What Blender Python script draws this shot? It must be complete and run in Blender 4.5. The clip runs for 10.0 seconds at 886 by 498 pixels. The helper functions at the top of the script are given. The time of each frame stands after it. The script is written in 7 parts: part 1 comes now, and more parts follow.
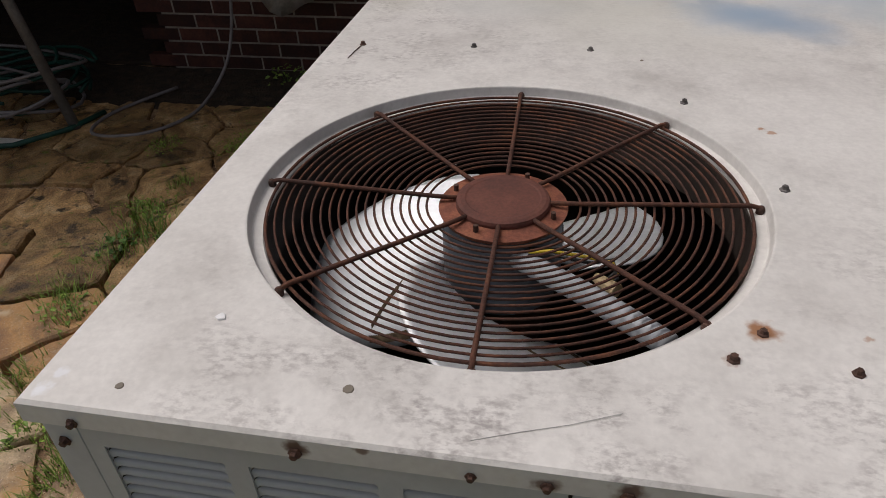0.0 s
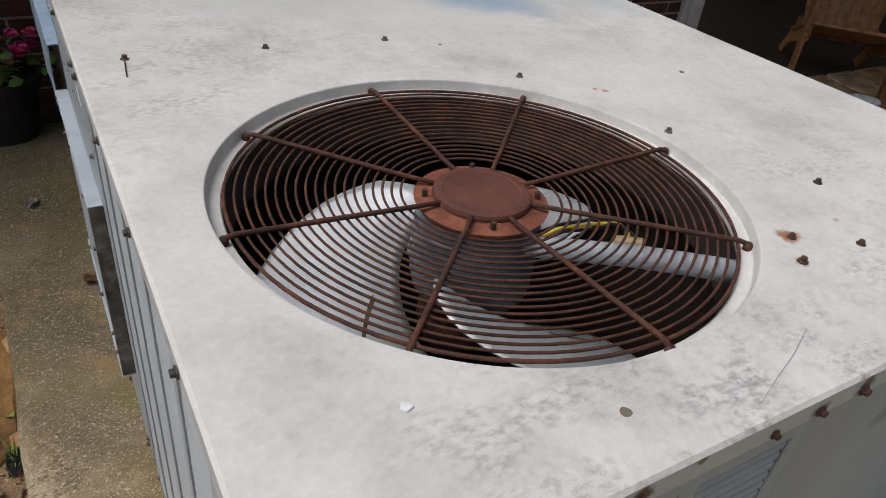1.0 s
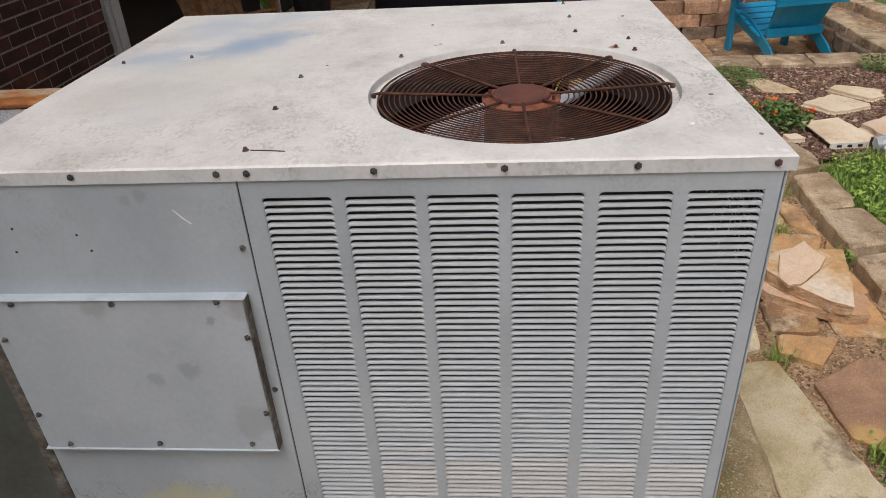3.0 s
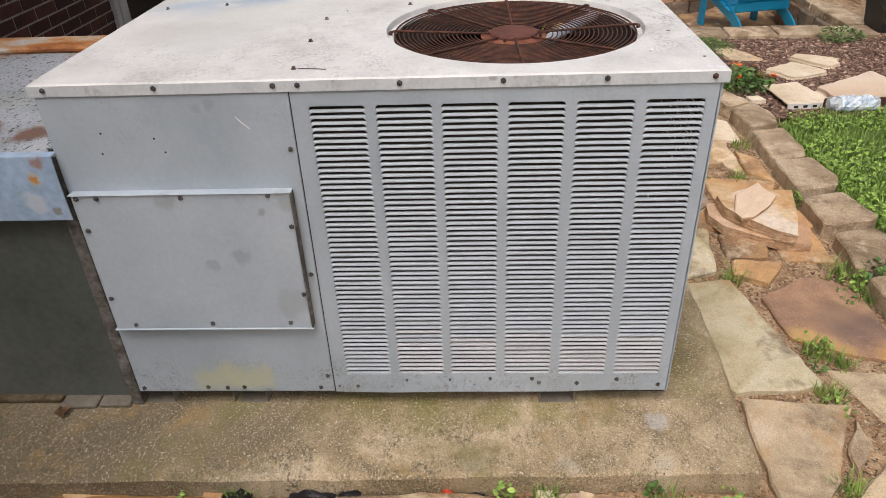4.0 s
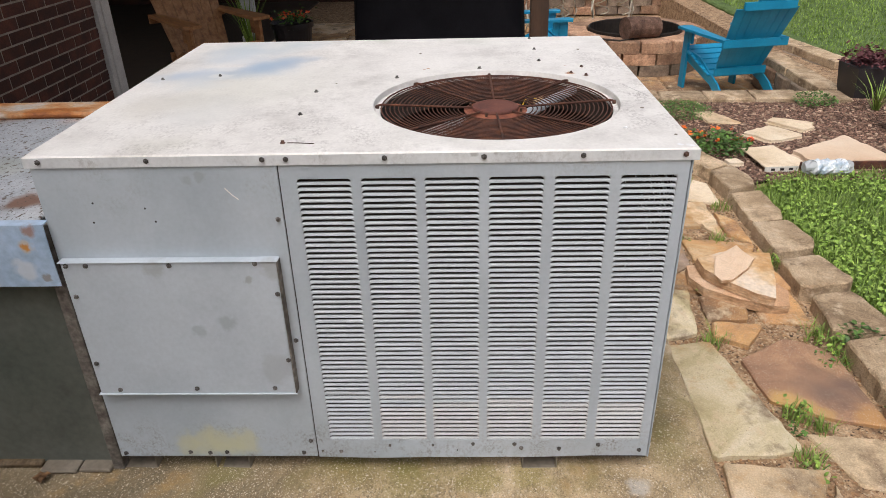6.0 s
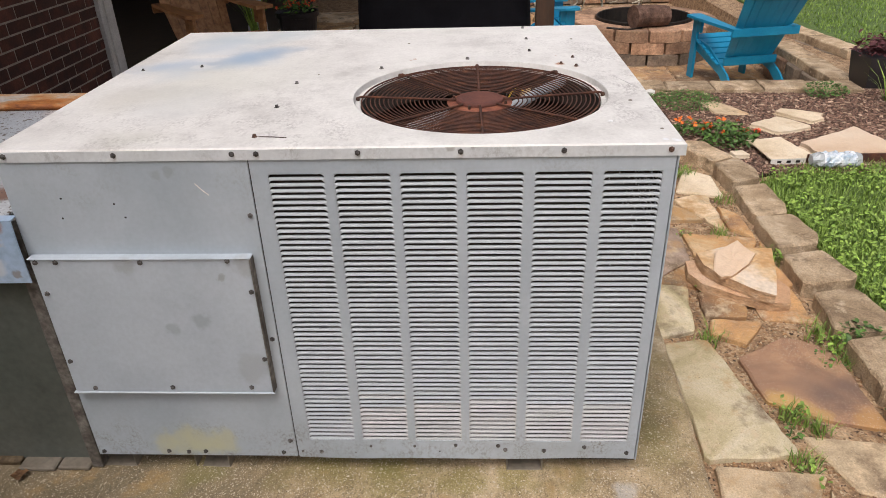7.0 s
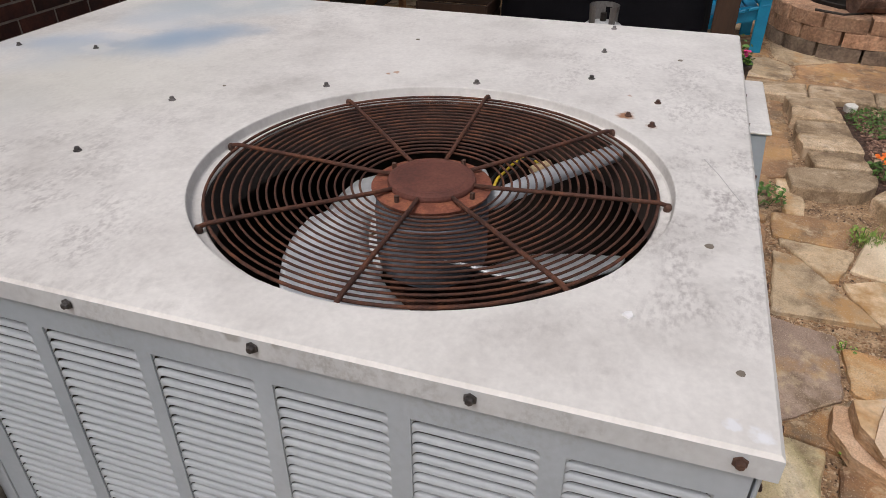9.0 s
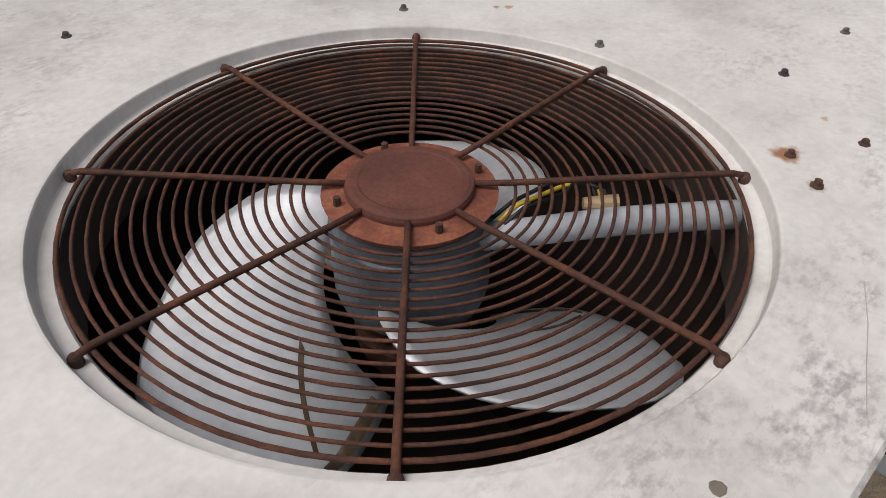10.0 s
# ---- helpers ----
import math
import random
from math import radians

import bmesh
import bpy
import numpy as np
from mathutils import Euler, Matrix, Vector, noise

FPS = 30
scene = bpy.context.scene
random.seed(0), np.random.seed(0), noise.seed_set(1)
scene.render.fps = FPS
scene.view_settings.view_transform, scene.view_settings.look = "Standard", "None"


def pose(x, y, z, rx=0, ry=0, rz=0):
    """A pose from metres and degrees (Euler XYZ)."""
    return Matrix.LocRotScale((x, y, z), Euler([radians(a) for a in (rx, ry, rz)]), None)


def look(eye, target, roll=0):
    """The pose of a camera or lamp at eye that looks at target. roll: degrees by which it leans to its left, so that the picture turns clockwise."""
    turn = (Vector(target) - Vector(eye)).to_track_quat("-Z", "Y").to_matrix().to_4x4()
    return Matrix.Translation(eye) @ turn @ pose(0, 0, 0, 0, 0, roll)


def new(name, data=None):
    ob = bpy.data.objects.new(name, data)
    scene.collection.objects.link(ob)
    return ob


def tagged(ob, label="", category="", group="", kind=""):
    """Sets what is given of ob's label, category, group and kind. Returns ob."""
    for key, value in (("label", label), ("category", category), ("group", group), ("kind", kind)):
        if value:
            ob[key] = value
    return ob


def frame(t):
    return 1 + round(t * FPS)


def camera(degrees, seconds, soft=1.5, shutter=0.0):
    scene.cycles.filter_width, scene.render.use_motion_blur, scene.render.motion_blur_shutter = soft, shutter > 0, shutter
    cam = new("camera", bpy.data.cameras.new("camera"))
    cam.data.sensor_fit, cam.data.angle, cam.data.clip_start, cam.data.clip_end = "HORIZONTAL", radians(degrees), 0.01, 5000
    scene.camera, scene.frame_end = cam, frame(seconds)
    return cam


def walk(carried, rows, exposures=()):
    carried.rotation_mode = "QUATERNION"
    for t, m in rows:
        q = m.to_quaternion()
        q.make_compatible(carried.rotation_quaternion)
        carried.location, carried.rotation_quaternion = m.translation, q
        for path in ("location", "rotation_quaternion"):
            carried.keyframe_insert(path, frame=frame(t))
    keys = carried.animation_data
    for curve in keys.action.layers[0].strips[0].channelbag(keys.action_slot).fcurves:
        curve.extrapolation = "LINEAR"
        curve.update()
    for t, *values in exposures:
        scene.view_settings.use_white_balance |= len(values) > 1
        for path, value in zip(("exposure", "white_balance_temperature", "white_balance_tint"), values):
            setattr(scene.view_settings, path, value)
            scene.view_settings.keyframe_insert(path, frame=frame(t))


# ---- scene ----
cam = camera(65.2, 10.0, soft=0.9)
EXPOSURES = [(0.0, -0.35, 6650, 14), (0.7, -0.16, 6400, 11), (1.2, -0.17, 6300, 11), (1.8, -0.28, 6320, 11.5), (2.1, -0.20, 6320, 11.5), (2.5, -0.10, 6480, 12), (3.1, 0.0, 6560, 13), (4.4, 0.4, 6450, 13), (5.1, 0.56, 6450, 12), (5.5, 0.43, 6450, 12), (7.0, 0.3, 6570, 13.5), (8.0, 0.18, 6520, 13.5), (8.5, 0.05, 6400, 13), (9.0, -0.06, 6500, 14), (9.5, -0.32, 6550, 14), (10.0, -0.08, 6550, 13)]
PATH = [
    (0, (0.395, -0.286, 1.268), (0.059, 1.295, 0.091), -2.6),
    (0.2, (0.348, -0.272, 1.258), (0.054, 1.293, 0.048), -2.3),
    (0.4, (0.26, -0.252, 1.238), (0.191, 1.366, 0.065), 0.8),
    (0.5, (0.2, -0.244, 1.231), (0.315, 1.38, 0.07), 1.9),
    (0.7, (0.11, -0.222, 1.242), (0.662, 1.276, 0.036), 5.5),
    (1, (-0.047, -0.149, 1.212), (0.869, 1.232, 0.092), 7.3),
    (1.2, (-0.132, -0.049, 1.193), (1.051, 1.129, 0.091), 4.8),
    (1.3, (-0.171, -0.029, 1.208), (1.077, 1.076, 0.102), 4.0),
    (1.5, (-0.234, 0.021, 1.245), (1.127, 0.976, 0.133), 5.1),
    (1.8, (-0.361, 0.081, 1.231), (1.191, 0.855, 0.235), 2.1),
    (2, (-0.509, 0.123, 1.238), (1.108, 0.741, 0.238), -1.2),
    (2.2, (-0.63, 0.186, 1.269), (1.011, 0.652, 0.226), 0.4),
    (2.5, (-0.714, 0.301, 1.254), (0.987, 0.61, 0.249), -2.3),
    (2.8, (-0.805, 0.368, 1.263), (0.867, 0.615, 0.193), -3.2),
    (3, (-0.883, 0.405, 1.262), (0.831, 0.558, 0.243), -3.3),
    (3.2, (-0.983, 0.435, 1.271), (0.711, 0.559, 0.216), -3.3),
    (4.3, (-1.197, 0.443, 1.254), (0.488, 0.524, 0.18), -1.8),
    (4.5, (-1.182, 0.444, 1.244), (0.446, 0.486, 0.083), -0.2),
    (5, (-1.184, 0.45, 1.235), (0.392, 0.472, 0.003), -0.6),
    (5.2, (-1.19, 0.433, 1.247), (0.445, 0.487, 0.097), -1.3),
    (5.5, (-1.188, 0.441, 1.29), (0.535, 0.498, 0.277), -1.6),
    (5.7, (-1.202, 0.437, 1.311), (0.565, 0.494, 0.376), -1.4),
    (7, (-1.151, 0.365, 1.302), (0.601, 0.462, 0.341), -1.8),
    (7.5, (-1.085, 0.305, 1.278), (0.638, 0.358, 0.264), 1.0),
    (7.7, (-1.021, 0.296, 1.26), (0.701, 0.374, 0.247), -1.2),
    (8, (-0.894, 0.284, 1.245), (0.837, 0.397, 0.25), -0.4),
    (8.3, (-0.73, 0.266, 1.245), (0.97, 0.398, 0.199), 0.5),
    (8.5, (-0.626, 0.24, 1.25), (1.056, 0.429, 0.183), -0.1),
    (8.7, (-0.519, 0.197, 1.234), (1.167, 0.542, 0.215), 0.2),
    (9, (-0.358, 0.116, 1.229), (1.243, 0.646, 0.154), 0.0),
    (9.2, (-0.267, 0.079, 1.221), (1.272, 0.73, 0.122), -1.1),
    (9.5, (-0.119, 0.057, 1.174), (1.314, 0.83, 0.013), 0.1),
    (9.7, (-0.043, 0.049, 1.175), (1.245, 0.907, -0.091), 0.7),
    (10, (0.026, 0.018, 1.177), (1.108, 1.096, -0.113), 0.8),
]
walk(cam, [(t, look(eye, target, roll)) for t, eye, target, roll in PATH], EXPOSURES)

# ---- world and light: bright overcast sky ----
world = bpy.data.worlds.new("sky")
scene.world = world
world.use_nodes = True
wn = world.node_tree
sky = wn.nodes.new("ShaderNodeTexSky")
sky.sky_type = "NISHITA"
sky.sun_disc = False
sky.sun_elevation = radians(52)
sky.sun_rotation = radians(285)
sky.air_density, sky.dust_density, sky.ozone_density = 1.0, 6.0, 1.0
back = wn.nodes["Background"]
back.inputs["Strength"].default_value = 0.10
soften = wn.nodes.new("ShaderNodeHueSaturation")
soften.inputs["Saturation"].default_value = 0.35
wn.links.new(sky.outputs[0], soften.inputs["Color"])
wn.links.new(soften.outputs[0], back.inputs["Color"])
sun_data = bpy.data.lights.new("sun", "SUN")
sun_data.energy, sun_data.angle, sun_data.color = 1.3, radians(30), (1.0, 0.97, 0.93)
sun = new("sun", sun_data)
sun.matrix_world = look((-2.6, 1.0, 7.0), (0, 0, 0))


# ---- materials ----
def M(name, cols, scale=8.0, rough=0.7, bump=0.1, metal=0.0, fine=90.0, rnd=0.0, spots=(), grain=0.12, coat=0.0, stretch=None, lo=0.3, hi=0.7, dirt=False, island=False, specks=(), patches=(), warp=0.0):
    """Two scales of noise over a colour ramp, with relief; spots: round marks (x, y, z, radius, colour)."""
    m = bpy.data.materials.new(name)
    m.use_nodes = True
    nt = m.node_tree
    N, L = nt.nodes.new, nt.links.new
    b = nt.nodes["Principled BSDF"]
    co = N("ShaderNodeTexCoord").outputs["Object"]
    if rnd:
        info = N("ShaderNodeObjectInfo")
        mul = N("ShaderNodeMath"); mul.operation = "MULTIPLY"; mul.inputs[1].default_value = 41.0
        pick = info.outputs["Random"]
        if island:
            pick = N("ShaderNodeNewGeometry").outputs["Random Per Island"]
        L(pick, mul.inputs[0])
        add = N("ShaderNodeVectorMath"); add.operation = "ADD"
        L(co, add.inputs[0]); L(mul.outputs[0], add.inputs[1])
        cn = add.outputs[0]
    else:
        cn = co
    if stretch:
        mp = N("ShaderNodeMapping"); mp.inputs["Scale"].default_value = stretch
        L(cn, mp.inputs["Vector"]); cn = mp.outputs[0]
    n1 = N("ShaderNodeTexNoise"); n1.inputs["Scale"].default_value = scale; n1.inputs["Detail"].default_value = 7; n1.inputs["Roughness"].default_value = 0.62; n1.inputs["Distortion"].default_value = warp
    L(cn, n1.inputs["Vector"])
    n2 = N("ShaderNodeTexNoise"); n2.inputs["Scale"].default_value = fine; n2.inputs["Detail"].default_value = 4
    L(cn, n2.inputs["Vector"])
    ramp = N("ShaderNodeValToRGB")
    el = ramp.color_ramp.elements
    while len(el) < len(cols):
        el.new(0.5)
    for i, c in enumerate(cols):
        el[i].position = lo + (hi - lo) * i / max(1, len(cols) - 1)
        el[i].color = (*c, 1)
    L(n1.outputs[0], ramp.inputs[0])
    col = ramp.outputs[0]
    gr = N("ShaderNodeMapRange"); gr.inputs[1].default_value, gr.inputs[2].default_value = 0.3, 0.7
    gr.inputs[3].default_value, gr.inputs[4].default_value = 1 - grain, 1 + grain
    L(n2.outputs[0], gr.inputs[0])
    hs = N("ShaderNodeHueSaturation")
    L(col, hs.inputs["Color"])
    if rnd:
        rm = N("ShaderNodeMapRange"); rm.inputs[3].default_value, rm.inputs[4].default_value = 1 - rnd, 1 + rnd
        L(pick, rm.inputs[0])
        mm = N("ShaderNodeMath"); mm.operation = "MULTIPLY"
        L(rm.outputs[0], mm.inputs[0]); L(gr.outputs[0], mm.inputs[1])
        L(mm.outputs[0], hs.inputs["Value"])
    else:
        L(gr.outputs[0], hs.inputs["Value"])
    col = hs.outputs[0]
    if dirt:
        d1 = N("ShaderNodeTexNoise"); d1.inputs["Scale"].default_value = 3.2; d1.inputs["Detail"].default_value = 3
        d2 = N("ShaderNodeTexNoise"); d2.inputs["Scale"].default_value = 38 if dirt is True else 28; d2.inputs["Detail"].default_value = 8; d2.inputs["Roughness"].default_value = 0.75
        L(co, d1.inputs["Vector"]); L(co, d2.inputs["Vector"])
        k1 = N("ShaderNodeMapRange"); k1.inputs[1].default_value, k1.inputs[2].default_value = 0.42, 0.62
        k2 = N("ShaderNodeMapRange"); k2.inputs[1].default_value, k2.inputs[2].default_value = 0.47, 0.68
        L(d1.outputs[0], k1.inputs[0]); L(d2.outputs[0], k2.inputs[0])
        km = N("ShaderNodeMath"); km.operation = "MULTIPLY"
        L(k1.outputs[0], km.inputs[0]); L(k2.outputs[0], km.inputs[1])
        ks = N("ShaderNodeMath"); ks.operation = "MULTIPLY"; ks.inputs[1].default_value = 0.3 if dirt is True else 0.6
        L(km.outputs[0], ks.inputs[0])
        dm = N("ShaderNodeMix"); dm.data_type = "RGBA"
        L(ks.outputs[0], dm.inputs[0]); L(col, dm.inputs[6]); dm.inputs[7].default_value = (*(dirt if isinstance(dirt, tuple) else (0.30, 0.285, 0.265)), 1)
        col = dm.outputs[2]
    if patches:
        pn = N("ShaderNodeTexNoise"); pn.inputs["Scale"].default_value = 135; pn.inputs["Detail"].default_value = 5; pn.inputs["Roughness"].default_value = 0.65
        pm = N("ShaderNodeMapping"); pm.inputs["Scale"].default_value = (0.75, 1.2, 1.0)
        L(co, pm.inputs["Vector"]); L(pm.outputs[0], pn.inputs["Vector"])
        pk = N("ShaderNodeMapRange"); pk.inputs[1].default_value, pk.inputs[2].default_value = 0.44, 0.66
        L(pn.outputs[0], pk.inputs[0])
        pq = N("ShaderNodeTexNoise"); pq.inputs["Scale"].default_value = 17; pq.inputs["Detail"].default_value = 4; pq.inputs["Roughness"].default_value = 0.6
        L(co, pq.inputs["Vector"])
        pr = N("ShaderNodeMapRange"); pr.inputs[1].default_value, pr.inputs[2].default_value = 0.42, 0.6
        L(pq.outputs[0], pr.inputs[0])
        pz = N("ShaderNodeMath"); pz.operation = "MULTIPLY"
        L(pk.outputs[0], pz.inputs[0]); L(pr.outputs[0], pz.inputs[1])
        pk = pz
        for x, y, z, r, c, strength in patches:
            dv = N("ShaderNodeVectorMath"); dv.operation = "DISTANCE"; dv.inputs[1].default_value = (x, y, z)
            L(co, dv.inputs[0])
            mr = N("ShaderNodeMapRange"); mr.interpolation_type = "SMOOTHSTEP"
            mr.inputs[1].default_value, mr.inputs[2].default_value = r * 0.2, r * 1.5
            mr.inputs[3].default_value, mr.inputs[4].default_value = strength, 0.0
            L(dv.outputs["Value"], mr.inputs[0])
            pp = N("ShaderNodeMath"); pp.operation = "MULTIPLY"
            L(mr.outputs[0], pp.inputs[0]); L(pk.outputs[0], pp.inputs[1])
            mx = N("ShaderNodeMix"); mx.data_type = "RGBA"
            L(pp.outputs[0], mx.inputs[0]); L(col, mx.inputs[6]); mx.inputs[7].default_value = (*c, 1)
            col = mx.outputs[2]
    for x, y, z, r, c, strength in spots:
        dv = N("ShaderNodeVectorMath"); dv.operation = "DISTANCE"; dv.inputs[1].default_value = (x, y, z)
        L(co, dv.inputs[0])
        wob = N("ShaderNodeTexNoise"); wob.inputs["Scale"].default_value = 1.1 / r; wob.inputs["Detail"].default_value = 5
        L(co, wob.inputs["Vector"])
        ad = N("ShaderNodeMath"); ad.operation = "MULTIPLY_ADD"; ad.inputs[1].default_value = r * 1.6
        L(wob.outputs[0], ad.inputs[0]); L(dv.outputs["Value"], ad.inputs[2])
        mr = N("ShaderNodeMapRange"); mr.interpolation_type = "SMOOTHSTEP"
        mr.inputs[1].default_value, mr.inputs[2].default_value = (r * 1.15, r * 1.75) if r < 0.09 else (r * 0.7, r * 1.95)
        mr.inputs[3].default_value, mr.inputs[4].default_value = strength, 0.0
        L(ad.outputs[0], mr.inputs[0])
        mx = N("ShaderNodeMix"); mx.data_type = "RGBA"
        L(mr.outputs[0], mx.inputs[0]); L(col, mx.inputs[6]); mx.inputs[7].default_value = (*c, 1)
        col = mx.outputs[2]
    for sc, a, c0, c in specks:
        sn = N("ShaderNodeTexNoise"); sn.inputs["Scale"].default_value = sc; sn.inputs["Detail"].default_value = 2 if sc > 60 else 7; sn.inputs["Roughness"].default_value = 0.5 if sc > 60 else 0.68
        L(cn, sn.inputs["Vector"])
        sr = N("ShaderNodeMapRange"); sr.inputs[1].default_value, sr.inputs[2].default_value = a, c0
        L(sn.outputs[0], sr.inputs[0])
        sm_ = N("ShaderNodeMix"); sm_.data_type = "RGBA"
        L(sr.outputs[0], sm_.inputs[0]); L(col, sm_.inputs[6]); sm_.inputs[7].default_value = (*c, 1)
        col = sm_.outputs[2]
    L(col, b.inputs["Base Color"])
    rr = N("ShaderNodeMapRange"); rr.inputs[3].default_value, rr.inputs[4].default_value = max(0.05, rough - 0.12), min(1, rough + 0.12)
    L(n1.outputs[0], rr.inputs[0]); L(rr.outputs[0], b.inputs["Roughness"])
    b.inputs["Metallic"].default_value = metal
    b.inputs["Coat Weight"].default_value = coat
    if bump:
        ma = N("ShaderNodeMath"); ma.operation = "MULTIPLY_ADD"; ma.inputs[1].default_value = 0.4
        L(n2.outputs[0], ma.inputs[0]); L(n1.outputs[0], ma.inputs[2])
        bp = N("ShaderNodeBump"); bp.inputs["Strength"].default_value = min(1.0, bump * 4); bp.inputs["Distance"].default_value = 0.01 * max(bump, 0.02) * 4
        L(ma.outputs[0], bp.inputs["Height"]); L(bp.outputs[0], b.inputs["Normal"])
    return m


TOPZ = 0.879
top_spots = [
    (0.560, 0.160, TOPZ, 0.017, (0.34, 0.15, 0.06), 0.95), (0.531, 0.124, TOPZ, 0.009, (0.33, 0.2, 0.13), 0.8), (0.637, 0.162, TOPZ, 0.005, (0.4, 0.2, 0.1), 0.6),
    (0.630, 0.520, TOPZ, 0.007, (0.45, 0.26, 0.16), 0.85), (0.620, 0.530, TOPZ, 0.006, (0.4, 0.2, 0.1), 0.85),
    (0.59, 1.15, TOPZ, 0.116, (0.40, 0.49, 0.60), 0.8), (0.52, 1.10, TOPZ, 0.093, (0.52, 0.57, 0.62), 0.5), (0.66, 0.965, TOPZ, 0.132, (0.31, 0.425, 0.565), 0.9), (0.735, 0.93, TOPZ, 0.109, (0.33, 0.44, 0.57), 0.85), (0.90, 1.06, TOPZ, 0.155, (0.47, 0.545, 0.60), 0.8), (0.96, 0.94, TOPZ, 0.139, (0.50, 0.56, 0.60), 0.75), (0.80, 1.10, TOPZ, 0.124, (0.51, 0.575, 0.64), 0.6),
    (0.584, 1.055, TOPZ, 0.040, (0.68, 0.69, 0.70), 0.7), (0.66, 1.06, TOPZ, 0.043, (0.66, 0.68, 0.70), 0.65), (0.75, 1.045, TOPZ, 0.046, (0.66, 0.68, 0.70), 0.6), (0.50, 1.03, TOPZ, 0.046, (0.69, 0.69, 0.68), 0.6), (0.42, 0.98, TOPZ, 0.248, (0.62, 0.62, 0.55), 0.4), (0.52, 0.86, TOPZ, 0.217, (0.64, 0.64, 0.58), 0.35), (0.25, 1.02, TOPZ, 0.155, (0.53, 0.56, 0.57), 0.35),
    # The last two spots paint a white highlight on the front corner.
    (0.05, 1.0, TOPZ, 0.09, (0.48, 0.47, 0.40), 0.45), (0.3, 1.12, TOPZ, 0.12, (0.53, 0.50, 0.43), 0.4), (0.012, 0.016, TOPZ, 0.010, (0.82, 0.84, 0.88), 0.8), (0.016, 0.034, TOPZ, 0.008, (0.80, 0.82, 0.86), 0.7),
]
GRIME = (0.31, 0.282, 0.275)
top_patches = [(0.28, 0.03, TOPZ, 0.10, GRIME, 0.91), (0.42, 0.02, TOPZ, 0.09, GRIME, 0.87), (0.17, 0.04, TOPZ, 0.08, GRIME, 0.71), (0.58, 0.03, TOPZ, 0.10, GRIME, 0.67), (0.75, 0.05, TOPZ, 0.12, GRIME, 0.53),
               (0.07, 0.66, TOPZ, 0.12, GRIME, 0.6), (0.14, 0.82, TOPZ, 0.13, GRIME, 0.55), (0.05, 1.0, TOPZ, 0.13, GRIME, 0.6), (0.12, 0.16, TOPZ, 0.10, GRIME, 0.31), (0.68, 0.22, TOPZ, 0.12, GRIME, 0.34),
               (0.30, 0.78, TOPZ, 0.12, GRIME, 0.34), (0.85, 0.3, TOPZ, 0.18, GRIME, 0.34), (0.9, 0.7, TOPZ, 0.2, GRIME, 0.28), (0.2, 1.15, TOPZ, 0.12, GRIME, 0.41), (0.45, 0.95, TOPZ, 0.18, GRIME, 0.24)]
m_top = M("chalky white paint", [(0.57, 0.55, 0.525), (0.705, 0.687, 0.662), (0.772, 0.755, 0.73)], 7, 0.55, 0.03, fine=160, spots=top_spots, dirt=True, grain=0.05, lo=0.28, hi=0.62, patches=top_patches)
m_flange = M("pale grey flange paint", [(0.53, 0.555, 0.575), (0.63, 0.655, 0.675)], 12, 0.5, 0.015, fine=140, grain=0.05,
              spots=[(0.219, 0.0, 0.868, 0.013, (0.10, 0.045, 0.03), 0.95), (0.398, 0.0, 0.862, 0.012, (0.12, 0.06, 0.04), 0.8), (0.451, 0.0, 0.866, 0.016, (0.11, 0.05, 0.035), 0.9), (0.27, 0.0, 0.874, 0.007, (0.12, 0.06, 0.04), 0.8), (-0.005, 0.41, 0.877, 0.012, (0.30, 0.29, 0.28), 0.7), (-0.005, 0.37, 0.877, 0.008, (0.28, 0.27, 0.26), 0.7)],
              patches=[(-0.005, 0.1 + 0.2 * k, 0.868, 0.09, (0.25, 0.24, 0.23), 0.5) for k in range(6)])
m_face = M("grey painted steel", [(0.345, 0.395, 0.440), (0.400, 0.452, 0.500), (0.452, 0.505, 0.556)], 4, 0.45, 0.015, fine=120, grain=0.03,
           spots=[(0, 0.945, 0.172, 0.05, (0.50, 0.50, 0.34), 0.75), (0, 0.985, 0.176, 0.055, (0.50, 0.50, 0.34), 0.75), (0, 1.03, 0.174, 0.055, (0.50, 0.50, 0.34), 0.7), (0, 1.07, 0.168, 0.045, (0.50, 0.50, 0.34), 0.65), (0.55, 0.01, 0.78, 0.02, (0.2, 0.22, 0.24), 0.7), (0.58, 0.01, 0.775, 0.014, (0.2, 0.22, 0.24), 0.6), (0, 0.925, 0.835, 0.016, (0.25, 0.27, 0.27), 0.45), (0, 0.948, 0.828, 0.016, (0.25, 0.27, 0.27), 0.4)],
           patches=[(0, 0.1 + 0.22 * k, 0.135, 0.10, (0.16, 0.13, 0.10), 0.85) for k in range(6)] + [(0, 0.2 + 0.3 * k, 0.84, 0.10, (0.28, 0.29, 0.29), 0.4) for k in range(4)])
m_cover = M("dull grey cover paint", [(0.318, 0.360, 0.405), (0.415, 0.465, 0.515), (0.455, 0.508, 0.560)], 6, 0.5, 0.015, fine=120, grain=0.04, lo=0.2, hi=0.6,
            spots=[(-0.02, 0.92, 0.52, 0.025, (0.27, 0.30, 0.33), 0.6), (-0.02, 0.98, 0.50, 0.02, (0.27, 0.30, 0.33), 0.5), (-0.02, 0.83, 0.40, 0.05, (0.32, 0.34, 0.36), 0.5), (-0.02, 0.86, 0.62, 0.012, (0.25, 0.25, 0.25), 0.6), (-0.02, 1.04, 0.645, 0.03, (0.30, 0.31, 0.32), 0.6), (-0.02, 0.81, 0.645, 0.03, (0.3, 0.3, 0.3), 0.5)])
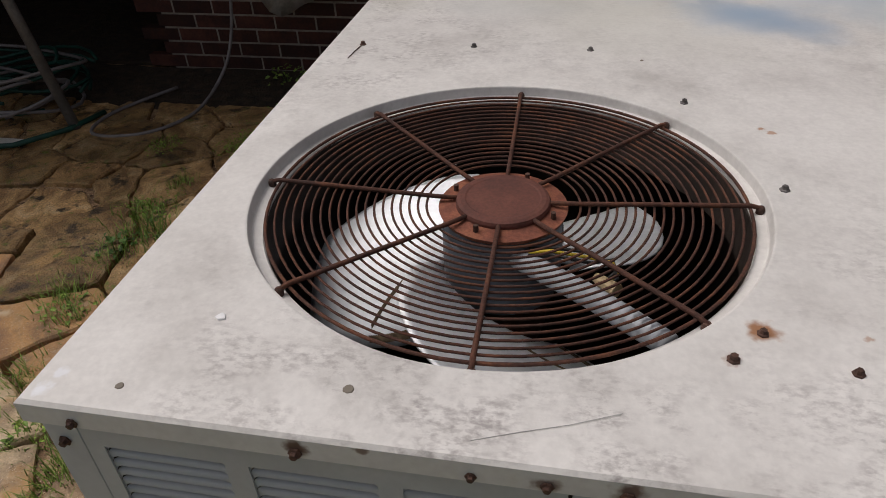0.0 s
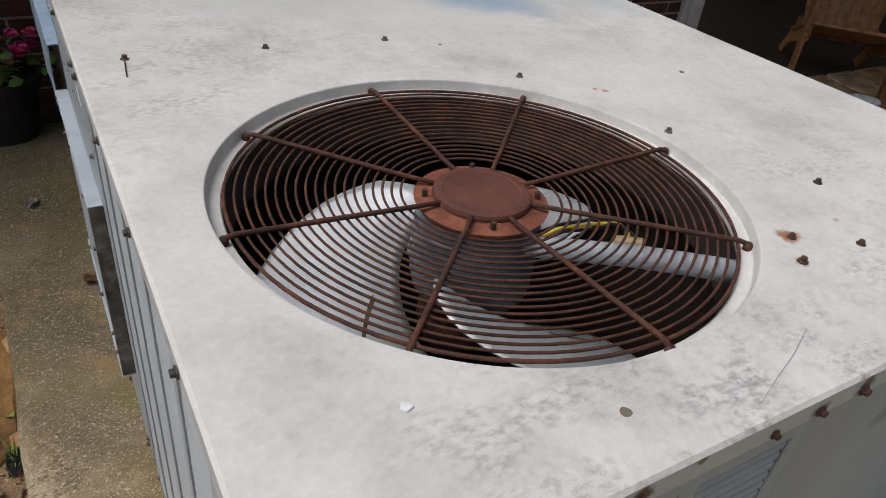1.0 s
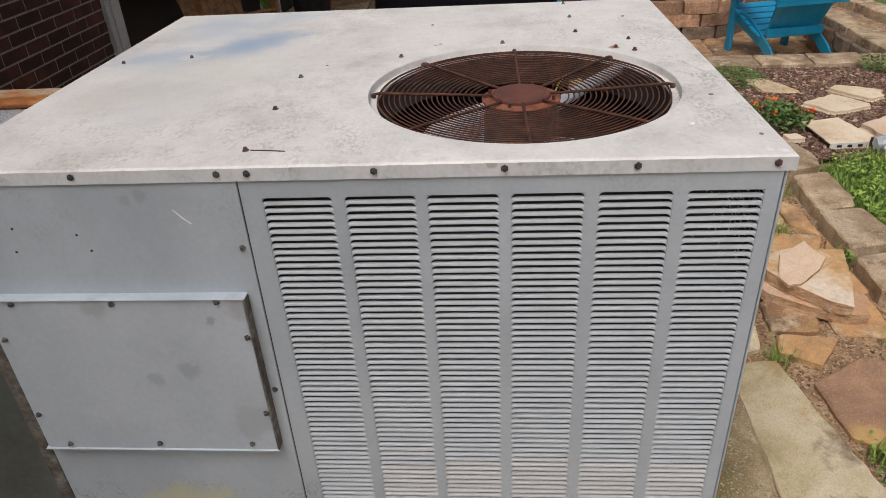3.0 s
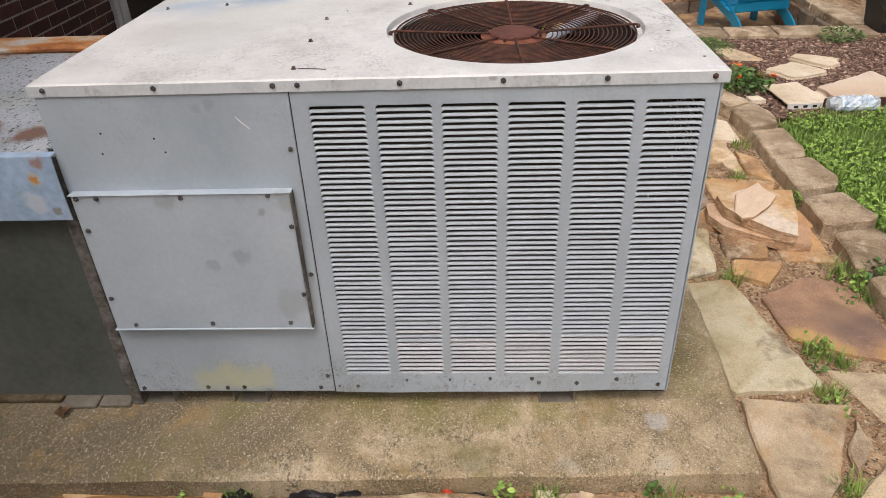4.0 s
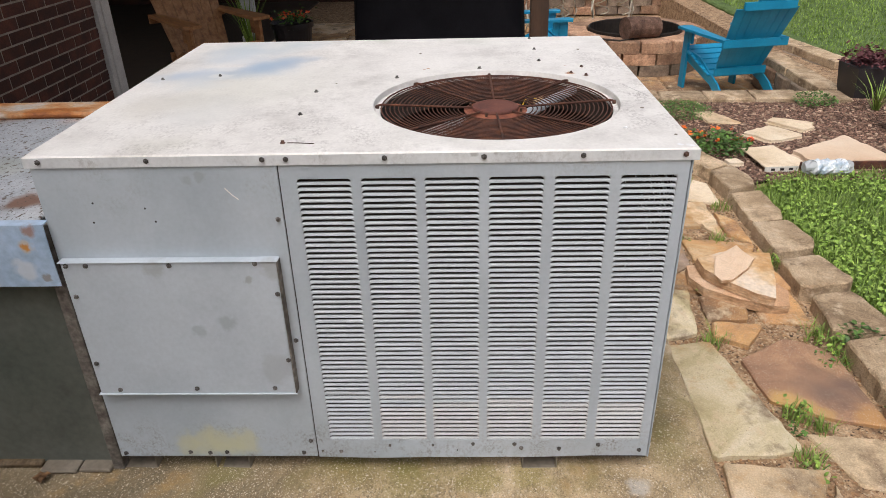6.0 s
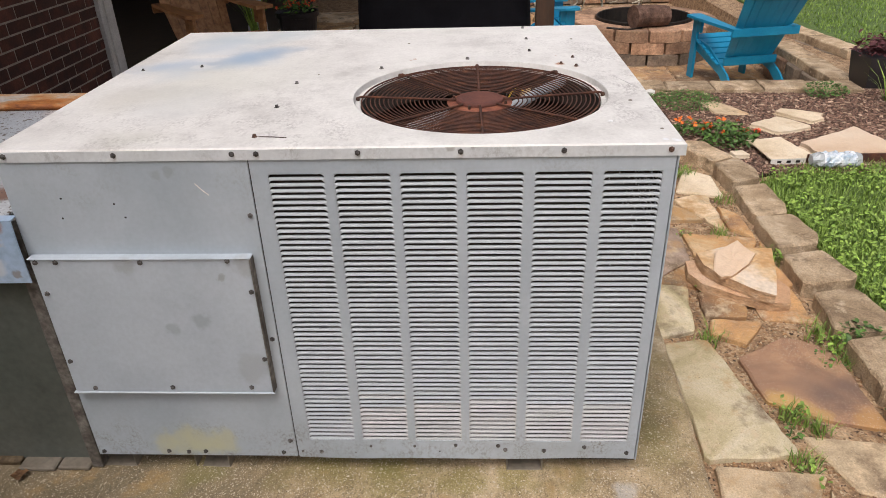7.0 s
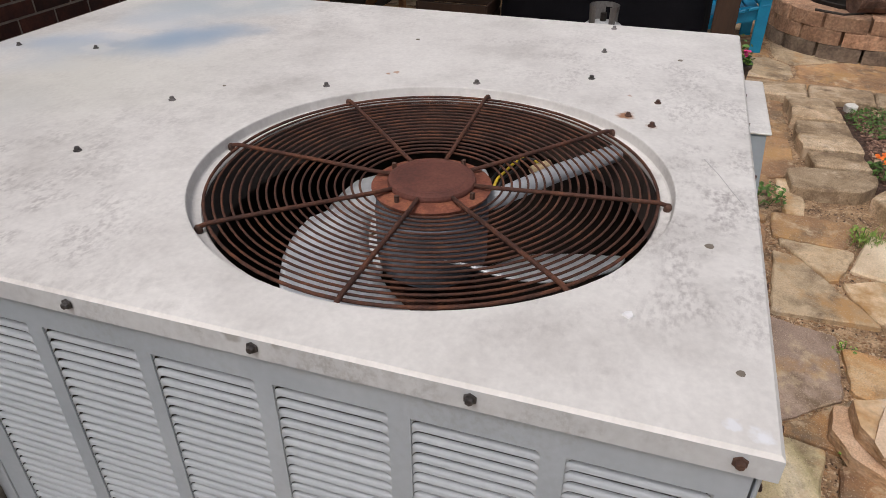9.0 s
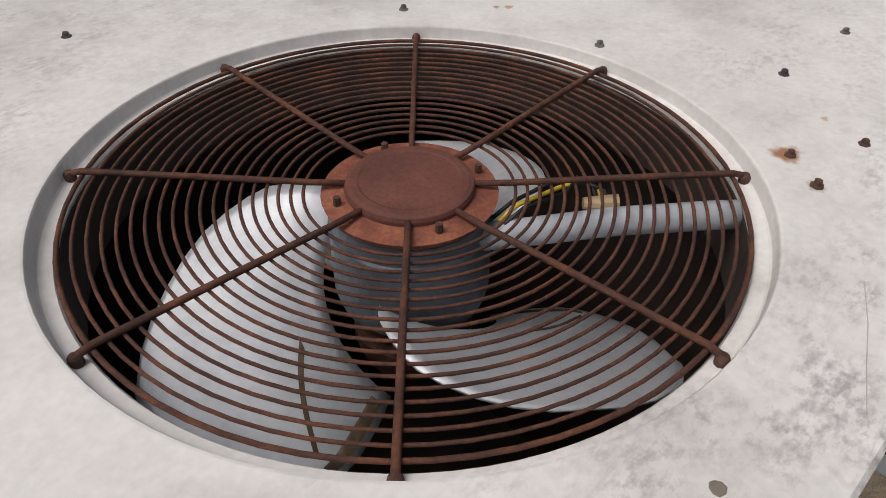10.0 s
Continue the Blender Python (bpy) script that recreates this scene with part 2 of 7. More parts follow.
m_slat = M("pale louvre paint", [(0.39, 0.425, 0.455), (0.45, 0.487, 0.518)], 5, 0.45, 0.01, fine=120, grain=0.03, rnd=0.03)
m_slatlow = M("louvre paint with a rusty film", [(0.44, 0.44, 0.445), (0.50, 0.515, 0.53)], 9, 0.5, 0.01, fine=120, grain=0.05, rnd=0.06)
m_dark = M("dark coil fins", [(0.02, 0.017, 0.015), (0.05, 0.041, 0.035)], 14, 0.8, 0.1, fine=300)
# One dark brown for the collar, base pan, partitions.
m_inner = M("dark inner steel", [(0.02, 0.014, 0.011), (0.05, 0.032, 0.024)], 10, 0.8, 0.08)
m_rust = M("rusted steel wire", [(0.04, 0.018, 0.013), (0.085, 0.034, 0.022), (0.16, 0.06, 0.03)], 30, 0.85, 0.12, metal=0.1, fine=300, grain=0.25)
m_cap = M("rusted hub plate", [(0.085, 0.030, 0.022), (0.13, 0.045, 0.032), (0.17, 0.065, 0.045)], 22, 0.8, 0.06, fine=260, grain=0.15)
m_plate = M("bright orange rust", [(0.12, 0.035, 0.02), (0.22, 0.07, 0.04), (0.32, 0.12, 0.06)], 50, 0.8, 0.1, fine=300, grain=0.2)
m_screw = M("weathered screw", [(0.04, 0.037, 0.037), (0.12, 0.11, 0.105), (0.26, 0.25, 0.25)], 150, 0.6, 0.1, metal=0.5, rnd=0.4)
m_rscrew = M("rusty screw", [(0.05, 0.025, 0.018), (0.12, 0.06, 0.04)], 150, 0.8, 0.15, rnd=0.3)
m_alu = M("bright aluminium blade", [(0.74, 0.77, 0.81), (0.90, 0.92, 0.95), (0.93, 0.94, 0.96)], 8, 0.55, 0.02, metal=0.72, fine=120, grain=0.05)
m_motor = M("dark motor shell", [(0.085, 0.10, 0.125), (0.16, 0.18, 0.215)], 18, 0.5, 0.05, metal=0.3)
m_grime = M("grimy olive rust", [(0.05, 0.03, 0.018), (0.11, 0.075, 0.04), (0.20, 0.15, 0.10)], 24, 0.85, 0.15, grain=0.3)
m_chipw = M("clean white paint", [(0.82, 0.83, 0.84), (0.86, 0.86, 0.87)], 20, 0.5, 0)
# Dirt on the duct joint; painted shade on the cover's side flange.
m_dirt_shade = M("dirty and shaded grey-brown steel", [(0.05, 0.042, 0.035), (0.13, 0.115, 0.10), (0.25, 0.235, 0.21)], 26, 0.8, 0.1, grain=0.3)
m_galv = M("weathered galvanised sheet", [(0.30, 0.32, 0.34), (0.44, 0.47, 0.51), (0.54, 0.56, 0.58)], 8, 0.5, 0.03, metal=0.15, fine=120, specks=((70, 0.60, 0.66, (0.13, 0.10, 0.085)), (150, 0.62, 0.68, (0.10, 0.08, 0.07))),
           spots=[(0.72, 1.32, 0.764, 0.09, (0.48, 0.19, 0.04), 0.95), (0.72, 1.52, 0.764, 0.10, (0.5, 0.22, 0.05), 0.95), (0.72, 1.75, 0.764, 0.12, (0.45, 0.18, 0.05), 0.9), (0.72, 2.05, 0.764, 0.14, (0.42, 0.17, 0.05), 0.9),
                  (0.10, 1.33, 0.746, 0.07, (0.20, 0.10, 0.06), 0.9), (0.10, 1.48, 0.746, 0.08, (0.22, 0.11, 0.06), 0.85), (0.12, 1.65, 0.746, 0.08, (0.2, 0.1, 0.06), 0.8), (0.50, 1.40, 0.746, 0.07, (0.25, 0.15, 0.12), 0.6), (0.3, 1.5, 0.746, 0.09, (0.40, 0.43, 0.38), 0.6)])
m_flap = M("bluish galvanised flap", [(0.266, 0.368, 0.499), (0.355, 0.464, 0.611), (0.444, 0.544, 0.671)], 7, 0.4, 0.03, metal=0.0, fine=60, spots=[(-0.023, 1.284, 0.70, 0.020, (0.52, 0.40, 0.27), 0.7), (-0.023, 1.286, 0.70, 0.011, (0.5, 0.22, 0.05), 0.95), (-0.023, 1.30, 0.65, 0.03, (0.62, 0.64, 0.66), 0.6), (-0.02, 1.27, 0.735, 0.018, (0.30, 0.15, 0.09), 0.8), (-0.023, 1.262, 0.63, 0.012, (0.22, 0.17, 0.13), 0.7)])
m_duct = M("grey-green duct paint", [(0.102, 0.116, 0.104), (0.144, 0.159, 0.144), (0.186, 0.195, 0.177)], 4, 0.35, 0.03, metal=0.3, fine=60)
m_conc = M("mossy old concrete", [(0.20, 0.145, 0.078), (0.365, 0.268, 0.152), (0.51, 0.383, 0.235), (0.62, 0.488, 0.33)], 3.2, 0.9, 0.2, fine=300, grain=0.26, lo=0.32, hi=0.66, dirt=(0.085, 0.062, 0.030), warp=0.8,
           specks=((220, 0.61, 0.68, (0.60, 0.51, 0.39)), (120, 0.66, 0.71, (0.62, 0.53, 0.40)), (380, 0.62, 0.72, (0.60, 0.50, 0.36)), (230, 0.60, 0.74, (0.14, 0.105, 0.06)), (9, 0.57, 0.76, (0.38, 0.245, 0.10)), (6, 0.54, 0.78, (0.21, 0.175, 0.06))),
           # Besides the moss: a darker left end and a darker lower front face.
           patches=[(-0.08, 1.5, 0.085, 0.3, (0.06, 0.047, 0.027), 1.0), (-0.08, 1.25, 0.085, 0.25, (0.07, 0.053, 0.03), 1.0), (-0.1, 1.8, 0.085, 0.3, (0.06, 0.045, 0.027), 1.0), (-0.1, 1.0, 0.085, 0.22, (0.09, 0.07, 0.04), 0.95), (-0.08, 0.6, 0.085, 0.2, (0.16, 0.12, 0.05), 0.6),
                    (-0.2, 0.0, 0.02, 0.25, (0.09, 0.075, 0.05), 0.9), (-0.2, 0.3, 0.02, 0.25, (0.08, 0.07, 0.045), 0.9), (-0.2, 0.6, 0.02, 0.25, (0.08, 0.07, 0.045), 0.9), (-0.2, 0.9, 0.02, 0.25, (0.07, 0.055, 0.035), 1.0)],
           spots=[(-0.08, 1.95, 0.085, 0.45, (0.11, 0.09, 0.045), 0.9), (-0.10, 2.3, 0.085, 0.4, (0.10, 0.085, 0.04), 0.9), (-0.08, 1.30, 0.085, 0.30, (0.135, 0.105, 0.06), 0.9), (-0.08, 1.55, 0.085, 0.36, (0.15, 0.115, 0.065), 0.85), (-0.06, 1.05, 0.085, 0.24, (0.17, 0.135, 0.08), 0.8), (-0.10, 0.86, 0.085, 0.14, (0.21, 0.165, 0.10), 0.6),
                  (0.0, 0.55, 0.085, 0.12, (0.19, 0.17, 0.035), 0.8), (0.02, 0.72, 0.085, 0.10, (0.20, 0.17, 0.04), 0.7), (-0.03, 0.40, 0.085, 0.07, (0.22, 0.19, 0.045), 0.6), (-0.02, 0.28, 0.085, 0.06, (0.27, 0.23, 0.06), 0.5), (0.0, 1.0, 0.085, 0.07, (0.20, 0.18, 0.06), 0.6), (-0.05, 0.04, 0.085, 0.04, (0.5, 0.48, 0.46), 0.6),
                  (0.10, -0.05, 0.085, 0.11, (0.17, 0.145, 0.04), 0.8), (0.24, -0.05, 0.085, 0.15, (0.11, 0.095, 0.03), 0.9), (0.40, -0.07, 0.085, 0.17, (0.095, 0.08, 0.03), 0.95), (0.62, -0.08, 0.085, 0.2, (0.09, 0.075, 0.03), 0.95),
                  (-0.175, 0.25, 0.088, 0.035, (0.58, 0.50, 0.38), 0.5), (-0.175, 0.05, 0.088, 0.035, (0.58, 0.50, 0.38), 0.5), (-0.175, 0.45, 0.088, 0.035, (0.56, 0.48, 0.36), 0.45)])
m_soil = M("sandy soil with litter", [(0.125, 0.072, 0.042), (0.34, 0.215, 0.12), (0.55, 0.385, 0.235)], 18, 0.95, 0.45, fine=140, grain=0.35, specks=((110, 0.6, 0.66, (0.55, 0.42, 0.28)), (90, 0.6, 0.68, (0.06, 0.035, 0.02))))
m_lawn = M("grassy ground", [(0.045, 0.075, 0.018), (0.085, 0.14, 0.032), (0.12, 0.175, 0.05)], 10, 0.95, 0.3, fine=80, grain=0.3)
m_bark = M("bark mulch", [(0.025, 0.014, 0.01), (0.08, 0.042, 0.028), (0.17, 0.10, 0.07)], 45, 0.95, 0.5, fine=120, grain=0.35)
m_chip = M("bark chips", [(0.057, 0.03, 0.023), (0.172, 0.098, 0.069), (0.391, 0.253, 0.184)], 12, 0.95, 0.2, grain=0.3, rnd=0.65, island=True)
SILT = (0.22, 0.15, 0.09)
GRIT = ((6, 0.52, 0.66, (0.19, 0.13, 0.08)), (11, 0.55, 0.67, (0.57, 0.44, 0.29)), (4.5, 0.53, 0.66, (0.46, 0.27, 0.115)), (330, 0.62, 0.72, (0.60, 0.50, 0.37)), (210, 0.67, 0.78, (0.16, 0.115, 0.07)))
STONE = {
    "t": M("tan sandstone", [(0.32, 0.225, 0.14), (0.53, 0.405, 0.26), (0.66, 0.495, 0.315), (0.75, 0.62, 0.46)], 3.3, 0.85, 0.13, fine=230, rnd=0.2, grain=0.2, dirt=SILT, lo=0.33, hi=0.66, specks=GRIT, warp=1.3),
    "o": M("orange-brown sandstone", [(0.21, 0.115, 0.065), (0.40, 0.22, 0.105), (0.55, 0.31, 0.13), (0.60, 0.42, 0.24)], 2.8, 0.85, 0.13, fine=230, rnd=0.2, grain=0.2, dirt=SILT, lo=0.33, hi=0.66, specks=GRIT, warp=1.3),
    "b": M("dark brown sandstone", [(0.141, 0.082, 0.047), (0.317, 0.18, 0.094), (0.534, 0.314, 0.147)], 2.8, 0.8, 0.13, fine=230, rnd=0.2, grain=0.2, dirt=SILT, lo=0.33, hi=0.66, specks=GRIT, warp=1.3),
    "g": M("grey-purple slate", [(0.235, 0.165, 0.125), (0.345, 0.250, 0.195), (0.46, 0.345, 0.265)], 2.8, 0.8, 0.13, fine=230, rnd=0.12, grain=0.2, dirt=SILT, lo=0.33, hi=0.66, specks=GRIT, warp=1.3),
    "m": M("mossy pale stone", [(0.29, 0.235, 0.125), (0.46, 0.38, 0.22), (0.58, 0.49, 0.315), (0.66, 0.575, 0.425)], 3.3, 0.85, 0.13, fine=230, rnd=0.12, grain=0.15, dirt=(0.28, 0.24, 0.10), lo=0.33, hi=0.66, specks=GRIT, warp=1.3),
    "w": M("pale cream flagstone", [(0.506, 0.385, 0.242), (0.682, 0.561, 0.407), (0.77, 0.671, 0.528)], 3.3, 0.85, 0.13, fine=230, rnd=0.1, grain=0.16, dirt=(0.42, 0.26, 0.12)),
    "p": M("pinkish buff rock", [(0.38, 0.20, 0.10), (0.55, 0.34, 0.2), (0.64, 0.47, 0.34)], 4.4, 0.85, 0.13, fine=230, rnd=0.1, grain=0.22, dirt=(0.30, 0.16, 0.08)),
    "k": M("pale pink sandstone", [(0.60, 0.42, 0.28), (0.68, 0.52, 0.38), (0.72, 0.59, 0.46)], 2.8, 0.85, 0.13, fine=230, rnd=0.06, grain=0.12),
    "c": M("dark weathered flagstone", [(0.16, 0.105, 0.065), (0.30, 0.205, 0.125), (0.42, 0.30, 0.185)], 4, 0.85, 0.13, fine=230, grain=0.22, lo=0.33, hi=0.66, specks=GRIT, warp=1.3,
           spots=[(-0.10, -0.04, 0.0, 0.20, (0.50, 0.33, 0.19), 0.75), (-0.12, 0.13, 0.0, 0.16, (0.52, 0.36, 0.21), 0.7), (0.03, 0.19, 0.0, 0.10, (0.50, 0.38, 0.20), 0.7), (0.11, -0.10, 0.0, 0.10, (0.17, 0.105, 0.065), 0.7)]),
    "d": M("damp orange flagstone", [(0.10, 0.05, 0.02), (0.26, 0.13, 0.04), (0.38, 0.21, 0.07)], 6, 0.7, 0.25, fine=70, rnd=0.1, grain=0.25, dirt=(0.07, 0.05, 0.02)),
    "B": M("brown sandstone with ochre lip", [(0.18, 0.10, 0.065), (0.32, 0.18, 0.11), (0.47, 0.275, 0.155)], 3.3, 0.8, 0.13, fine=230, rnd=0.05, grain=0.2, dirt=SILT, lo=0.33, hi=0.66, specks=GRIT[3:], warp=1.3,
           spots=[(-0.06, -0.02, 0.0, 0.10, (0.15, 0.095, 0.075), 0.8), (-0.04, -0.11, 0.0, 0.10, (0.15, 0.095, 0.075), 0.75), (-0.11, 0.085, 0.0, 0.085, (0.56, 0.345, 0.12), 0.8), (-0.15, 0.02, 0.0, 0.05, (0.50, 0.30, 0.10), 0.6), (-0.17, -0.11, 0.0, 0.07, (0.46, 0.25, 0.09), 0.7)]),
}
m_mosst = M("damp mossy stone", [(0.10, 0.058, 0.026), (0.29, 0.165, 0.070), (0.48, 0.30, 0.135), (0.58, 0.42, 0.23)], 8, 0.5, 0.3, fine=160, rnd=0.38, grain=0.3, dirt=(0.085, 0.115, 0.018), lo=0.3, hi=0.68, warp=1.4,
            specks=((9, 0.56, 0.63, (0.055, 0.036, 0.020)), (6, 0.57, 0.63, (0.44, 0.27, 0.11)), (14, 0.60, 0.66, (0.16, 0.185, 0.03)), (210, 0.62, 0.72, (0.05, 0.035, 0.02))))
# Damp soil along the wall; on the recess floor it paints shade.
m_damp_shade = M("damp dark soil", [(0.02, 0.014, 0.01), (0.05, 0.034, 0.022), (0.09, 0.06, 0.04)], 18, 0.95, 0.4, fine=140, grain=0.35)
m_slabtop = M("cream and ochre sandstone", [(0.70, 0.58, 0.46), (0.64, 0.46, 0.28), (0.52, 0.30, 0.13)], 5, 0.85, 0.25, fine=60, grain=0.14, lo=0.42, hi=0.62)
m_foot = M("dull tan metal foot", [(0.156, 0.13, 0.098), (0.234, 0.202, 0.163)], 12, 0.6, 0.05)
m_side = M("split ochre rock face", [(0.34, 0.18, 0.09), (0.52, 0.33, 0.19), (0.63, 0.46, 0.32)], 14, 0.9, 0.35, fine=80, grain=0.22, stretch=(1, 1, 2))
m_rustplate = M("orange rusted sheet", [(0.24, 0.075, 0.02), (0.42, 0.15, 0.035), (0.50, 0.30, 0.16), (0.50, 0.47, 0.44), (0.42, 0.45, 0.50)], 4.5, 0.7, 0.06, fine=120, grain=0.18, lo=0.36, hi=0.66, stretch=(1.6, 0.8, 1))
# Near-black on purpose: the porch shade is put into this colour.
m_porch = M("porch floor darkened for shade", [(0.03, 0.022, 0.015), (0.07, 0.05, 0.035)], 8, 0.8, 0.1)
m_darkwood = M("dark stained wood", [(0.035, 0.018, 0.01), (0.07, 0.036, 0.02)], 8, 0.7, 0.1, stretch=(1, 1, 0.2))
m_purple = M("purple petals", [(0.12, 0.03, 0.3), (0.2, 0.07, 0.42)], 30, 0.6, 0)
m_block = M("tan concrete block", [(0.20, 0.112, 0.066), (0.36, 0.21, 0.13), (0.50, 0.325, 0.21)], 7, 0.9, 0.35, fine=60, rnd=0.34, grain=0.28, dirt=(0.12, 0.08, 0.055))
m_blockd = M("dark grey-brown block", [(0.09, 0.065, 0.05), (0.2, 0.15, 0.11), (0.3, 0.23, 0.17)], 7, 0.9, 0.35, fine=60, rnd=0.22, grain=0.25)
m_kerb = M("rough buff kerb block", [(0.20, 0.135, 0.08), (0.38, 0.27, 0.165), (0.53, 0.40, 0.265), (0.62, 0.50, 0.36)], 6, 0.9, 0.3, fine=200, rnd=0.22, grain=0.3, dirt=(0.12, 0.085, 0.05), warp=0.8, specks=((9, 0.53, 0.66, (0.21, 0.145, 0.09)), (14, 0.57, 0.66, (0.55, 0.43, 0.30)), (60, 0.62, 0.70, (0.12, 0.085, 0.05))))
m_brick = M("dark red brick", [(0.030, 0.012, 0.010), (0.062, 0.021, 0.015), (0.105, 0.036, 0.024)], 9, 0.8, 0.15, fine=90, rnd=0.35, grain=0.2)
m_mortar = M("grey mortar", [(0.22, 0.185, 0.16), (0.36, 0.31, 0.265)], 20, 0.95, 0.2)
m_white = M("weathered white trim paint", [(0.42, 0.42, 0.42), (0.62, 0.62, 0.61)], 6, 0.6, 0.05)
m_blue = M("turquoise paint", [(0.0, 0.20, 0.38), (0.004, 0.27, 0.47)], 6, 0.45, 0.05, fine=60, grain=0.06)
m_bowl = M("glossy blue plastic", [(0.0015, 0.022, 0.118), (0.002, 0.033, 0.165)], 6, 0.25, 0.01, grain=0.04, coat=0.3)
m_black = M("black cover cloth", [(0.003, 0.003, 0.005), (0.008, 0.008, 0.011)], 5, 0.75, 0.12)
m_black.node_tree.nodes["Principled BSDF"].inputs["Specular IOR Level"].default_value = 0.12
m_steel = M("black fire ring steel", [(0.012, 0.011, 0.01), (0.04, 0.03, 0.024)], 20, 0.6, 0.1, metal=0.4)
m_wood = M("weathered brown wood", [(0.10, 0.045, 0.02), (0.21, 0.105, 0.05), (0.30, 0.17, 0.09)], 6, 0.75, 0.12, stretch=(1, 6, 6), rnd=0.15)
m_chairwood = M("orange-brown stained wood", [(0.16, 0.07, 0.03), (0.32, 0.15, 0.06), (0.42, 0.22, 0.10)], 5, 0.5, 0.08, stretch=(1, 5, 5))
m_log = M("charred log bark", [(0.05, 0.026, 0.018), (0.12, 0.065, 0.045), (0.2, 0.12, 0.085)], 18, 0.9, 0.5)
m_tank = M("pale grey tank paint", [(0.50, 0.51, 0.52), (0.62, 0.63, 0.64)], 8, 0.45, 0.03)
m_pot = M("dark plastic pot", [(0.014, 0.012, 0.014), (0.035, 0.03, 0.034)], 8, 0.45, 0.03)
m_leaf = M("fresh green leaf", [(0.125, 0.228, 0.036), (0.237, 0.372, 0.06), (0.375, 0.504, 0.108)], 9, 0.6, 0.0, grain=0.15, rnd=0.35, island=True)
m_leafd = M("deep green leaf", [(0.04, 0.09, 0.014), (0.08, 0.17, 0.028), (0.13, 0.24, 0.045)], 9, 0.55, 0.0, grain=0.15, rnd=0.4, island=True)
m_grass = M("lawn blades", [(0.105, 0.175, 0.024), (0.19, 0.295, 0.048), (0.29, 0.395, 0.095)], 6, 0.6, 0, grain=0.2, rnd=0.4, island=True)
m_orange = M("orange petals", [(0.75, 0.12, 0.01), (0.9, 0.25, 0.03)], 30, 0.6, 0)
m_pink = M("pink petals", [(0.6, 0.03, 0.16), (0.75, 0.08, 0.3)], 30, 0.6, 0)
m_coral = M("coral red petals", [(0.75, 0.10, 0.04), (0.85, 0.2, 0.08)], 30, 0.6, 0)
m_maroon = M("maroon foliage", [(0.05, 0.012, 0.016), (0.13, 0.035, 0.04)], 12, 0.7, 0.1)
m_hose = M("grey hose", [(0.18, 0.16, 0.16), (0.27, 0.25, 0.25)], 20, 0.5, 0.02)
m_green = M("green striped cord", [(0.004, 0.04, 0.03), (0.012, 0.09, 0.065)], 30, 0.5, 0.02)
m_pole = M("grey metal pole", [(0.10, 0.095, 0.09), (0.2, 0.19, 0.18)], 14, 0.6, 0.05)
m_cloth = M("grimy white cloth", [(0.4, 0.38, 0.35), (0.6, 0.57, 0.52)], 12, 0.9, 0.2)
m_yellow = M("yellow wire", [(0.65, 0.45, 0.02), (0.75, 0.55, 0.05)], 20, 0.5, 0)
m_wire = M("black wire", [(0.01, 0.01, 0.01), (0.02, 0.02, 0.02)], 20, 0.5, 0)
m_brass = M("tan wire nut", [(0.5, 0.36, 0.18), (0.62, 0.48, 0.3)], 20, 0.6, 0)
m_conduit = M("grey flexible conduit", [(0.34, 0.36, 0.39), (0.46, 0.49, 0.53)], 12, 0.45, 0.02)
m_iron = M("cream wrought iron", [(0.5, 0.46, 0.38), (0.68, 0.64, 0.55)], 14, 0.6, 0.05)
m_bottle = bpy.data.materials.new("clear crumpled plastic")
m_bottle.use_nodes = True
bb = m_bottle.node_tree.nodes["Principled BSDF"]
bb.inputs["Base Color"].default_value = (0.85, 0.9, 0.93, 1)
bb.inputs["Roughness"].default_value = 0.15
bb.inputs["Transmission Weight"].default_value = 0.55
m_label = M("silvery bottle label", [(0.36, 0.46, 0.56), (0.78, 0.80, 0.82)], 30, 0.4, 0.02, lo=0.4, hi=0.6)
m_board = M("white plastic sheet", [(0.62, 0.60, 0.55), (0.74, 0.72, 0.68)], 8, 0.6, 0.02)
m_roof = M("porch ceiling boards", [(0.12, 0.10, 0.08), (0.18, 0.15, 0.12)], 6, 0.8, 0.05)
m_straw = M("pale wood slivers", [(0.30, 0.20, 0.14), (0.50, 0.37, 0.27)], 20, 0.9, 0.1, rnd=0.4, island=True)
m_litter = M("dry leaf litter", [(0.18, 0.099, 0.054), (0.432, 0.252, 0.126)], 30, 0.9, 0.1)


# ---- builders ----
OFF = {}


def finish(bm, name, smooth=False, mat=None):
    bmesh.ops.recalc_face_normals(bm, faces=bm.faces)
    me = bpy.data.meshes.new(name)
    bm.to_mesh(me)
    bm.free()
    if smooth:
        for p in me.polygons:
            p.use_smooth = True
    if mat:
        me.materials.append(mat)
    return me


def thing(name, base, label, category, group="", kind=""):
    e = new(name)
    e.empty_display_size = 0.05
    e.location = base
    OFF[e.name] = Vector(base)
    return tagged(e, label, category, group, kind)


def part(name, bm, mat, parent, label="", smooth=False):
    """One mesh under a thing or a part; the mesh is in world places unless the thing stands at the origin."""
    ob = new(name, finish(bm, name, smooth, mat))
    ob.parent = parent
    if parent.name in OFF:
        ob.location = -OFF[parent.name]
    return tagged(ob, label)


def piece(name, mesh, parent, loc, rot=(0, 0, 0), scale=(1, 1, 1), mat=None):
    ob = new(name, mesh)
    ob.parent = parent
    o = OFF.get(parent.name, Vector((0, 0, 0)))
    ob.location = Vector(loc) - o
    ob.rotation_euler, ob.scale = rot, scale
    return ob


def solo(name, bm, mat, label, category, group="", kind="", smooth=False, loc=None):
    ob = new(name, finish(bm, name, smooth, mat))
    if loc:
        ob.location = loc
    return tagged(ob, label, category, group, kind)


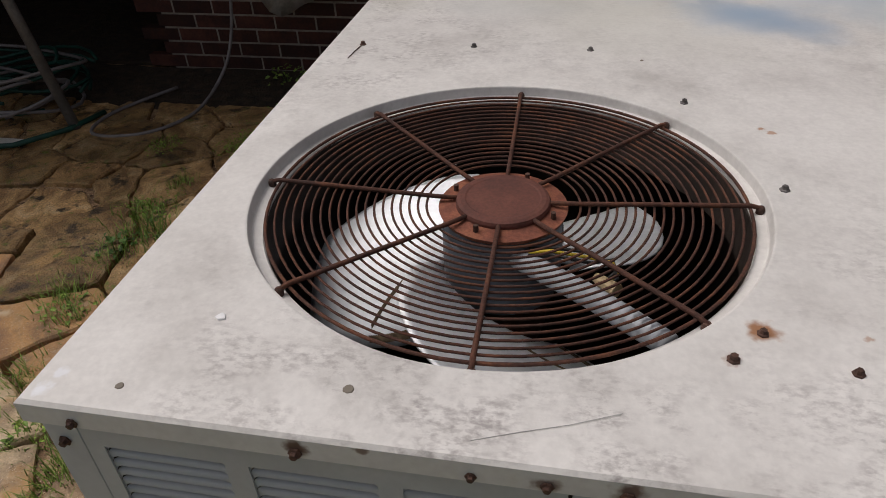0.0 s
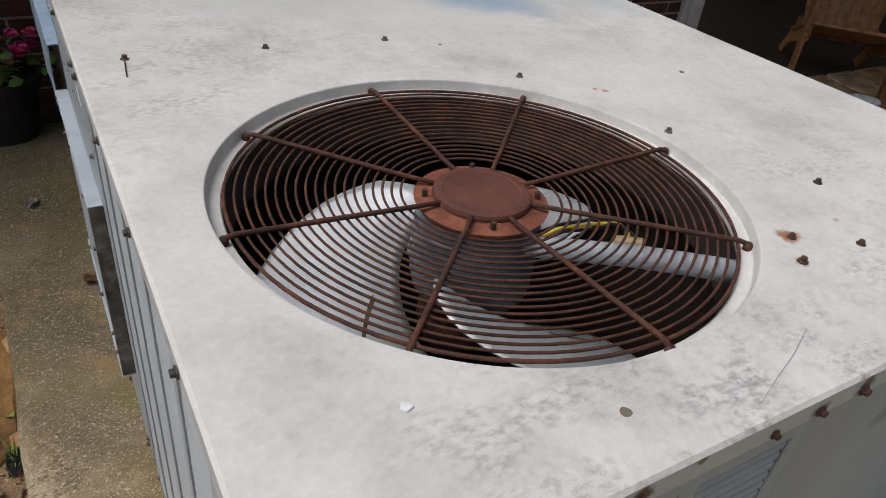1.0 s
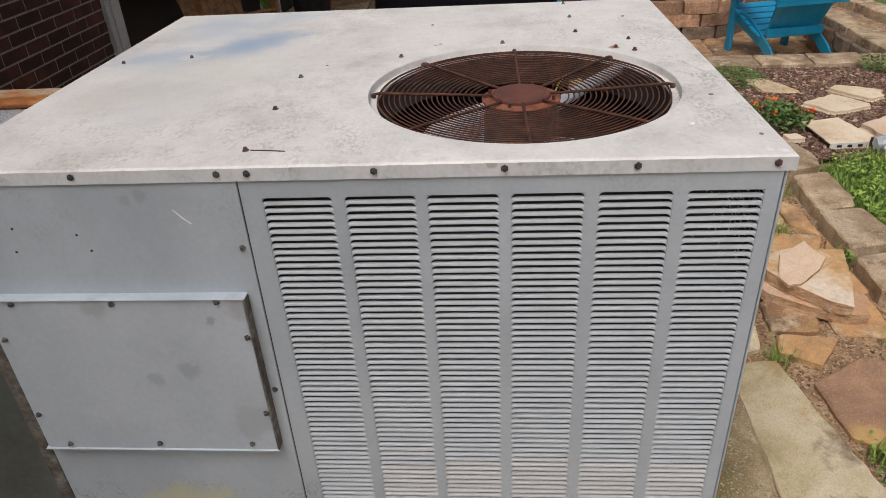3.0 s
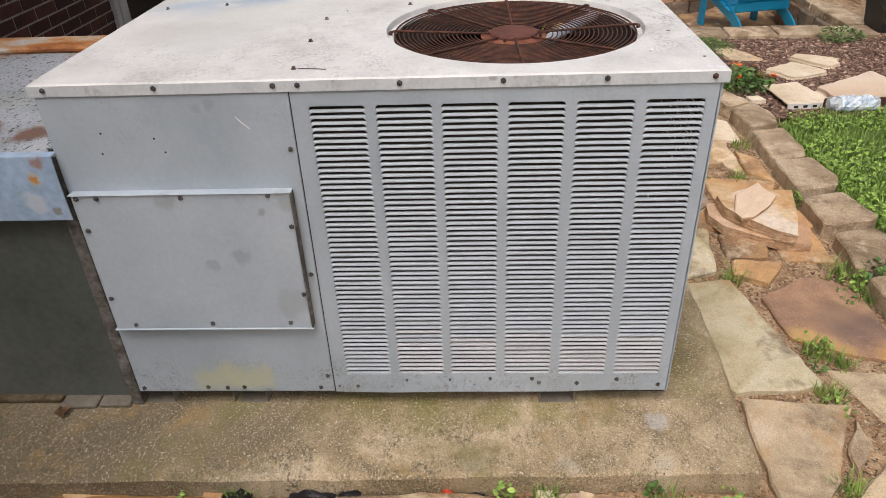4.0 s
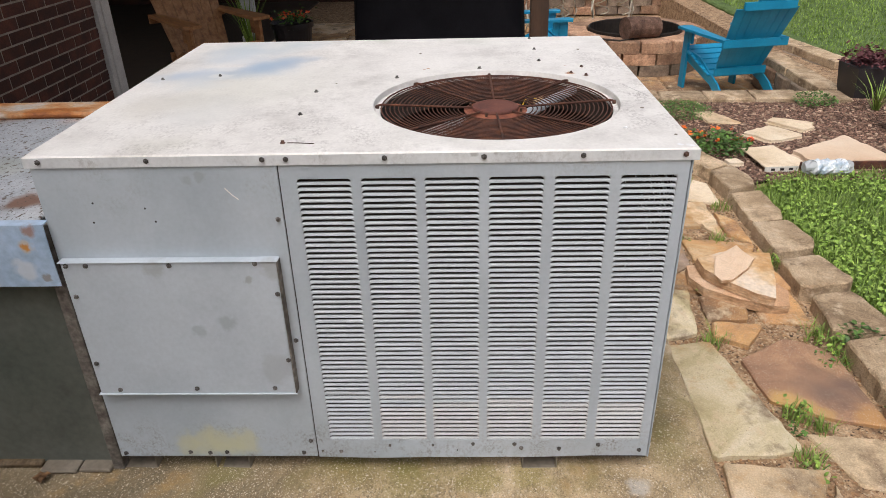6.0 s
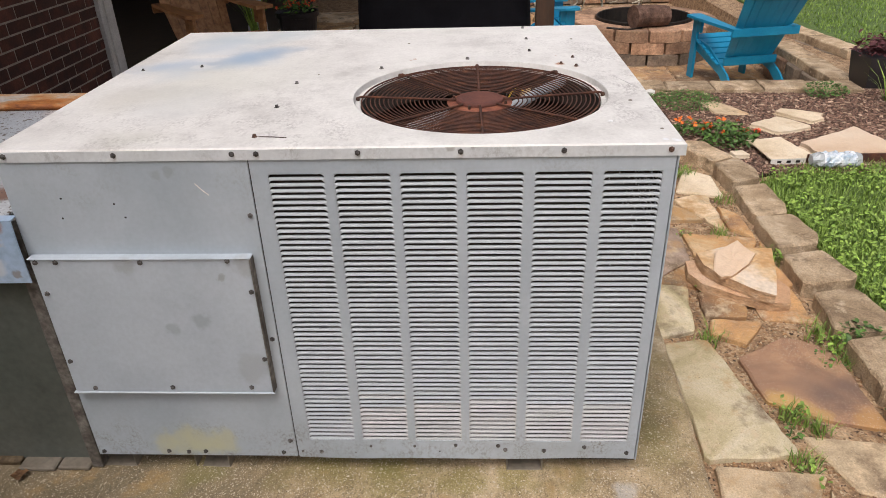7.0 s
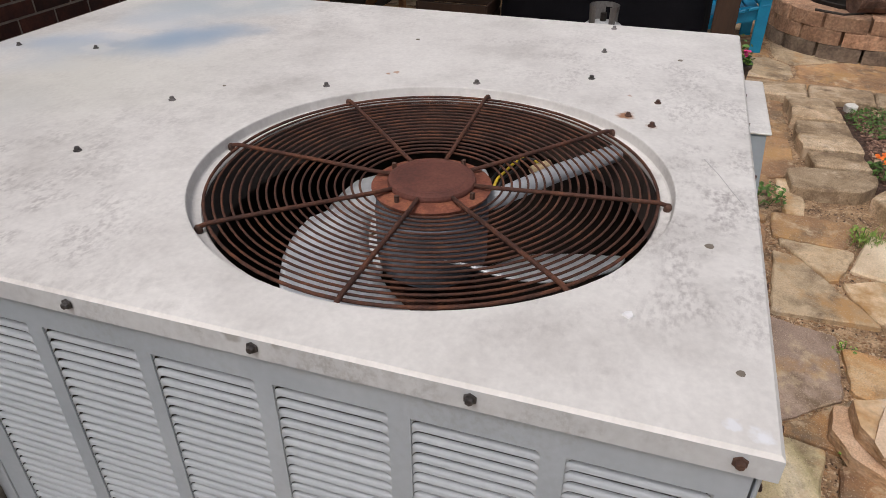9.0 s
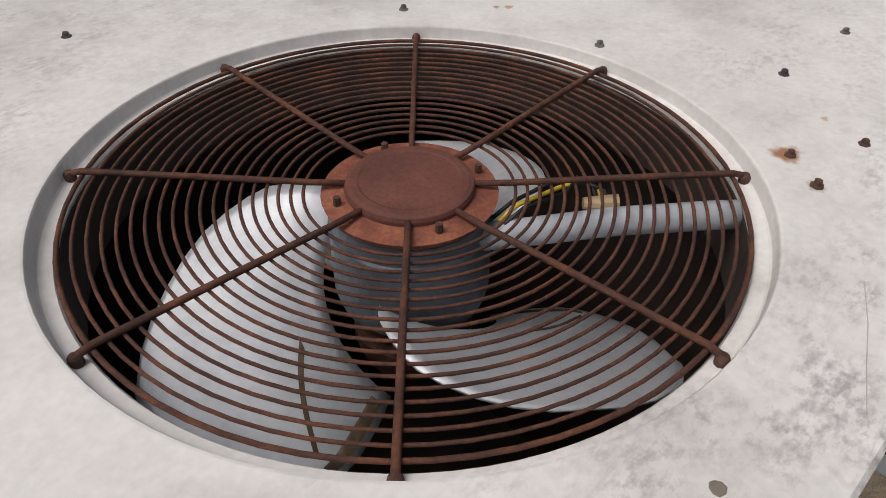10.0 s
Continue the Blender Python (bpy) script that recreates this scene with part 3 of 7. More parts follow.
def box(bm, x0, x1, y0, y1, z0, z1, bevel=0.0, seg=1):
    vs = [bm.verts.new((x, y, z)) for x in (x0, x1) for y in (y0, y1) for z in (z0, z1)]
    fs = [bm.faces.new([vs[i] for i in f]) for f in ((0, 1, 3, 2), (4, 6, 7, 5), (0, 4, 5, 1), (2, 3, 7, 6), (0, 2, 6, 4), (1, 5, 7, 3))]
    if bevel:
        es = list({e for f in fs for e in f.edges})
        bmesh.ops.bevel(bm, geom=es, offset=bevel, segments=seg, affect="EDGES", profile=0.5)
    return bm


def nb():
    return bmesh.new()


def tube(bm, pts, r, seg=8, closed=False, taper=None):
    """A round bar along points."""
    pts = [Vector(p) for p in pts]
    n = len(pts)
    rings = []
    for i, p in enumerate(pts):
        a = pts[(i - 1) % n] if (closed or i) else p
        c = pts[(i + 1) % n] if (closed or i < n - 1) else p
        d = (c - a).normalized()
        u = d.cross(Vector((0, 0, 1)))
        if u.length < 1e-3:
            u = d.cross(Vector((1, 0, 0)))
        u.normalize()
        v = d.cross(u)
        rr = r if taper is None else r + (taper - r) * i / (n - 1)
        rings.append([bm.verts.new(p + rr * (math.cos(2 * math.pi * k / seg) * u + math.sin(2 * math.pi * k / seg) * v)) for k in range(seg)])
    for i in range(n if closed else n - 1):
        a, b = rings[i], rings[(i + 1) % n]
        for k in range(seg):
            bm.faces.new((a[k], a[(k + 1) % seg], b[(k + 1) % seg], b[k]))
    if not closed:
        bm.faces.new(rings[0])
        bm.faces.new(rings[-1])
    return bm


def lathe(bm, prof, cx=0, cy=0, seg=32, close=False):
    """Turn a profile of (radius, z) round the upright axis."""
    rows = []
    for r, z in prof:
        if r < 1e-5:
            rows.append([bm.verts.new((cx, cy, z))])
        else:
            rows.append([bm.verts.new((cx + r * math.cos(2 * math.pi * k / seg), cy + r * math.sin(2 * math.pi * k / seg), z)) for k in range(seg)])
    for a, b in zip(rows, rows[1:]):
        for k in range(seg):
            q = (k + 1) % seg
            vs = [a[k % len(a)], a[q % len(a)], b[q % len(b)], b[k % len(b)]]
            u = []
            for v in vs:
                if v not in u:
                    u.append(v)
            if len(u) > 2:
                bm.faces.new(u)
    return bm


def prism(bm, poly, z0, z1, bevel=0.0, wob=0.0):
    """A slab over a plan; its upper edge is rounded by an inset of bevel."""
    n = len(poly)
    cx, cy = sum(p[0] for p in poly) / n, sum(p[1] for p in poly) / n
    lo = [bm.verts.new((x, y, z0)) for x, y in poly]
    mid = [bm.verts.new((x, y, z1 - bevel * 0.8 + wob * noise.noise((x * 9, y * 9, 1)))) for x, y in poly]
    tops = []
    for x, y in poly:
        d = math.hypot(x - cx, y - cy)
        f = max(0.3, 1 - bevel / max(d, 1e-3))
        tops.append(bm.verts.new((cx + (x - cx) * f, cy + (y - cy) * f, z1 + wob * noise.noise((x * 7, y * 7, 5)))))
    c = bm.verts.new((cx, cy, z1 + wob * 0.5))
    for i in range(n):
        j = (i + 1) % n
        bm.faces.new((lo[i], lo[j], mid[j], mid[i]))
        bm.faces.new((mid[i], mid[j], tops[j], tops[i]))
        bm.faces.new((tops[i], tops[j], c))
    bm.faces.new(lo[::-1])
    return bm


def ragged(poly, step=0.05, amp=0.008, seed=0.0):
    """Break a plan's edges into short uneven lengths."""
    out = []
    n = len(poly)
    for i in range(n):
        a, b = Vector(poly[i]), Vector(poly[(i + 1) % n])
        k = max(1, int((b - a).length / step))
        t = (b - a).normalized() if (b - a).length > 1e-6 else Vector((1, 0))
        nn = Vector((t.y, -t.x))
        for s in range(k):
            p = a + (b - a) * (s / k)
            w = amp * noise.noise((p.x * 17 + seed, p.y * 17, seed)) + amp * 0.6 * noise.noise((p.x * 45, p.y * 45, seed + 3))
            out.append((p.x + nn.x * w, p.y + nn.y * w))
    return out


def strata(bm, poly, z0, z1, levels, seed=0.0, amp=0.012):
    """A split slab: uneven layers one over another."""
    n0 = len(poly)
    cx, cy = sum(p[0] for p in poly) / n0, sum(p[1] for p in poly) / n0
    base = ragged(poly, 0.03, amp, seed)
    rings = []
    for k in range(levels):
        za, zb = z0 + (z1 - z0) * k / levels, z0 + (z1 - z0) * (k + 1) / levels
        f = 1 - 0.09 * k / max(1, levels - 1) * (0.5 + abs(noise.noise((k * 3.1, seed, 2))))
        ring = [(cx + (x - cx) * f * (1 + 0.05 * noise.noise((x * 14, y * 14, k * 7 + seed))), cy + (y - cy) * f * (1 + 0.05 * noise.noise((x * 14, y * 14, k * 7 + seed)))) for x, y in base]
        rings.append([bm.verts.new((x, y, za + 0.0015)) for x, y in ring])
        rings.append([bm.verts.new((x, y, zb - 0.0015 + 0.004 * noise.noise((x * 12, y * 12, seed)))) for x, y in ring])
    rings.append([bm.verts.new((cx + (v.co.x - cx) * 0.9, cy + (v.co.y - cy) * 0.9, v.co.z + 0.002 + 0.004 * noise.noise((v.co.x * 30, v.co.y * 30, seed)))) for v in rings[-1]])
    rings.append([bm.verts.new((cx + (v.co.x - cx) * 0.5, cy + (v.co.y - cy) * 0.5, z1 + 0.006 * noise.noise((v.co.x * 14, v.co.y * 14, seed + 1)))) for v in rings[-1]])
    for a, b in zip(rings, rings[1:]):
        for i in range(len(a)):
            j = (i + 1) % len(a)
            bm.faces.new((a[i], a[j], b[j], b[i]))
    bm.faces.new(rings[0][::-1])
    top = bm.verts.new((cx, cy, z1))
    r = rings[-1]
    for i in range(len(r)):
        bm.faces.new((r[i], r[(i + 1) % len(r)], top))
    return bm


def rock(bm, sx, sy, sz, seed=0.0, amp=0.18, sub=3):
    bmesh.ops.create_icosphere(bm, subdivisions=sub, radius=1)
    for v in bm.verts:
        k = 1 + amp * noise.noise(v.co * 1.6 + Vector((seed, 0, 0))) + amp * 0.4 * noise.noise(v.co * 4 + Vector((0, seed, 0)))
        q = Vector((max(-0.8, min(0.8, v.co.x * k)), max(-0.8, min(0.8, v.co.y * k)), max(-0.6, min(0.6, v.co.z * k))))
        v.co = Vector((q.x * sx, q.y * sy, q.z * sz))
    return bm


def blades(name, spots, mat, label, category, h=(0.03, 0.07), w=0.004, lean=0.6, seed=1, kind="stuff"):
    """Many thin bent blades in one mesh."""
    rg = np.random.default_rng(seed)
    V, F = [], []
    for x, y, z in spots:
        a, hh = rg.uniform(0, 6.28), rg.uniform(*h)
        dx, dy = math.cos(a), math.sin(a)
        ln = rg.uniform(0.1, lean) * hh
        i = len(V)
        V += [(x - dy * w, y + dx * w, z), (x + dy * w, y - dx * w, z), (x + dx * ln * 0.4 + dy * w * 0.7, y + dy * ln * 0.4 - dx * w * 0.7, z + hh * 0.6),
              (x + dx * ln * 0.4 - dy * w * 0.7, y + dy * ln * 0.4 + dx * w * 0.7, z + hh * 0.6), (x + dx * ln, y + dy * ln, z + hh)]
        F += [(i, i + 1, i + 2, i + 3), (i + 3, i + 2, i + 4)]
    me = bpy.data.meshes.new(name)
    me.from_pydata(V, [], F)
    me.materials.append(mat)
    return tagged(new(name, me), label, category, kind=kind)


def leafmesh(spots, size, seed=1, cup=0.25):
    """Vertices and faces of small tilted rounded leaves."""
    rg = np.random.default_rng(seed)
    V, F = [], []
    for x, y, z in spots:
        s = size * rg.uniform(0.6, 1.3)
        R = Euler((rg.uniform(-0.7, 0.7), rg.uniform(-0.7, 0.7), rg.uniform(0, 6.28))).to_matrix()
        i = len(V)
        for px, py, pz in ((-0.5, 0, 0), (-0.15, 0.34, cup * 0.5), (0.3, 0.30, cup * 0.4), (0.62, 0, -0.05), (0.3, -0.30, cup * 0.4), (-0.15, -0.34, cup * 0.5), (0.08, 0, 0)):
            q = R @ Vector((px * s, py * s, pz * s))
            V.append((x + q.x, y + q.y, z + q.z))
        F += [(i, i + 1, i + 6), (i + 1, i + 2, i + 6), (i + 2, i + 3, i + 6), (i + 3, i + 4, i + 6), (i + 4, i + 5, i + 6), (i + 5, i, i + 6)]
    return V, F


def leaves(name, spots, size, mat, seed=1):
    V, F = leafmesh(spots, size, seed)
    me = bpy.data.meshes.new(name)
    me.from_pydata(V, [], F)
    me.materials.append(mat)
    return me


def petals(name, spots, size, mat, seed=1):
    rg = np.random.default_rng(seed)
    pts = []
    for x, y, z in spots:
        for k in range(7):
            pts.append((x + rg.normal(0, size * 0.35), y + rg.normal(0, size * 0.35), z + rg.normal(0, size * 0.25)))
    return leaves(name, pts, size, mat, seed)


def under(name, me, parent, label=""):
    ob = new(name, me)
    ob.parent = parent
    if parent.name in OFF:
        ob.location = -OFF[parent.name]
    return tagged(ob, label)

# ---- ground and setting ----
PATIO = -0.27


def ground_sheet():
    xs = [-300, -40, -8, -2.4, 0.0, 2.0, 3.44, 3.46, 6, 10.0, 10.02, 40, 300]
    ys = [-300, -40, -8, -2.12, -2.10, -1.0, 1.0, 6.0, 6.02, 40, 300]
    bm = nb()
    g = {}
    for i, x in enumerate(xs):
        for j, y in enumerate(ys):
            sunk = 3.45 < x < 10.01 and -2.11 < y < 6.01
            g[i, j] = bm.verts.new((x, y, PATIO if sunk else -0.015))
    for i in range(len(xs) - 1):
        for j in range(len(ys) - 1):
            bm.faces.new((g[i, j], g[i + 1, j], g[i + 1, j + 1], g[i, j + 1]))
    return solo("ground", bm, m_soil, "sandy soil with litter between the stones", "ground", kind="structure")


ground_sheet()


def patch(name, poly, z, mat, label, cat):
    bm = nb()
    prism(bm, ragged(poly, 0.12, 0.03, 2.0), -0.06, z, 0.02)
    return solo(name, bm, mat, label, cat, kind="structure")


patch("lawn", [(-3, -6), (2.05, -6), (2.05, -1.22), (1.86, -0.96), (0.3, -0.93), (-3, -1.3)], -0.004, m_lawn, "damp green lawn with clover beside the path", "lawn")
patch("mulch_bed", [(1.9, -0.93), (2.07, -1.22), (2.08, -6), (3.36, -6), (3.34, -0.62), (2.4, -0.68), (2.2, -0.86)], -0.001, m_bark, "garden bed of brown bark mulch", "mulch")
patch("far_lawn", [(3.9, -6.5), (9.5, -6.5), (9.5, -2.45), (5.0, -2.42), (4.3, -2.58)], 0.02, m_lawn, "short green lawn beyond the low wall", "lawn")

bm = nb()
prism(bm, ragged([(-0.75, -0.20), (-0.19, -0.17), (-0.19, 1.50), (-0.75, 1.45)], 0.08, 0.02, 6.0), -0.06, 0.026, 0.03, 0.006)
solo("soil_bank", bm, m_soil, "sandy soil with litter banked along the pad", "soil", kind="structure")
patch("soil_bed", [(-3.2, 2.40), (-1.6, 2.30), (-0.3, 2.44), (0.1, 2.42), (0.1, 2.80), (-3.2, 2.80)], -0.004, m_damp_shade, "strip of damp dark soil along the house wall", "soil")

# concrete pad
bm = nb()
pad_plan = ragged([(-0.188, -0.152), (0.5, -0.180), (1.25, -0.19), (1.25, 1.3), (0.8, 2.4), (-0.262, 2.42), (-0.222, 1.3), (-0.205, 0.5)], 0.06, 0.007, 4.0)
prism(bm, pad_plan, -0.05, 0.085, 0.012, 0.003)
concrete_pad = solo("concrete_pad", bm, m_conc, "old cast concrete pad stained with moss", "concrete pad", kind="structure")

# house wall, brick by brick
WALL_Y, WALL_END = 2.785, 3.37
wall = thing("wall_north", (0, WALL_Y, 0), "dark red brick house wall with grey mortar", "wall", kind="structure")
bm = nb()
box(bm, -1.60, WALL_END - 0.005, WALL_Y + 0.0035, WALL_Y + 0.22, -0.05, 2.7)
part("wall_core", bm, m_mortar, wall)
bm = nb()
box(bm, WALL_END, WALL_END + 0.17, WALL_Y - 0.03, WALL_Y + 0.16, PATIO, 2.6, 0.008)
box(bm, WALL_END + 0.04, WALL_END + 0.13, WALL_Y - 0.042, WALL_Y - 0.03, PATIO, 2.6, 0.003)
solo("trim", bm, m_white, "weathered white painted corner trim of the porch", "trim", kind="structure")
# Unseen roof slabs, added to shade the brick wall and the corner.
bm = nb()
box(bm, -6.5, 3.3, 2.1, 4.6, 2.55, 2.7)
box(bm, -6.5, -1.6, 1.6, 4.6, 2.15, 2.3)
solo("roof_eave", bm, m_roof, "unseen eave added to shade the brick wall and the corner", "roof", kind="structure")
# Added wall: blocks light so the far corner stays dark.
bm = nb()
box(bm, -3.5, -3.3, 0.9, 4.4, -0.05, 2.15)
solo("wall_west", bm, m_brick, "added brick wall keeping the corner dark", "wall", kind="structure")
# Invented recess beyond the brick wall, there only to render black.
bm = nb()
box(bm, -3.5, -1.5, 4.4, 4.6, -0.05, 2.15)
solo("wall_recess_back", bm, m_brick, "added brick wall closing the back of the dark recess", "wall", kind="structure")
bm = nb()
box(bm, -1.70, -1.50, 2.97, 4.4, -0.05, 2.15)
solo("wall_recess_side", bm, m_brick, "added brick wall at the side of the dark recess", "wall", kind="structure")
# Slab added over the soil, its dark colour standing in for porch shade.
bm = nb()
box(bm, 3.56, 9.9, 2.62, 5.9, PATIO - 0.05, PATIO + 0.02)
solo("porch_floor", bm, m_porch, "porch floor coloured dark for the porch shade", "floor", kind="structure")
# Dark sheet standing in for shade on the recess ground.
bm = nb()
box(bm, -3.3, -1.7, 2.82, 4.4, -0.05, 0.002)
solo("recess_floor", bm, m_damp_shade, "dark floor added to keep the recess black", "soil", kind="structure")
# Unseen porch ceiling; it keeps the porch dark.
bm = nb()
box(bm, 3.3, 10, 0.9, 6.2, 2.55, 2.7)
solo("ceiling", bm, m_roof, "dull brown boarded porch ceiling", "ceiling", kind="structure")
bm = nb()
box(bm, 3.4, 10.2, 5.9, 6.1, PATIO, 2.6)
solo("wall_porch_back", bm, m_brick, "dark brick wall at the back of the porch", "wall", kind="structure")
bm = nb()
box(bm, 9.9, 10.1, 0.9, 6.1, PATIO, 2.6)
solo("wall_porch_end", bm, m_brick, "dark brick wall at the end of the porch", "wall", kind="structure")

# ---- the packaged air conditioner ----
YR, YL, XB, ZB = 0.010, 1.244, 1.016, 0.125
FC = (0.328, 0.357)
unit = thing("air_conditioner", (0.5, 0.62, ZB), "weathered grey-white packaged air conditioner with a rusty fan guard", "air conditioner")


def top_panel():
    bm = nb()
    x0, x1, y0, y1 = -0.005, 1.024, 0.002, 1.250
    cx, cy = FC
    angs = [2 * math.pi * k / 96 for k in range(96)]
    for X in (x0, x1):
        for Y in (y0, y1):
            angs.append(math.atan2(Y - cy, X - cx) % (2 * math.pi))
    angs.sort()

    def edge(a, g):
        c, s = math.cos(a), math.sin(a)
        t = min(((x1 - g if c > 0 else x0 + g) - cx) / c if abs(c) > 1e-9 else 9, ((y1 - g if s > 0 else y0 + g) - cy) / s if abs(s) > 1e-9 else 9)
        return cx + t * c, cy + t * s

    rings = []
    prof = [(0.2575, 0.8585), (0.2575, 0.861), (0.2590, 0.8635), (0.2682, 0.8650), (0.2698, 0.8664), (0.2714, 0.8772), (0.2722, 0.8786), (0.2740, TOPZ)]
    for r, z in prof:
        rings.append([bm.verts.new((cx + r * math.cos(a), cy + r * math.sin(a), z)) for a in angs])
    for k in (0.35, 0.7):
        row = []
        for a in angs:
            ex, ey = edge(a, 0.003)
            px, py = cx + 0.274 * math.cos(a), cy + 0.274 * math.sin(a)
            x, y = px + (ex - px) * k, py + (ey - py) * k
            row.append(bm.verts.new((x, y, TOPZ + 0.0015 * noise.noise((x * 3, y * 3, 0)))))
        rings.append(row)
    for g, z in ((0.003, TOPZ), (0.0, TOPZ - 0.003), (0.0, 0.856), (0.0015, 0.8555), (0.0015, 0.87)):
        rings.append([bm.verts.new((*edge(a, g), z)) for a in angs])
    n = len(angs)
    for a, b in zip(rings, rings[1:]):
        for k in range(n):
            bm.faces.new((a[k], a[(k + 1) % n], b[(k + 1) % n], b[k]))
    return bm


tp = part("top_panel", top_panel(), m_top, unit, "chalky white painted steel top panel with grey stains and rust", smooth=False)
tp.data.materials.append(m_flange)
for f in tp.data.polygons:
    if abs(f.normal.z) < 0.3 and f.center.z > 0.85 and (f.center.x < 0.0 or f.center.x > 1.02 or f.center.y < 0.004 or f.center.y > 1.247):
        f.material_index = 1
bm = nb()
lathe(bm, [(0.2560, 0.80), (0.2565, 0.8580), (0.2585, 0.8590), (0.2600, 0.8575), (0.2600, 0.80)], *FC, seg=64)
part("fan_collar", bm, m_inner, unit, "dark brown steel collar round the fan", smooth=False)

COLS = [(0.640, 0.743), (0.519, 0.622), (0.400, 0.503), (0.280, 0.383), (0.158, 0.261), (0.036, 0.139)]
LZ0, LZ1, ROWS_N = 0.1832, 0.8270, 54
PITCH = (LZ1 - LZ0) / ROWS_N


def holed(bm, us, vs, holes, at):
    """A sheet over lines us, vs with cells left out; at(u, v, d) places a point."""
    g = {}
    for i in range(len(us) - 1):
        for j in range(len(vs) - 1):
            if (i, j) in holes:
                continue
            q = []
            for a, b in ((i, j), (i + 1, j), (i + 1, j + 1), (i, j + 1)):
                if (a, b) not in g:
                    g[a, b] = bm.verts.new(at(us[a], vs[b]))
                q.append(g[a, b])
            bm.faces.new(q)
    bmesh.ops.recalc_face_normals(bm, faces=bm.faces)
    bmesh.ops.solidify(bm, geom=bm.faces[:], thickness=0.0015)
    return bm


us = [0.016] + [v for c in reversed(COLS) for v in c] + [0.7735]
bm = holed(nb(), us, [0.130, LZ0, LZ1, 0.856], {(2 * k + 1, 1) for k in range(6)}, lambda u, v: (0.0, u, v))
for v in bm.verts:
    if v.co.z < 0.14:
        v.co.x += 0.004 * math.sin(v.co.y * 9)
        v.co.z += 0.003 * math.sin(v.co.y * 14 + 1)
louvre_panel = part("louvre_panel", bm, m_face, unit, "grey steel panel with six columns of louvres")


def louvre_mesh(length):
    """One punched louvre: a slat curving in behind the lip of the sheet above, its ends rounded."""
    bm = nb()
    P, D, H, L = PITCH, 0.0046, 0.0044, 0.0112
    st = [(0.0, 0.0), (0.0008, 0.36), (0.0022, 0.66), (0.0042, 0.88), (0.0070, 1.0)]
    st += [(length - y, k) for y, k in reversed(st)]
    rows = []
    for y, k in st:
        top = 0.0030 + (L - 0.0030) * k
        rise = min(H, top - 0.0004)
        rows.append([bm.verts.new(p) for p in ((0.0, y, 0.0), (0.0002 * k, y, rise * 0.45), (D * 0.42 * k, y, rise * 0.80), (D * k, y, rise),
                                               (0.0030 * k + 0.0004, y, top + 0.0002), (-0.0005 * k, y, top), (-0.0003 * k, y, top + 0.0005), (0.0, y, P))])
    for a, b in zip(rows, rows[1:]):
        for q in (0, 1, 2, 4, 5, 6):
            bm.faces.new((a[q], b[q], b[q + 1], a[q + 1]))
    me = finish(bm, "louvre", False, m_slat)
    for f in me.polygons:
        f.use_smooth = abs(f.normal.z) < 0.95
    return me


lm = louvre_mesh(0.1034)
lm_low = lm.copy()
lm_low.materials.clear()
lm_low.materials.append(m_slatlow)
for c0, c1 in COLS:
    for k in range(ROWS_N):
        piece("louvre", lm_low if k < 9 + 4 * noise.noise((c0 * 9, k * 0.7, 0)) and c0 < 0.6 else lm, louvre_panel, (0.0004, c0 - 0.0002, LZ0 + k * PITCH))

bm = nb()
box(bm, -0.002, 0.002, 0.7760, 1.242, 0.132, 0.856, 0.001)
part("service_panel", bm, m_face, unit, "plain grey steel service panel with faint yellow stains")
bm = nb()
box(bm, 0.004, 0.02, 0.760, 0.79, 0.13, 0.86)
part("seam", bm, m_dark, unit)
# raised access cover with folded lips
bm = nb()
box(bm, -0.020, -0.002, 0.799, 1.230, 0.334, 0.663, 0.0015)
cover = part("access_cover", bm, m_cover, unit, "raised dull grey access cover with folded edges")
for z0, z1, d in ((0.6625, 0.6645, 0.0235), (0.332, 0.3355, 0.0235)):
    bm = nb()
    box(bm, -d, -0.002, 0.795, 1.234, z0, z1, 0.001)
    part("lip", bm, m_cover, cover, "folded lip")
# Darker than the cover: the flange's shade is put into its colour.
bm = nb()
box(bm, -0.0225, -0.002, 0.795, 0.7985, 0.336, 0.661, 0.001)
part("side_flange", bm, m_dirt_shade, cover, "folded side flange darkened for its shade")


def screw_mesh():
    bm = nb()
    lathe(bm, [(0, 0.0050), (0.0030, 0.0050), (0.0033, 0.0044), (0.0035, 0.0018), (0.0054, 0.0012), (0.0056, 0), (0, 0)], seg=6)
    return finish(bm, "screw", False, m_screw)


sm = screw_mesh()
sm2 = sm.copy()
sm2.materials.clear()
sm2.materials.append(m_rscrew)
FRONT = (0, radians(-90), 0)
SIDE = (radians(90), 0, 0)
for y, rusty in ((0.028, 1), (0.212, 0), (0.392, 0), (0.574, 0), (0.756, 0), (0.800, 0), (1.016, 0), (1.22, 0)):
    piece("screw", sm2 if rusty else sm, tp, (-0.0057, y, 0.868), FRONT)
for x, s in ((0.04, 0.9), (0.219, 1.0), (0.346, 0.8), (0.398, 0.9), (0.451, 1.0), (0.62, 0.9), (0.74, 0.9)):
    piece("screw", sm2, tp, (x, 0.0015, 0.862), SIDE, (s, s, s))
piece("screw", sm2, unit, (0.015, YR - 0.0005, 0.827), SIDE)
for y, z in ((0.034, 0.151), (0.128, 0.167), (0.217, 0.155), (0.303, 0.157), (0.319, 0.169), (0.414, 0.170), (0.506, 0.168), (0.605, 0.167), (0.641, 0.147), (0.720, 0.147), (0.763, 0.147), (0.450, 0.152)):
    k = 0.6 if y in (0.450, 0.763, 0.641) else 1.0
    piece("screw", sm, louvre_panel, (-0.0005, y, z), FRONT, (k, k, k))
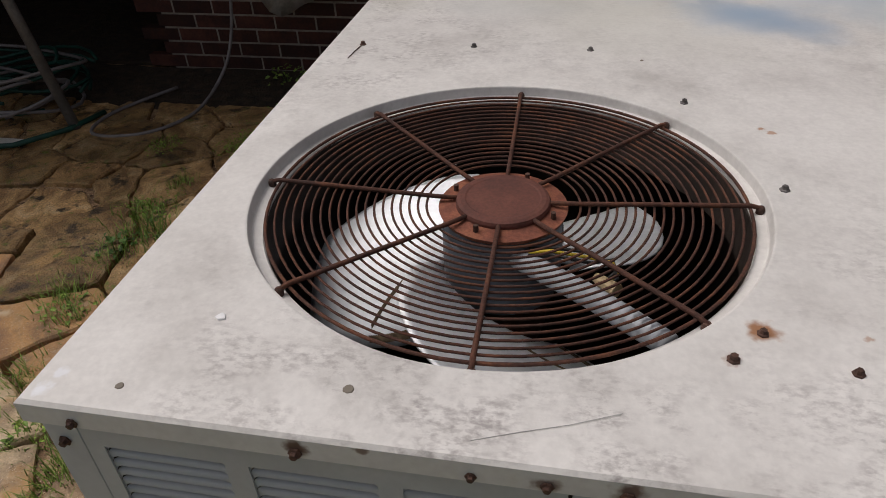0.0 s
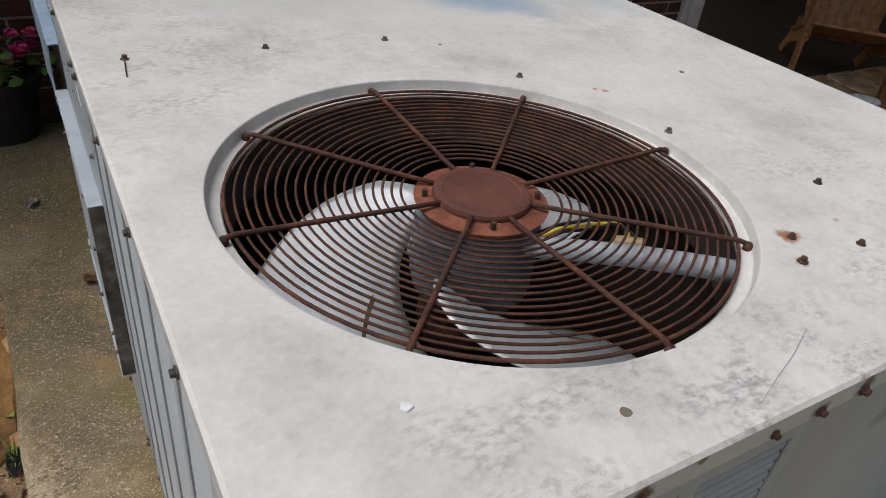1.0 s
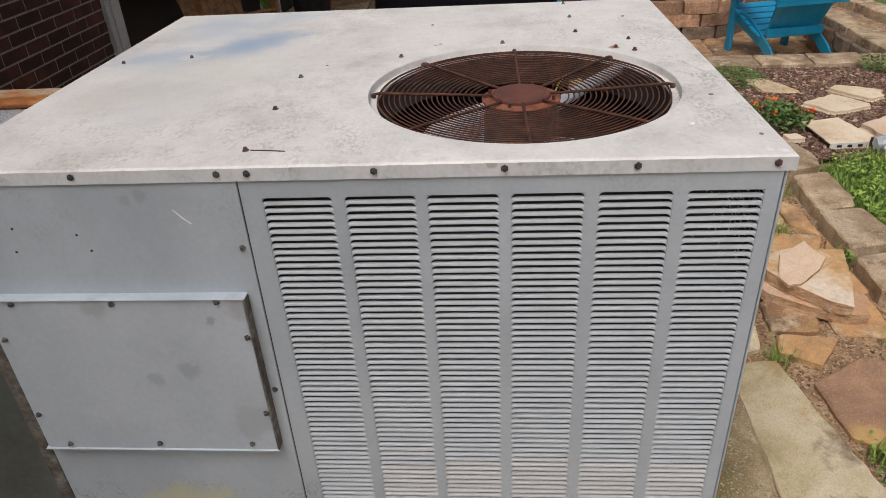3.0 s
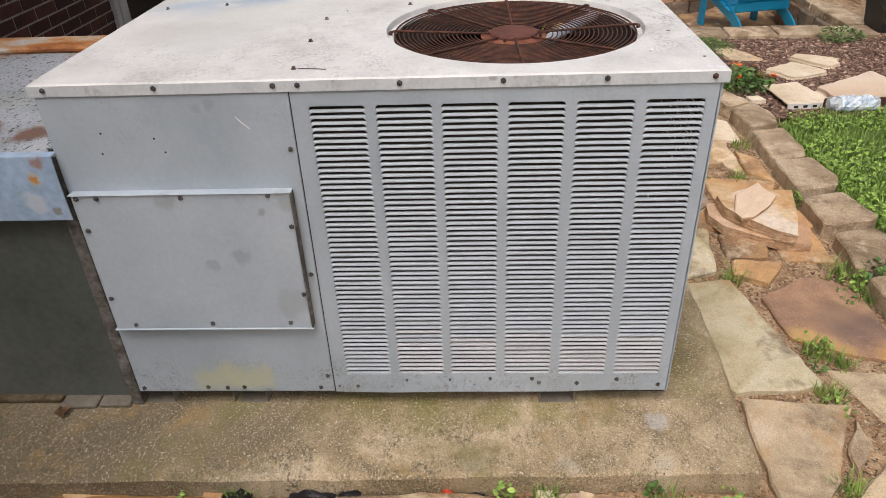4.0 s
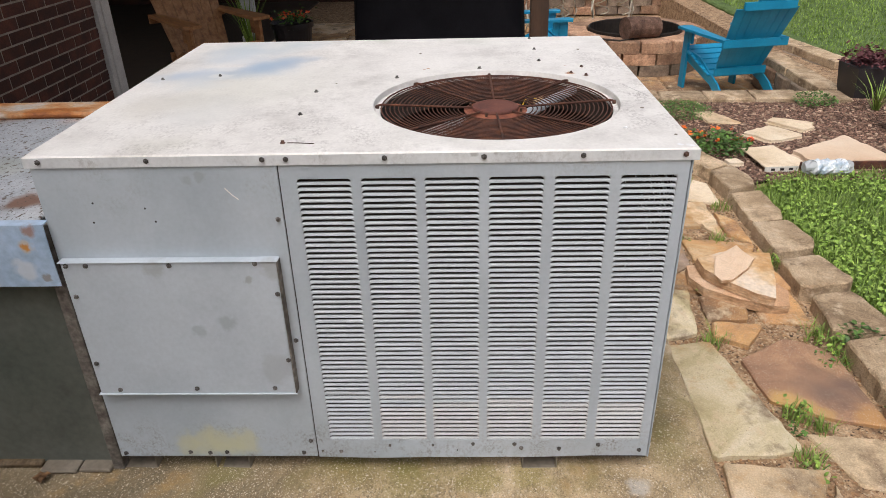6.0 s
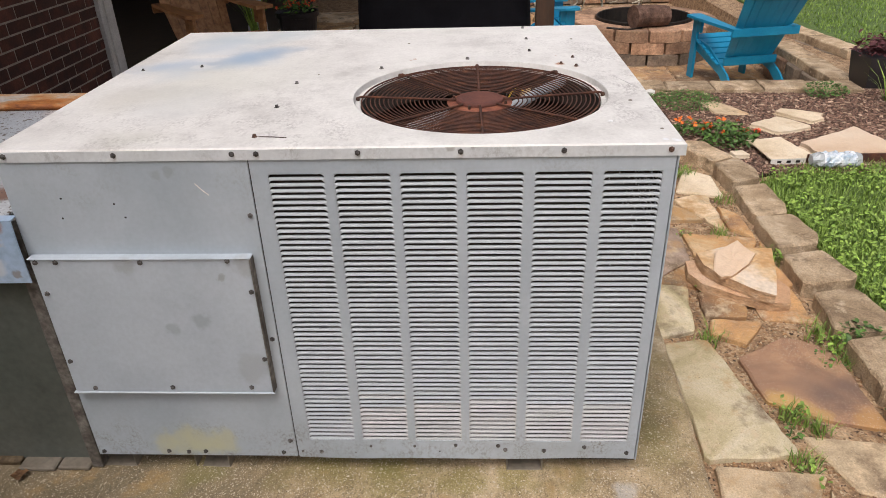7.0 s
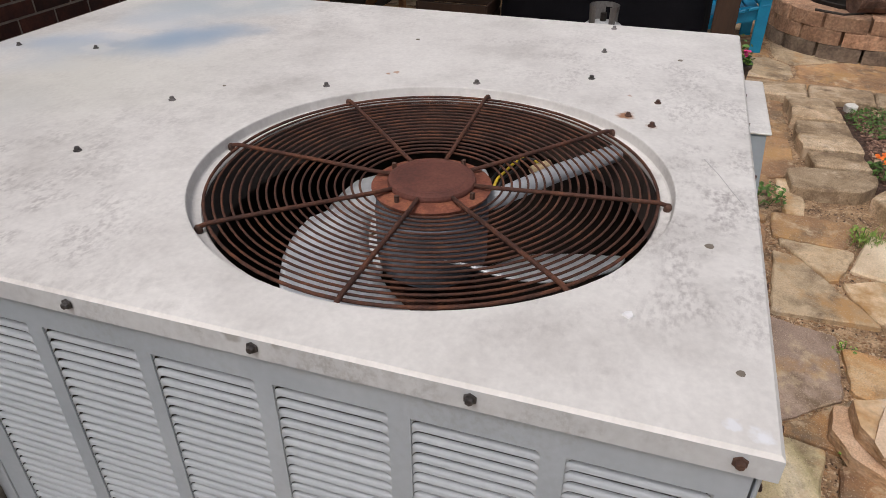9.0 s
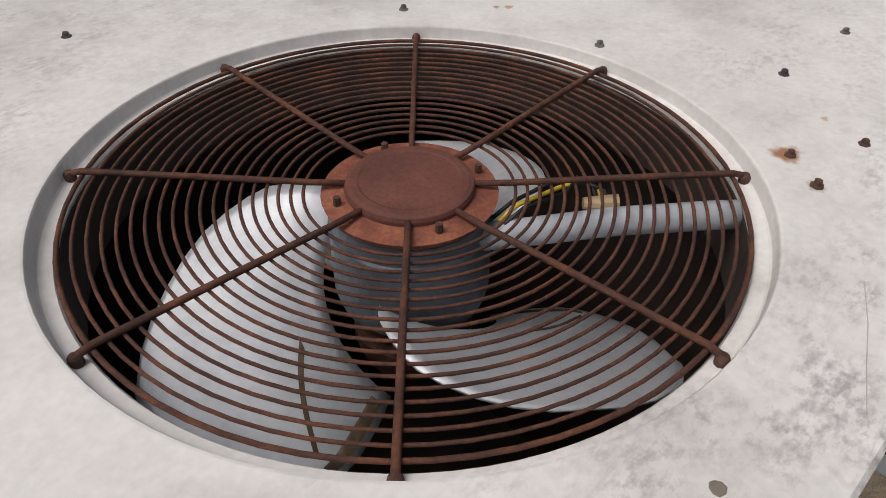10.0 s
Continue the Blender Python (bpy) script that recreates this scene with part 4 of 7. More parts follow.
for y, z in ((0.807, 0.145), (0.787, 0.181), (0.988, 0.146), (1.074, 0.146), (1.228, 0.143), (0.787, 0.745), (0.787, 0.462), (1.028, 0.144)):
    piece("screw", sm, unit, (-0.0025, y, z), FRONT)
for y, z in ((0.841, 0.658), (1.012, 0.655), (1.179, 0.656), (1.219, 0.656), (0.805, 0.588), (0.804, 0.424), (1.217, 0.585), (1.219, 0.417), (0.843, 0.3495), (1.014, 0.349), (1.184, 0.346)):
    piece("screw", sm, cover, (-0.0205, y, z), FRONT)
for x, y, s, rusty in ((0.053, 0.773, 1, 1), (0.234, 0.777, 1, 0), (0.415, 0.776, 1, 0), (0.537, 0.595, 1, 0), (0.619, 0.386, 1, 0), (0.694, 0.225, 1, 0), (0.839, 0.224, 1, 0), (0.991, 0.225, 1, 0),
                       (0.531, 0.124, 1, 1), (0.619, 0.122, 0.9, 1), (0.558, 0.157, 0.9, 1), (0.587, 1.059, 0.9, 0), (0.56, 1.20, 0.9, 0)):
    piece("screw", sm2 if rusty else sm, tp, (x, y, TOPZ), (0, 0, x * 40), (s, s, 1.1 * s))
m_scr = M("worn grey paint", [(0.42, 0.41, 0.40), (0.52, 0.51, 0.50)], 20, 0.7, 0)
# scratch beside one screw, paint flecks and a pale chip
bm = nb()
tube(bm, [(0.052, 0.765, TOPZ + 0.001), (0.049, 0.74, TOPZ + 0.0014), (0.046, 0.712, TOPZ + 0.0006)], 0.0009, 5)
part("scratch", bm, m_rscrew, tp, "short rusty scratch")
bm = nb()
prism(bm, [(0.109, 0.112), (0.113, 0.109), (0.119, 0.111), (0.117, 0.116), (0.113, 0.118)], TOPZ - 0.001, TOPZ + 0.0025, 0.0005)
part("paint_chip", bm, m_chipw, tp, "small white paint chip")
for p in (((0.447, 0.058), (0.41, 0.042), (0.375, 0.030), (0.343, 0.018)),):
    bm = nb()
    tube(bm, [(x, y, TOPZ + 0.0002) for x, y in p], 0.0003, 5)
    part("scratch", bm, m_scr, tp, "thin grey scratch")
for x, y, r in ((0.246, 0.051, 0.0045), (0.07, 0.028, 0.0035), (0.81, 0.55, 0.0035), (0.49, 0.74, 0.0025), (0.83, 0.10, 0.004)):
    bm = nb()
    prism(bm, [(x + r * math.cos(a) * (1 + 0.2 * math.sin(5 * a)), y + r * math.sin(a)) for a in [k * 0.7854 for k in range(8)]], TOPZ, TOPZ + 0.0012, 0.0006)
    part("blemish", bm, m_foot, tp, "grey paint blemish")
bm = nb()
tube(bm, [(-0.0022, 0.880, 0.811), (-0.0022, 0.868, 0.797), (-0.0022, 0.857, 0.787)], 0.0011, 5)
part("scratch", bm, m_board, unit, "white scratch in the grey paint")
for y, z in ((1.14, 0.783), (1.041, 0.771), (1.148, 0.742), (1.026, 0.743)):
    bm = nb()
    tube(bm, [(-0.0019, y, z), (-0.0027, y, z)], 0.0022, 6)
    part("screw_hole", bm, m_wire, unit)

# other faces
SCOLS = [(0.050, 0.1525), (0.1725, 0.275), (0.294, 0.3965)]
us = [0.034] + [v for c in SCOLS for v in c] + [0.413]
bm = holed(nb(), us, [0.130, LZ0, LZ1, 0.856], {(2 * k + 1, 1) for k in range(3)}, lambda u, v: (u, YR, v))
side_panel = part("side_panel", bm, m_face, unit, "shaded grey side panel with three columns of louvres")
for c0, c1 in SCOLS:
    for k in range(ROWS_N):
        piece("louvre", lm, side_panel, (c1 + 0.0005, YR + 0.0004, LZ0 + k * PITCH), (0, 0, radians(90)))
bm = nb()
box(bm, 0.416, 1.006, YR - 0.0005, YR + 0.002, 0.132, 0.856, 0.001)
part("side_service_panel", bm, m_face, unit, "plain grey side panel with a dark smudge")
bm = nb()
box(bm, 0.0, 0.0315, YR, 0.0135, 0.128, 0.856, 0.001)
part("corner_post", bm, m_face, unit)
bm = nb()
low = [bm.verts.new(p) for p in ((0.775, -0.088, 0.390), (1.03, -0.088, 0.390), (1.03, YR - 0.002, 0.390), (0.775, YR - 0.002, 0.390))]
high = [bm.verts.new(p) for p in ((0.775, -0.050, 0.79), (1.03, -0.050, 0.79), (1.03, YR - 0.002, 0.79), (0.775, YR - 0.002, 0.79))]
bm.faces.new(low[::-1])
bm.faces.new(high)
for k in range(4):
    bm.faces.new((low[k], low[(k + 1) % 4], high[(k + 1) % 4], high[k]))
bmesh.ops.bevel(bm, geom=bm.edges[:], offset=0.003, segments=2, affect="EDGES")
cbox = part("control_box", bm, m_face, unit, "projecting grey control box with a white lid")
bm = nb()
box(bm, 0.772, 1.033, -0.057, YR - 0.002, 0.79, 0.795, 0.002)
part("lid", bm, m_top, cbox, "pale chalky lid")
bm = nb()
box(bm, 1.014, 1.016, YR, YL, 0.128, 0.86)
part("back_panel", bm, m_face, unit)
bm = nb()
box(bm, 0.002, 1.014, YL - 0.002, YL, 0.128, 0.86)
part("end_panel", bm, m_face, unit)
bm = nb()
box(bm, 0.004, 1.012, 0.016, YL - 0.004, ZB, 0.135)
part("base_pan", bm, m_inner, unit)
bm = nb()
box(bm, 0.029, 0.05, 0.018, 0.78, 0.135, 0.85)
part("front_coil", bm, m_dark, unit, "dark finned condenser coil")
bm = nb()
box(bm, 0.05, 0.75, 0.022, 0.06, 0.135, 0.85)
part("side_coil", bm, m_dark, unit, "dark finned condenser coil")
# Bright slivers paint the light that catches coil fins here.
rg = np.random.default_rng(12)
bm = nb()
for k in range(460):
    y, z = 0.022 + abs(rg.normal(0, 0.034)), 0.845 - abs(rg.normal(0, 0.085))
    if y < 0.135:
        h = rg.uniform(0.0008, 0.0026)
        box(bm, 0.0250, 0.0300, y, y + rg.uniform(0.0006, 0.0022), z, z + h)
tagged(part("bent_fins", bm, m_galv, unit, "bright slivers drawing coil fins lit through the side louvres"), kind="stuff")
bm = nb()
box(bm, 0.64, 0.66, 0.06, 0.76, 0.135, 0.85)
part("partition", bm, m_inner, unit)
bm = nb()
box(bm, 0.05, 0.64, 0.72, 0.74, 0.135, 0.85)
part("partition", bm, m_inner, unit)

# fan guard: rings, ribs, hub
guard_z = 0.861


def dish(r):
    """Height of the dished guard at a radius."""
    return 0.861 + 0.011 * min(1.0, max(0.0, (r - 0.07) / 0.18))


bm = nb()
lathe(bm, [(0.069, guard_z - 0.010), (0.071, guard_z - 0.005), (0.048, guard_z - 0.002), (0.048, guard_z - 0.007), (0.069, guard_z - 0.010)], *FC, seg=40)
guard = part("fan_guard", bm, m_plate, unit, "rusty wire fan guard", smooth=False)
NR = 18
for i in range(NR + 1):
    r = 0.084 + (0.2555 - 0.084) * i / NR
    bm = nb()
    tube(bm, [(FC[0] + r * math.cos(2 * math.pi * k / 72), FC[1] + r * math.sin(2 * math.pi * k / 72), dish(r) - 0.003) for k in range(72)], 0.0014 if i < NR else 0.0019, 6, True)
    part("ring", bm, m_rust, guard, smooth=True)
for k in range(8):
    a = radians(45 * k + 1.0)
    bm = nb()
    c, s = math.cos(a), math.sin(a)
    tube(bm, [(FC[0] + r * c, FC[1] + r * s, z) for r, z in ((0.046, dish(0.046) + 0.001), (0.08, dish(0.08) + 0.0012), (0.16, dish(0.16) + 0.001), (0.2555, dish(0.2555) + 0.0005), (0.2665, dish(0.2665) - 0.002))], 0.0026, 8)
    part("rib", bm, m_rust, guard, smooth=True)
    bm = nb()
    lathe(bm, [(0, 0.008), (0.003, 0.0078), (0.0045, 0.005), (0.0045, 0.0), (0, 0)], FC[0] + 0.2655 * c, FC[1] + 0.2655 * s, 10)
    bmesh.ops.translate(bm, verts=bm.verts, vec=(0, 0, 0.8644))
    part("rib_foot", bm, m_rscrew, guard, smooth=True)
    a2 = a + radians(22.5)
    bm = nb()
    tube(bm, [(FC[0] + 0.060 * math.cos(a2), FC[1] + 0.060 * math.sin(a2), guard_z - 0.006), (FC[0] + 0.060 * math.cos(a2), FC[1] + 0.060 * math.sin(a2), guard_z + 0.004)], 0.003, 6)
    if k % 2:
        part("stud", bm, m_rscrew, guard)
    else:
        bm.free()
bm = nb()
lathe(bm, [(0, guard_z + 0.0050), (0.040, guard_z + 0.0051), (0.042, guard_z + 0.0058), (0.047, guard_z + 0.0055), (0.0508, guard_z + 0.004), (0.052, guard_z + 0.001), (0.052, guard_z - 0.002), (0, guard_z - 0.002)], *FC, seg=48)
part("hub_cap", bm, m_cap, guard, "round rust-brown hub cap", smooth=False)
bm = nb()
lathe(bm, [(0, 0.851), (0.060, 0.851), (0.066, 0.847), (0.066, 0.830), (0.068, 0.828), (0.068, 0.765), (0.065, 0.752), (0.03, 0.748), (0, 0.748)], *FC, seg=40)
motor = part("fan_motor", bm, m_motor, unit, "dark grey cylindrical fan motor", smooth=False)
bm = nb()
lathe(bm, [(0, 0.75), (0.012, 0.75), (0.012, 0.715), (0.055, 0.713), (0.055, 0.70), (0.05, 0.68), (0, 0.68)], *FC, seg=24)
part("shaft", bm, m_rust, motor)
FAN_TURN = 97
B_R = (0.078, 0.11, 0.15, 0.18, 0.205, 0.225, 0.240)
B_HIGH = (0.800, 0.815, 0.812, 0.798, 0.781, 0.766, 0.755)
B_LEAD = (-8, 0, 13, 31, 49, 60, 70)
B_TAIL = (116, 115, 112, 107, 102, 98, 91)


def blade_point(a0, r, s, lift=0.0):
    """A place on a blade: s runs from the raised swept edge (0) to the low edge (1)."""
    lead, tail = np.interp(r, B_R, B_LEAD), np.interp(r, B_R, B_TAIL)
    a = radians(a0 + lead + (tail - lead) * s)
    high = np.interp(r, B_R, B_HIGH)
    z = high + (0.690 - high) * s + 0.008 * math.sin(math.pi * s)
    return FC[0] + r * math.cos(a), FC[1] + r * math.sin(a), z + lift


def blade(a0):
    bm = nb()
    rows = [[bm.verts.new(blade_point(a0, 0.078 + 0.162 * i / 14, j / 16)) for j in range(17)] for i in range(15)]
    for p, q in zip(rows, rows[1:]):
        for j in range(16):
            bm.faces.new((p[j], p[j + 1], q[j + 1], q[j]))
    bmesh.ops.recalc_face_normals(bm, faces=bm.faces)
    bmesh.ops.solidify(bm, geom=bm.faces[:], thickness=0.002)
    return bm


def blade_strip(a0, ends, width, lift):
    """A pressed rib lying on a blade between two (radius, share) places."""
    (r0, s0), (r1, s1) = ends
    bm = nb()
    rows = []
    for k in range(13):
        u = k / 12
        r, q = r0 + (r1 - r0) * u, s0 + (s1 - s0) * u
        w = width * (1 - 0.35 * u)
        rows.append([bm.verts.new(blade_point(a0, r, q + w * e, h)) for e, h in ((-1, 0.0004), (-0.6, lift), (0.6, lift), (1, 0.0004))])
    for a, b in zip(rows, rows[1:]):
        for k in range(3):
            bm.faces.new((a[k], a[k + 1], b[k + 1], b[k]))
    return bm


for k in range(3):
    a0 = FAN_TURN + 120 * k
    fan_blade = part("fan_blade", blade(a0), m_alu, unit, "dull aluminium fan blade with a swept edge", smooth=True)
    part("grime_streak", blade_strip(a0, ((0.090, 0.95), (0.165, 0.965)), 0.024, 0.0012), m_grime, fan_blade, "rusty brown grime along the low edge")
    part("blade_seam", blade_strip(a0, ((0.110, 0.64), (0.160, 0.91)), 0.018, 0.001), m_grime, fan_blade, "narrow rusty seam")
bm = nb()
tube(bm, [(0.350, 0.300, 0.828), (0.372, 0.278, 0.833), (0.425, 0.226, 0.845), (0.478, 0.172, 0.853), (0.490, 0.160, 0.854)], 0.0115, 14)
cond = part("conduit", bm, m_conduit, unit, "grey flexible conduit to the fan motor", smooth=True)
for i, (mt, off) in enumerate(((m_yellow, 0.0), (m_wire, 0.006), (m_wire, -0.006))):
    bm = nb()
    tube(bm, [(0.362, 0.292 + off, 0.842), (0.385, 0.292 + off, 0.846), (0.425, 0.283 + off * 1.5, 0.848), (0.446, 0.274 - off, 0.850), (0.450, 0.260 + off, 0.847), (0.441, 0.250 + off, 0.844)], 0.0019, 6)
    part("wire", bm, mt, unit, smooth=True)
bm = nb()
tube(bm, [(0.430, 0.260, 0.842), (0.436, 0.254, 0.842), (0.450, 0.240, 0.843)], 0.0050, 10, taper=0.0075)
part("wire_nut", bm, m_brass, unit)

# feet under the unit
for x, y in ((0.0, 0.258), (0.0, 0.985), (0.0, 1.21), (0.9, 0.25), (0.9, 1.1)):
    bm = nb()
    box(bm, -0.004, 0.09, -0.038, 0.038, 0, 0.003, 0.001)
    box(bm, -0.004, 0.09, -0.041, -0.038, 0, 0.044, 0.001)
    box(bm, -0.004, 0.09, 0.038, 0.041, 0, 0.044, 0.001)
    box(bm, 0.03, 0.09, -0.038, 0.038, 0.003, 0.044, 0.001)
    solo("support_foot", bm, m_foot, "short dull metal channel foot between the pad and the unit", "support foot", "feet under the unit", loc=(x + 0.012, y, 0.083))

# ---- air duct beside the unit ----
duct = thing("air_duct", (0.4, 1.9, 0.085), "weathered galvanised and painted metal air duct running to the house", "duct")
bm = nb()
box(bm, 0.022, 0.775, 1.266, 2.75, 0.088, 0.739, 0.004)
part("duct_body", bm, m_duct, duct, "grey-green painted duct side")
bm = nb()
box(bm, 0.0, 0.78, 1.262, 2.75, 0.740, 0.746, 0.002)
part("duct_top", bm, m_galv, duct, "rust-streaked galvanised top sheet")
bm = nb()
vs = []
for i in range(26):
    y = 1.239 + 1.507 * i / 25
    w = 0.004 * noise.noise((y * 7, 0, 0))
    vs.append([bm.verts.new((x + (w if q else 0), y, z)) for q, (x, z) in enumerate(((0.0, 0.748), (-0.021, 0.7465), (-0.0235, 0.69), (-0.023 + w, 0.611)))])
for a, b in zip(vs, vs[1:]):
    for j in range(3):
        bm.faces.new((a[j], a[j + 1], b[j + 1], b[j]))
bmesh.ops.recalc_face_normals(bm, faces=bm.faces)
bmesh.ops.solidify(bm, geom=bm.faces[:], thickness=0.002)
part("front_flap", bm, m_flap, duct, "bent bluish galvanised flap with a rust spot")
bm = nb()
box(bm, 0.67, 0.785, 1.27, 2.75, 0.746, 0.764, 0.006)
part("rear_strip", bm, m_rustplate, duct, "raised strip orange with rust")
bm = nb()
box(bm, 0.0, 0.03, 1.246, 1.272, 0.088, 0.735, 0.002)
part("joint_flange", bm, m_dirt_shade, duct, "dirty grey-brown joint flange")
bm = nb()
box(bm, 0.004, 0.03, 1.45, 2.74, 0.086, 0.100, 0.003)
part("base_rail", bm, m_grime, duct, "rusty base rail of the duct")
bm = nb()
for y0, y1, x in ((1.275, 1.352, -0.010), (1.356, 1.445, -0.014)):
    box(bm, x, 0.03, y0, y1, 0.086, 0.097, 0.003)
part("base_strip", bm, m_foot, duct, "broken pale grey base strip")

# ---- paving ----
def clip(poly, nx, ny, d):
    """Keep the side of a convex plan where nx*x + ny*y <= d."""
    out = []
    n = len(poly)
    for i in range(n):
        a, b = poly[i], poly[(i + 1) % n]
        fa, fb = nx * a[0] + ny * a[1] - d, nx * b[0] + ny * b[1] - d
        if fa <= 0:
            out.append(a)
        if fa * fb < 0:
            t = fa / (fa - fb)
            out.append((a[0] + (b[0] - a[0]) * t, a[1] + (b[1] - a[1]) * t))
    return out


def weight(s):
    return 0.028 * noise.noise((s[0] * 5.3, s[1] * 5.3, 3.0))


def hull(pts):
    """Convex plan round some points, anticlockwise."""
    pts = sorted(pts)
    out = []
    for seq in (pts, pts[::-1]):
        h = []
        for p in seq:
            while len(h) > 1 and (h[-1][0] - h[-2][0]) * (p[1] - h[-2][1]) - (h[-1][1] - h[-2][1]) * (p[0] - h[-2][0]) <= 0:
                h.pop()
            h.append(p)
        out += h[:-1]
    return out


def cell(i, seeds, gap, reach, fixed=()):
    x, y = seeds[i][:2]
    poly = [(x - reach, y - reach), (x + reach, y - reach), (x + reach, y + reach), (x - reach, y + reach)]
    for j, s in enumerate(seeds):
        dx, dy = s[0] - x, s[1] - y
        dd = math.hypot(dx, dy)
        if j == i or dd > 2.9 * reach:
            continue
        nx, ny = dx / dd, dy / dd
        poly = clip(poly, nx, ny, nx * x + ny * y + dd / 2 + (weight(seeds[i]) - weight(s)) / (2 * dd) - gap)
        if len(poly) < 3:
            return []
    for h in fixed:
        best = None
        for a, b in zip(h, h[1:] + h[:1]):
            l = math.hypot(b[0] - a[0], b[1] - a[1])
            nx, ny = (b[1] - a[1]) / l, (a[0] - b[0]) / l
            d = nx * (x - a[0]) + ny * (y - a[1])
            if best is None or d > best[0]:
                best = (d, nx, ny, nx * a[0] + ny * a[1])
        d, nx, ny, c = best
        if d < 0.015:
            return []
        poly = clip(poly, -nx, -ny, -c - 2 * gap)
        if len(poly) < 3:
            return []
    return poly


def chipped(poly, seed, most=0.15):
    """Cut a plan's corners unevenly, as split stone breaks."""
    rg = random.Random(seed)
    out = []
    n = len(poly)
    for k in range(n):
        p, a, b = Vector(poly[k]), Vector(poly[k - 1]), Vector(poly[(k + 1) % n])
        u, v = rg.uniform(0.02, most), rg.uniform(0.02, most)
        q, r = p + (a - p) * u, p + (b - p) * v
        out += [(q.x, q.y), (r.x, r.y)]
    return out


def fill(seeds, x0, x1, y0, y1, dist, tries, seed, keep):
    rg = random.Random(seed)
    for _ in range(tries):
        x, y = rg.uniform(x0, x1), rg.uniform(y0, y1)
        if keep(x, y) and all((x - s[0]) ** 2 + (y - s[1]) ** 2 > dist * dist for s in seeds):
            seeds.append((x, y, rg.choice("tobtmgot")))
    return seeds


def area(poly):
    return abs(sum(a[0] * b[1] - b[0] * a[1] for a, b in zip(poly, poly[1:] + poly[:1]))) / 2


paving = thing("pavement", (0, 0, 0), "crazy paving of worn tan and brown flagstones", "paving", kind="structure")
# stones that stand out, by their plans
fixed_stones = [
    ("m", [(0.612, -0.21), (0.625, -0.345), (0.149, -0.439), (0.125, -0.20)]),
    ("B", [(0.541, -0.413), (0.646, -0.581), (0.587, -0.712), (0.239, -0.705), (0.272, -0.57), (0.35, -0.434)]),
    ("t", [(0.11, -0.215), (0.084, -0.472), (-0.153, -0.341), (-0.297, -0.205), (-0.153, -0.194)]),
    ("g", [(-0.207, 0.273), (-0.221, 0.083), (-0.228, -0.169), (-0.326, -0.114), (-0.43, -0.006), (-0.6, 0.02), (-0.6, 0.312), (-0.33, 0.305)]),
    ("c", [(-0.43, 0.867), (-0.334, 0.862), (-0.271, 0.829), (-0.222, 0.742), (-0.212, 0.572), (-0.212, 0.448), (-0.244, 0.375), (-0.313, 0.349), (-0.431, 0.352), (-0.62, 0.36), (-0.62, 0.88)]),
    ("d", [(-0.224, 1.38), (-0.218, 1.144), (-0.226, 1.021), (-0.278, 0.934), (-0.367, 0.902), (-0.62, 0.92), (-0.62, 1.33), (-0.433, 1.36)]),
    ("t", [(0.045, -0.468), (-0.03, -0.472), (-0.125, -0.397), (-0.06, -0.402)]),
    ("t", [(0.225, -0.471), (0.195, -0.687), (0.004, -0.65), (0.04, -0.53)]),
    ("t", [(-0.247, -0.309), (-0.051, -0.51), (-0.09, -0.60), (-0.346, -0.50), (-0.41, -0.31)]),
    ("o", [(0.739, -0.389), (0.717, -0.543), (0.60, -0.46), (0.66, -0.37)]),
    ("o", [(0.903, -0.392), (0.861, -0.541), (0.751, -0.512), (0.758, -0.38)]),
    ("o", [(0.861, -0.561), (0.928, -0.72), (0.73, -0.72), (0.749, -0.562)]),
    ("m", [(0.967, -0.211), (0.937, -0.371), (0.675, -0.325), (0.644, -0.197)]),
    ("w", [(2.022, -0.634), (1.92, -0.735), (1.695, -0.73), (1.757, -0.535)]),
    ("o", [(1.595, -0.666), (1.50, -0.735), (1.302, -0.728), (1.39, -0.655)]),
    ("t", [(1.803, -0.309), (1.789, -0.375), (1.541, -0.536), (1.464, -0.573), (1.459, -0.287)]),
    ("g", [(1.435, -0.276), (1.391, -0.449), (1.134, -0.435), (1.0, -0.267)]),
    ("b", [(2.088, -0.324), (2.07, -0.61), (1.884, -0.535), (1.918, -0.314)]),
]
hulls = [hull(p) for c, p in fixed_stones]
path_seeds = [
    (1.16, -0.54, "o"), (1.10, -0.68, "o"), (1.52, -0.60, "t"), (2.2, -0.2, "b"), (0.95, -0.06, "m"), (1.38, -0.05, "t"), (1.85, -0.14, "b"), (1.02, -0.47, "o"), (1.62, -0.16, "b"),
    (-0.46, -0.23, "t"), (-0.5, 1.55, "d"),
    (-1.42, 1.97, "b"), (-0.985, 2.30, "m"), (-0.94, 2.10, "t"), (-1.42, 1.7, "b"), (-1.04, 1.7, "o"), (-0.76, 1.88, "o"), (-0.845, 1.5, "t"), (-1.15, 1.28, "t"), (-0.84, 1.13, "o"),
    (-0.80, 0.74, "o"), (-0.80, 0.40, "t"), (-1.55, 2.25, "b"),
]
fill(path_seeds, -2.4, -0.38, 0.5, 2.36, 0.19, 1200, 8, lambda x, y: y > 1.05 or x < -0.66)
fill(path_seeds, -2.6, 3.2, -0.72, 2.4, 0.29, 1400, 5, lambda x, y: not (x > -0.36 and y > -0.26) and not (x < -0.25 and y < -0.72) or (x > 1.35 and -0.45 < y < 0.6))


def front_rise(x, y):
    """The paving in front of the pad lies a little higher than the path."""
    return 0.038 if x < -0.2 and -0.2 < y < 1.42 else 0.0


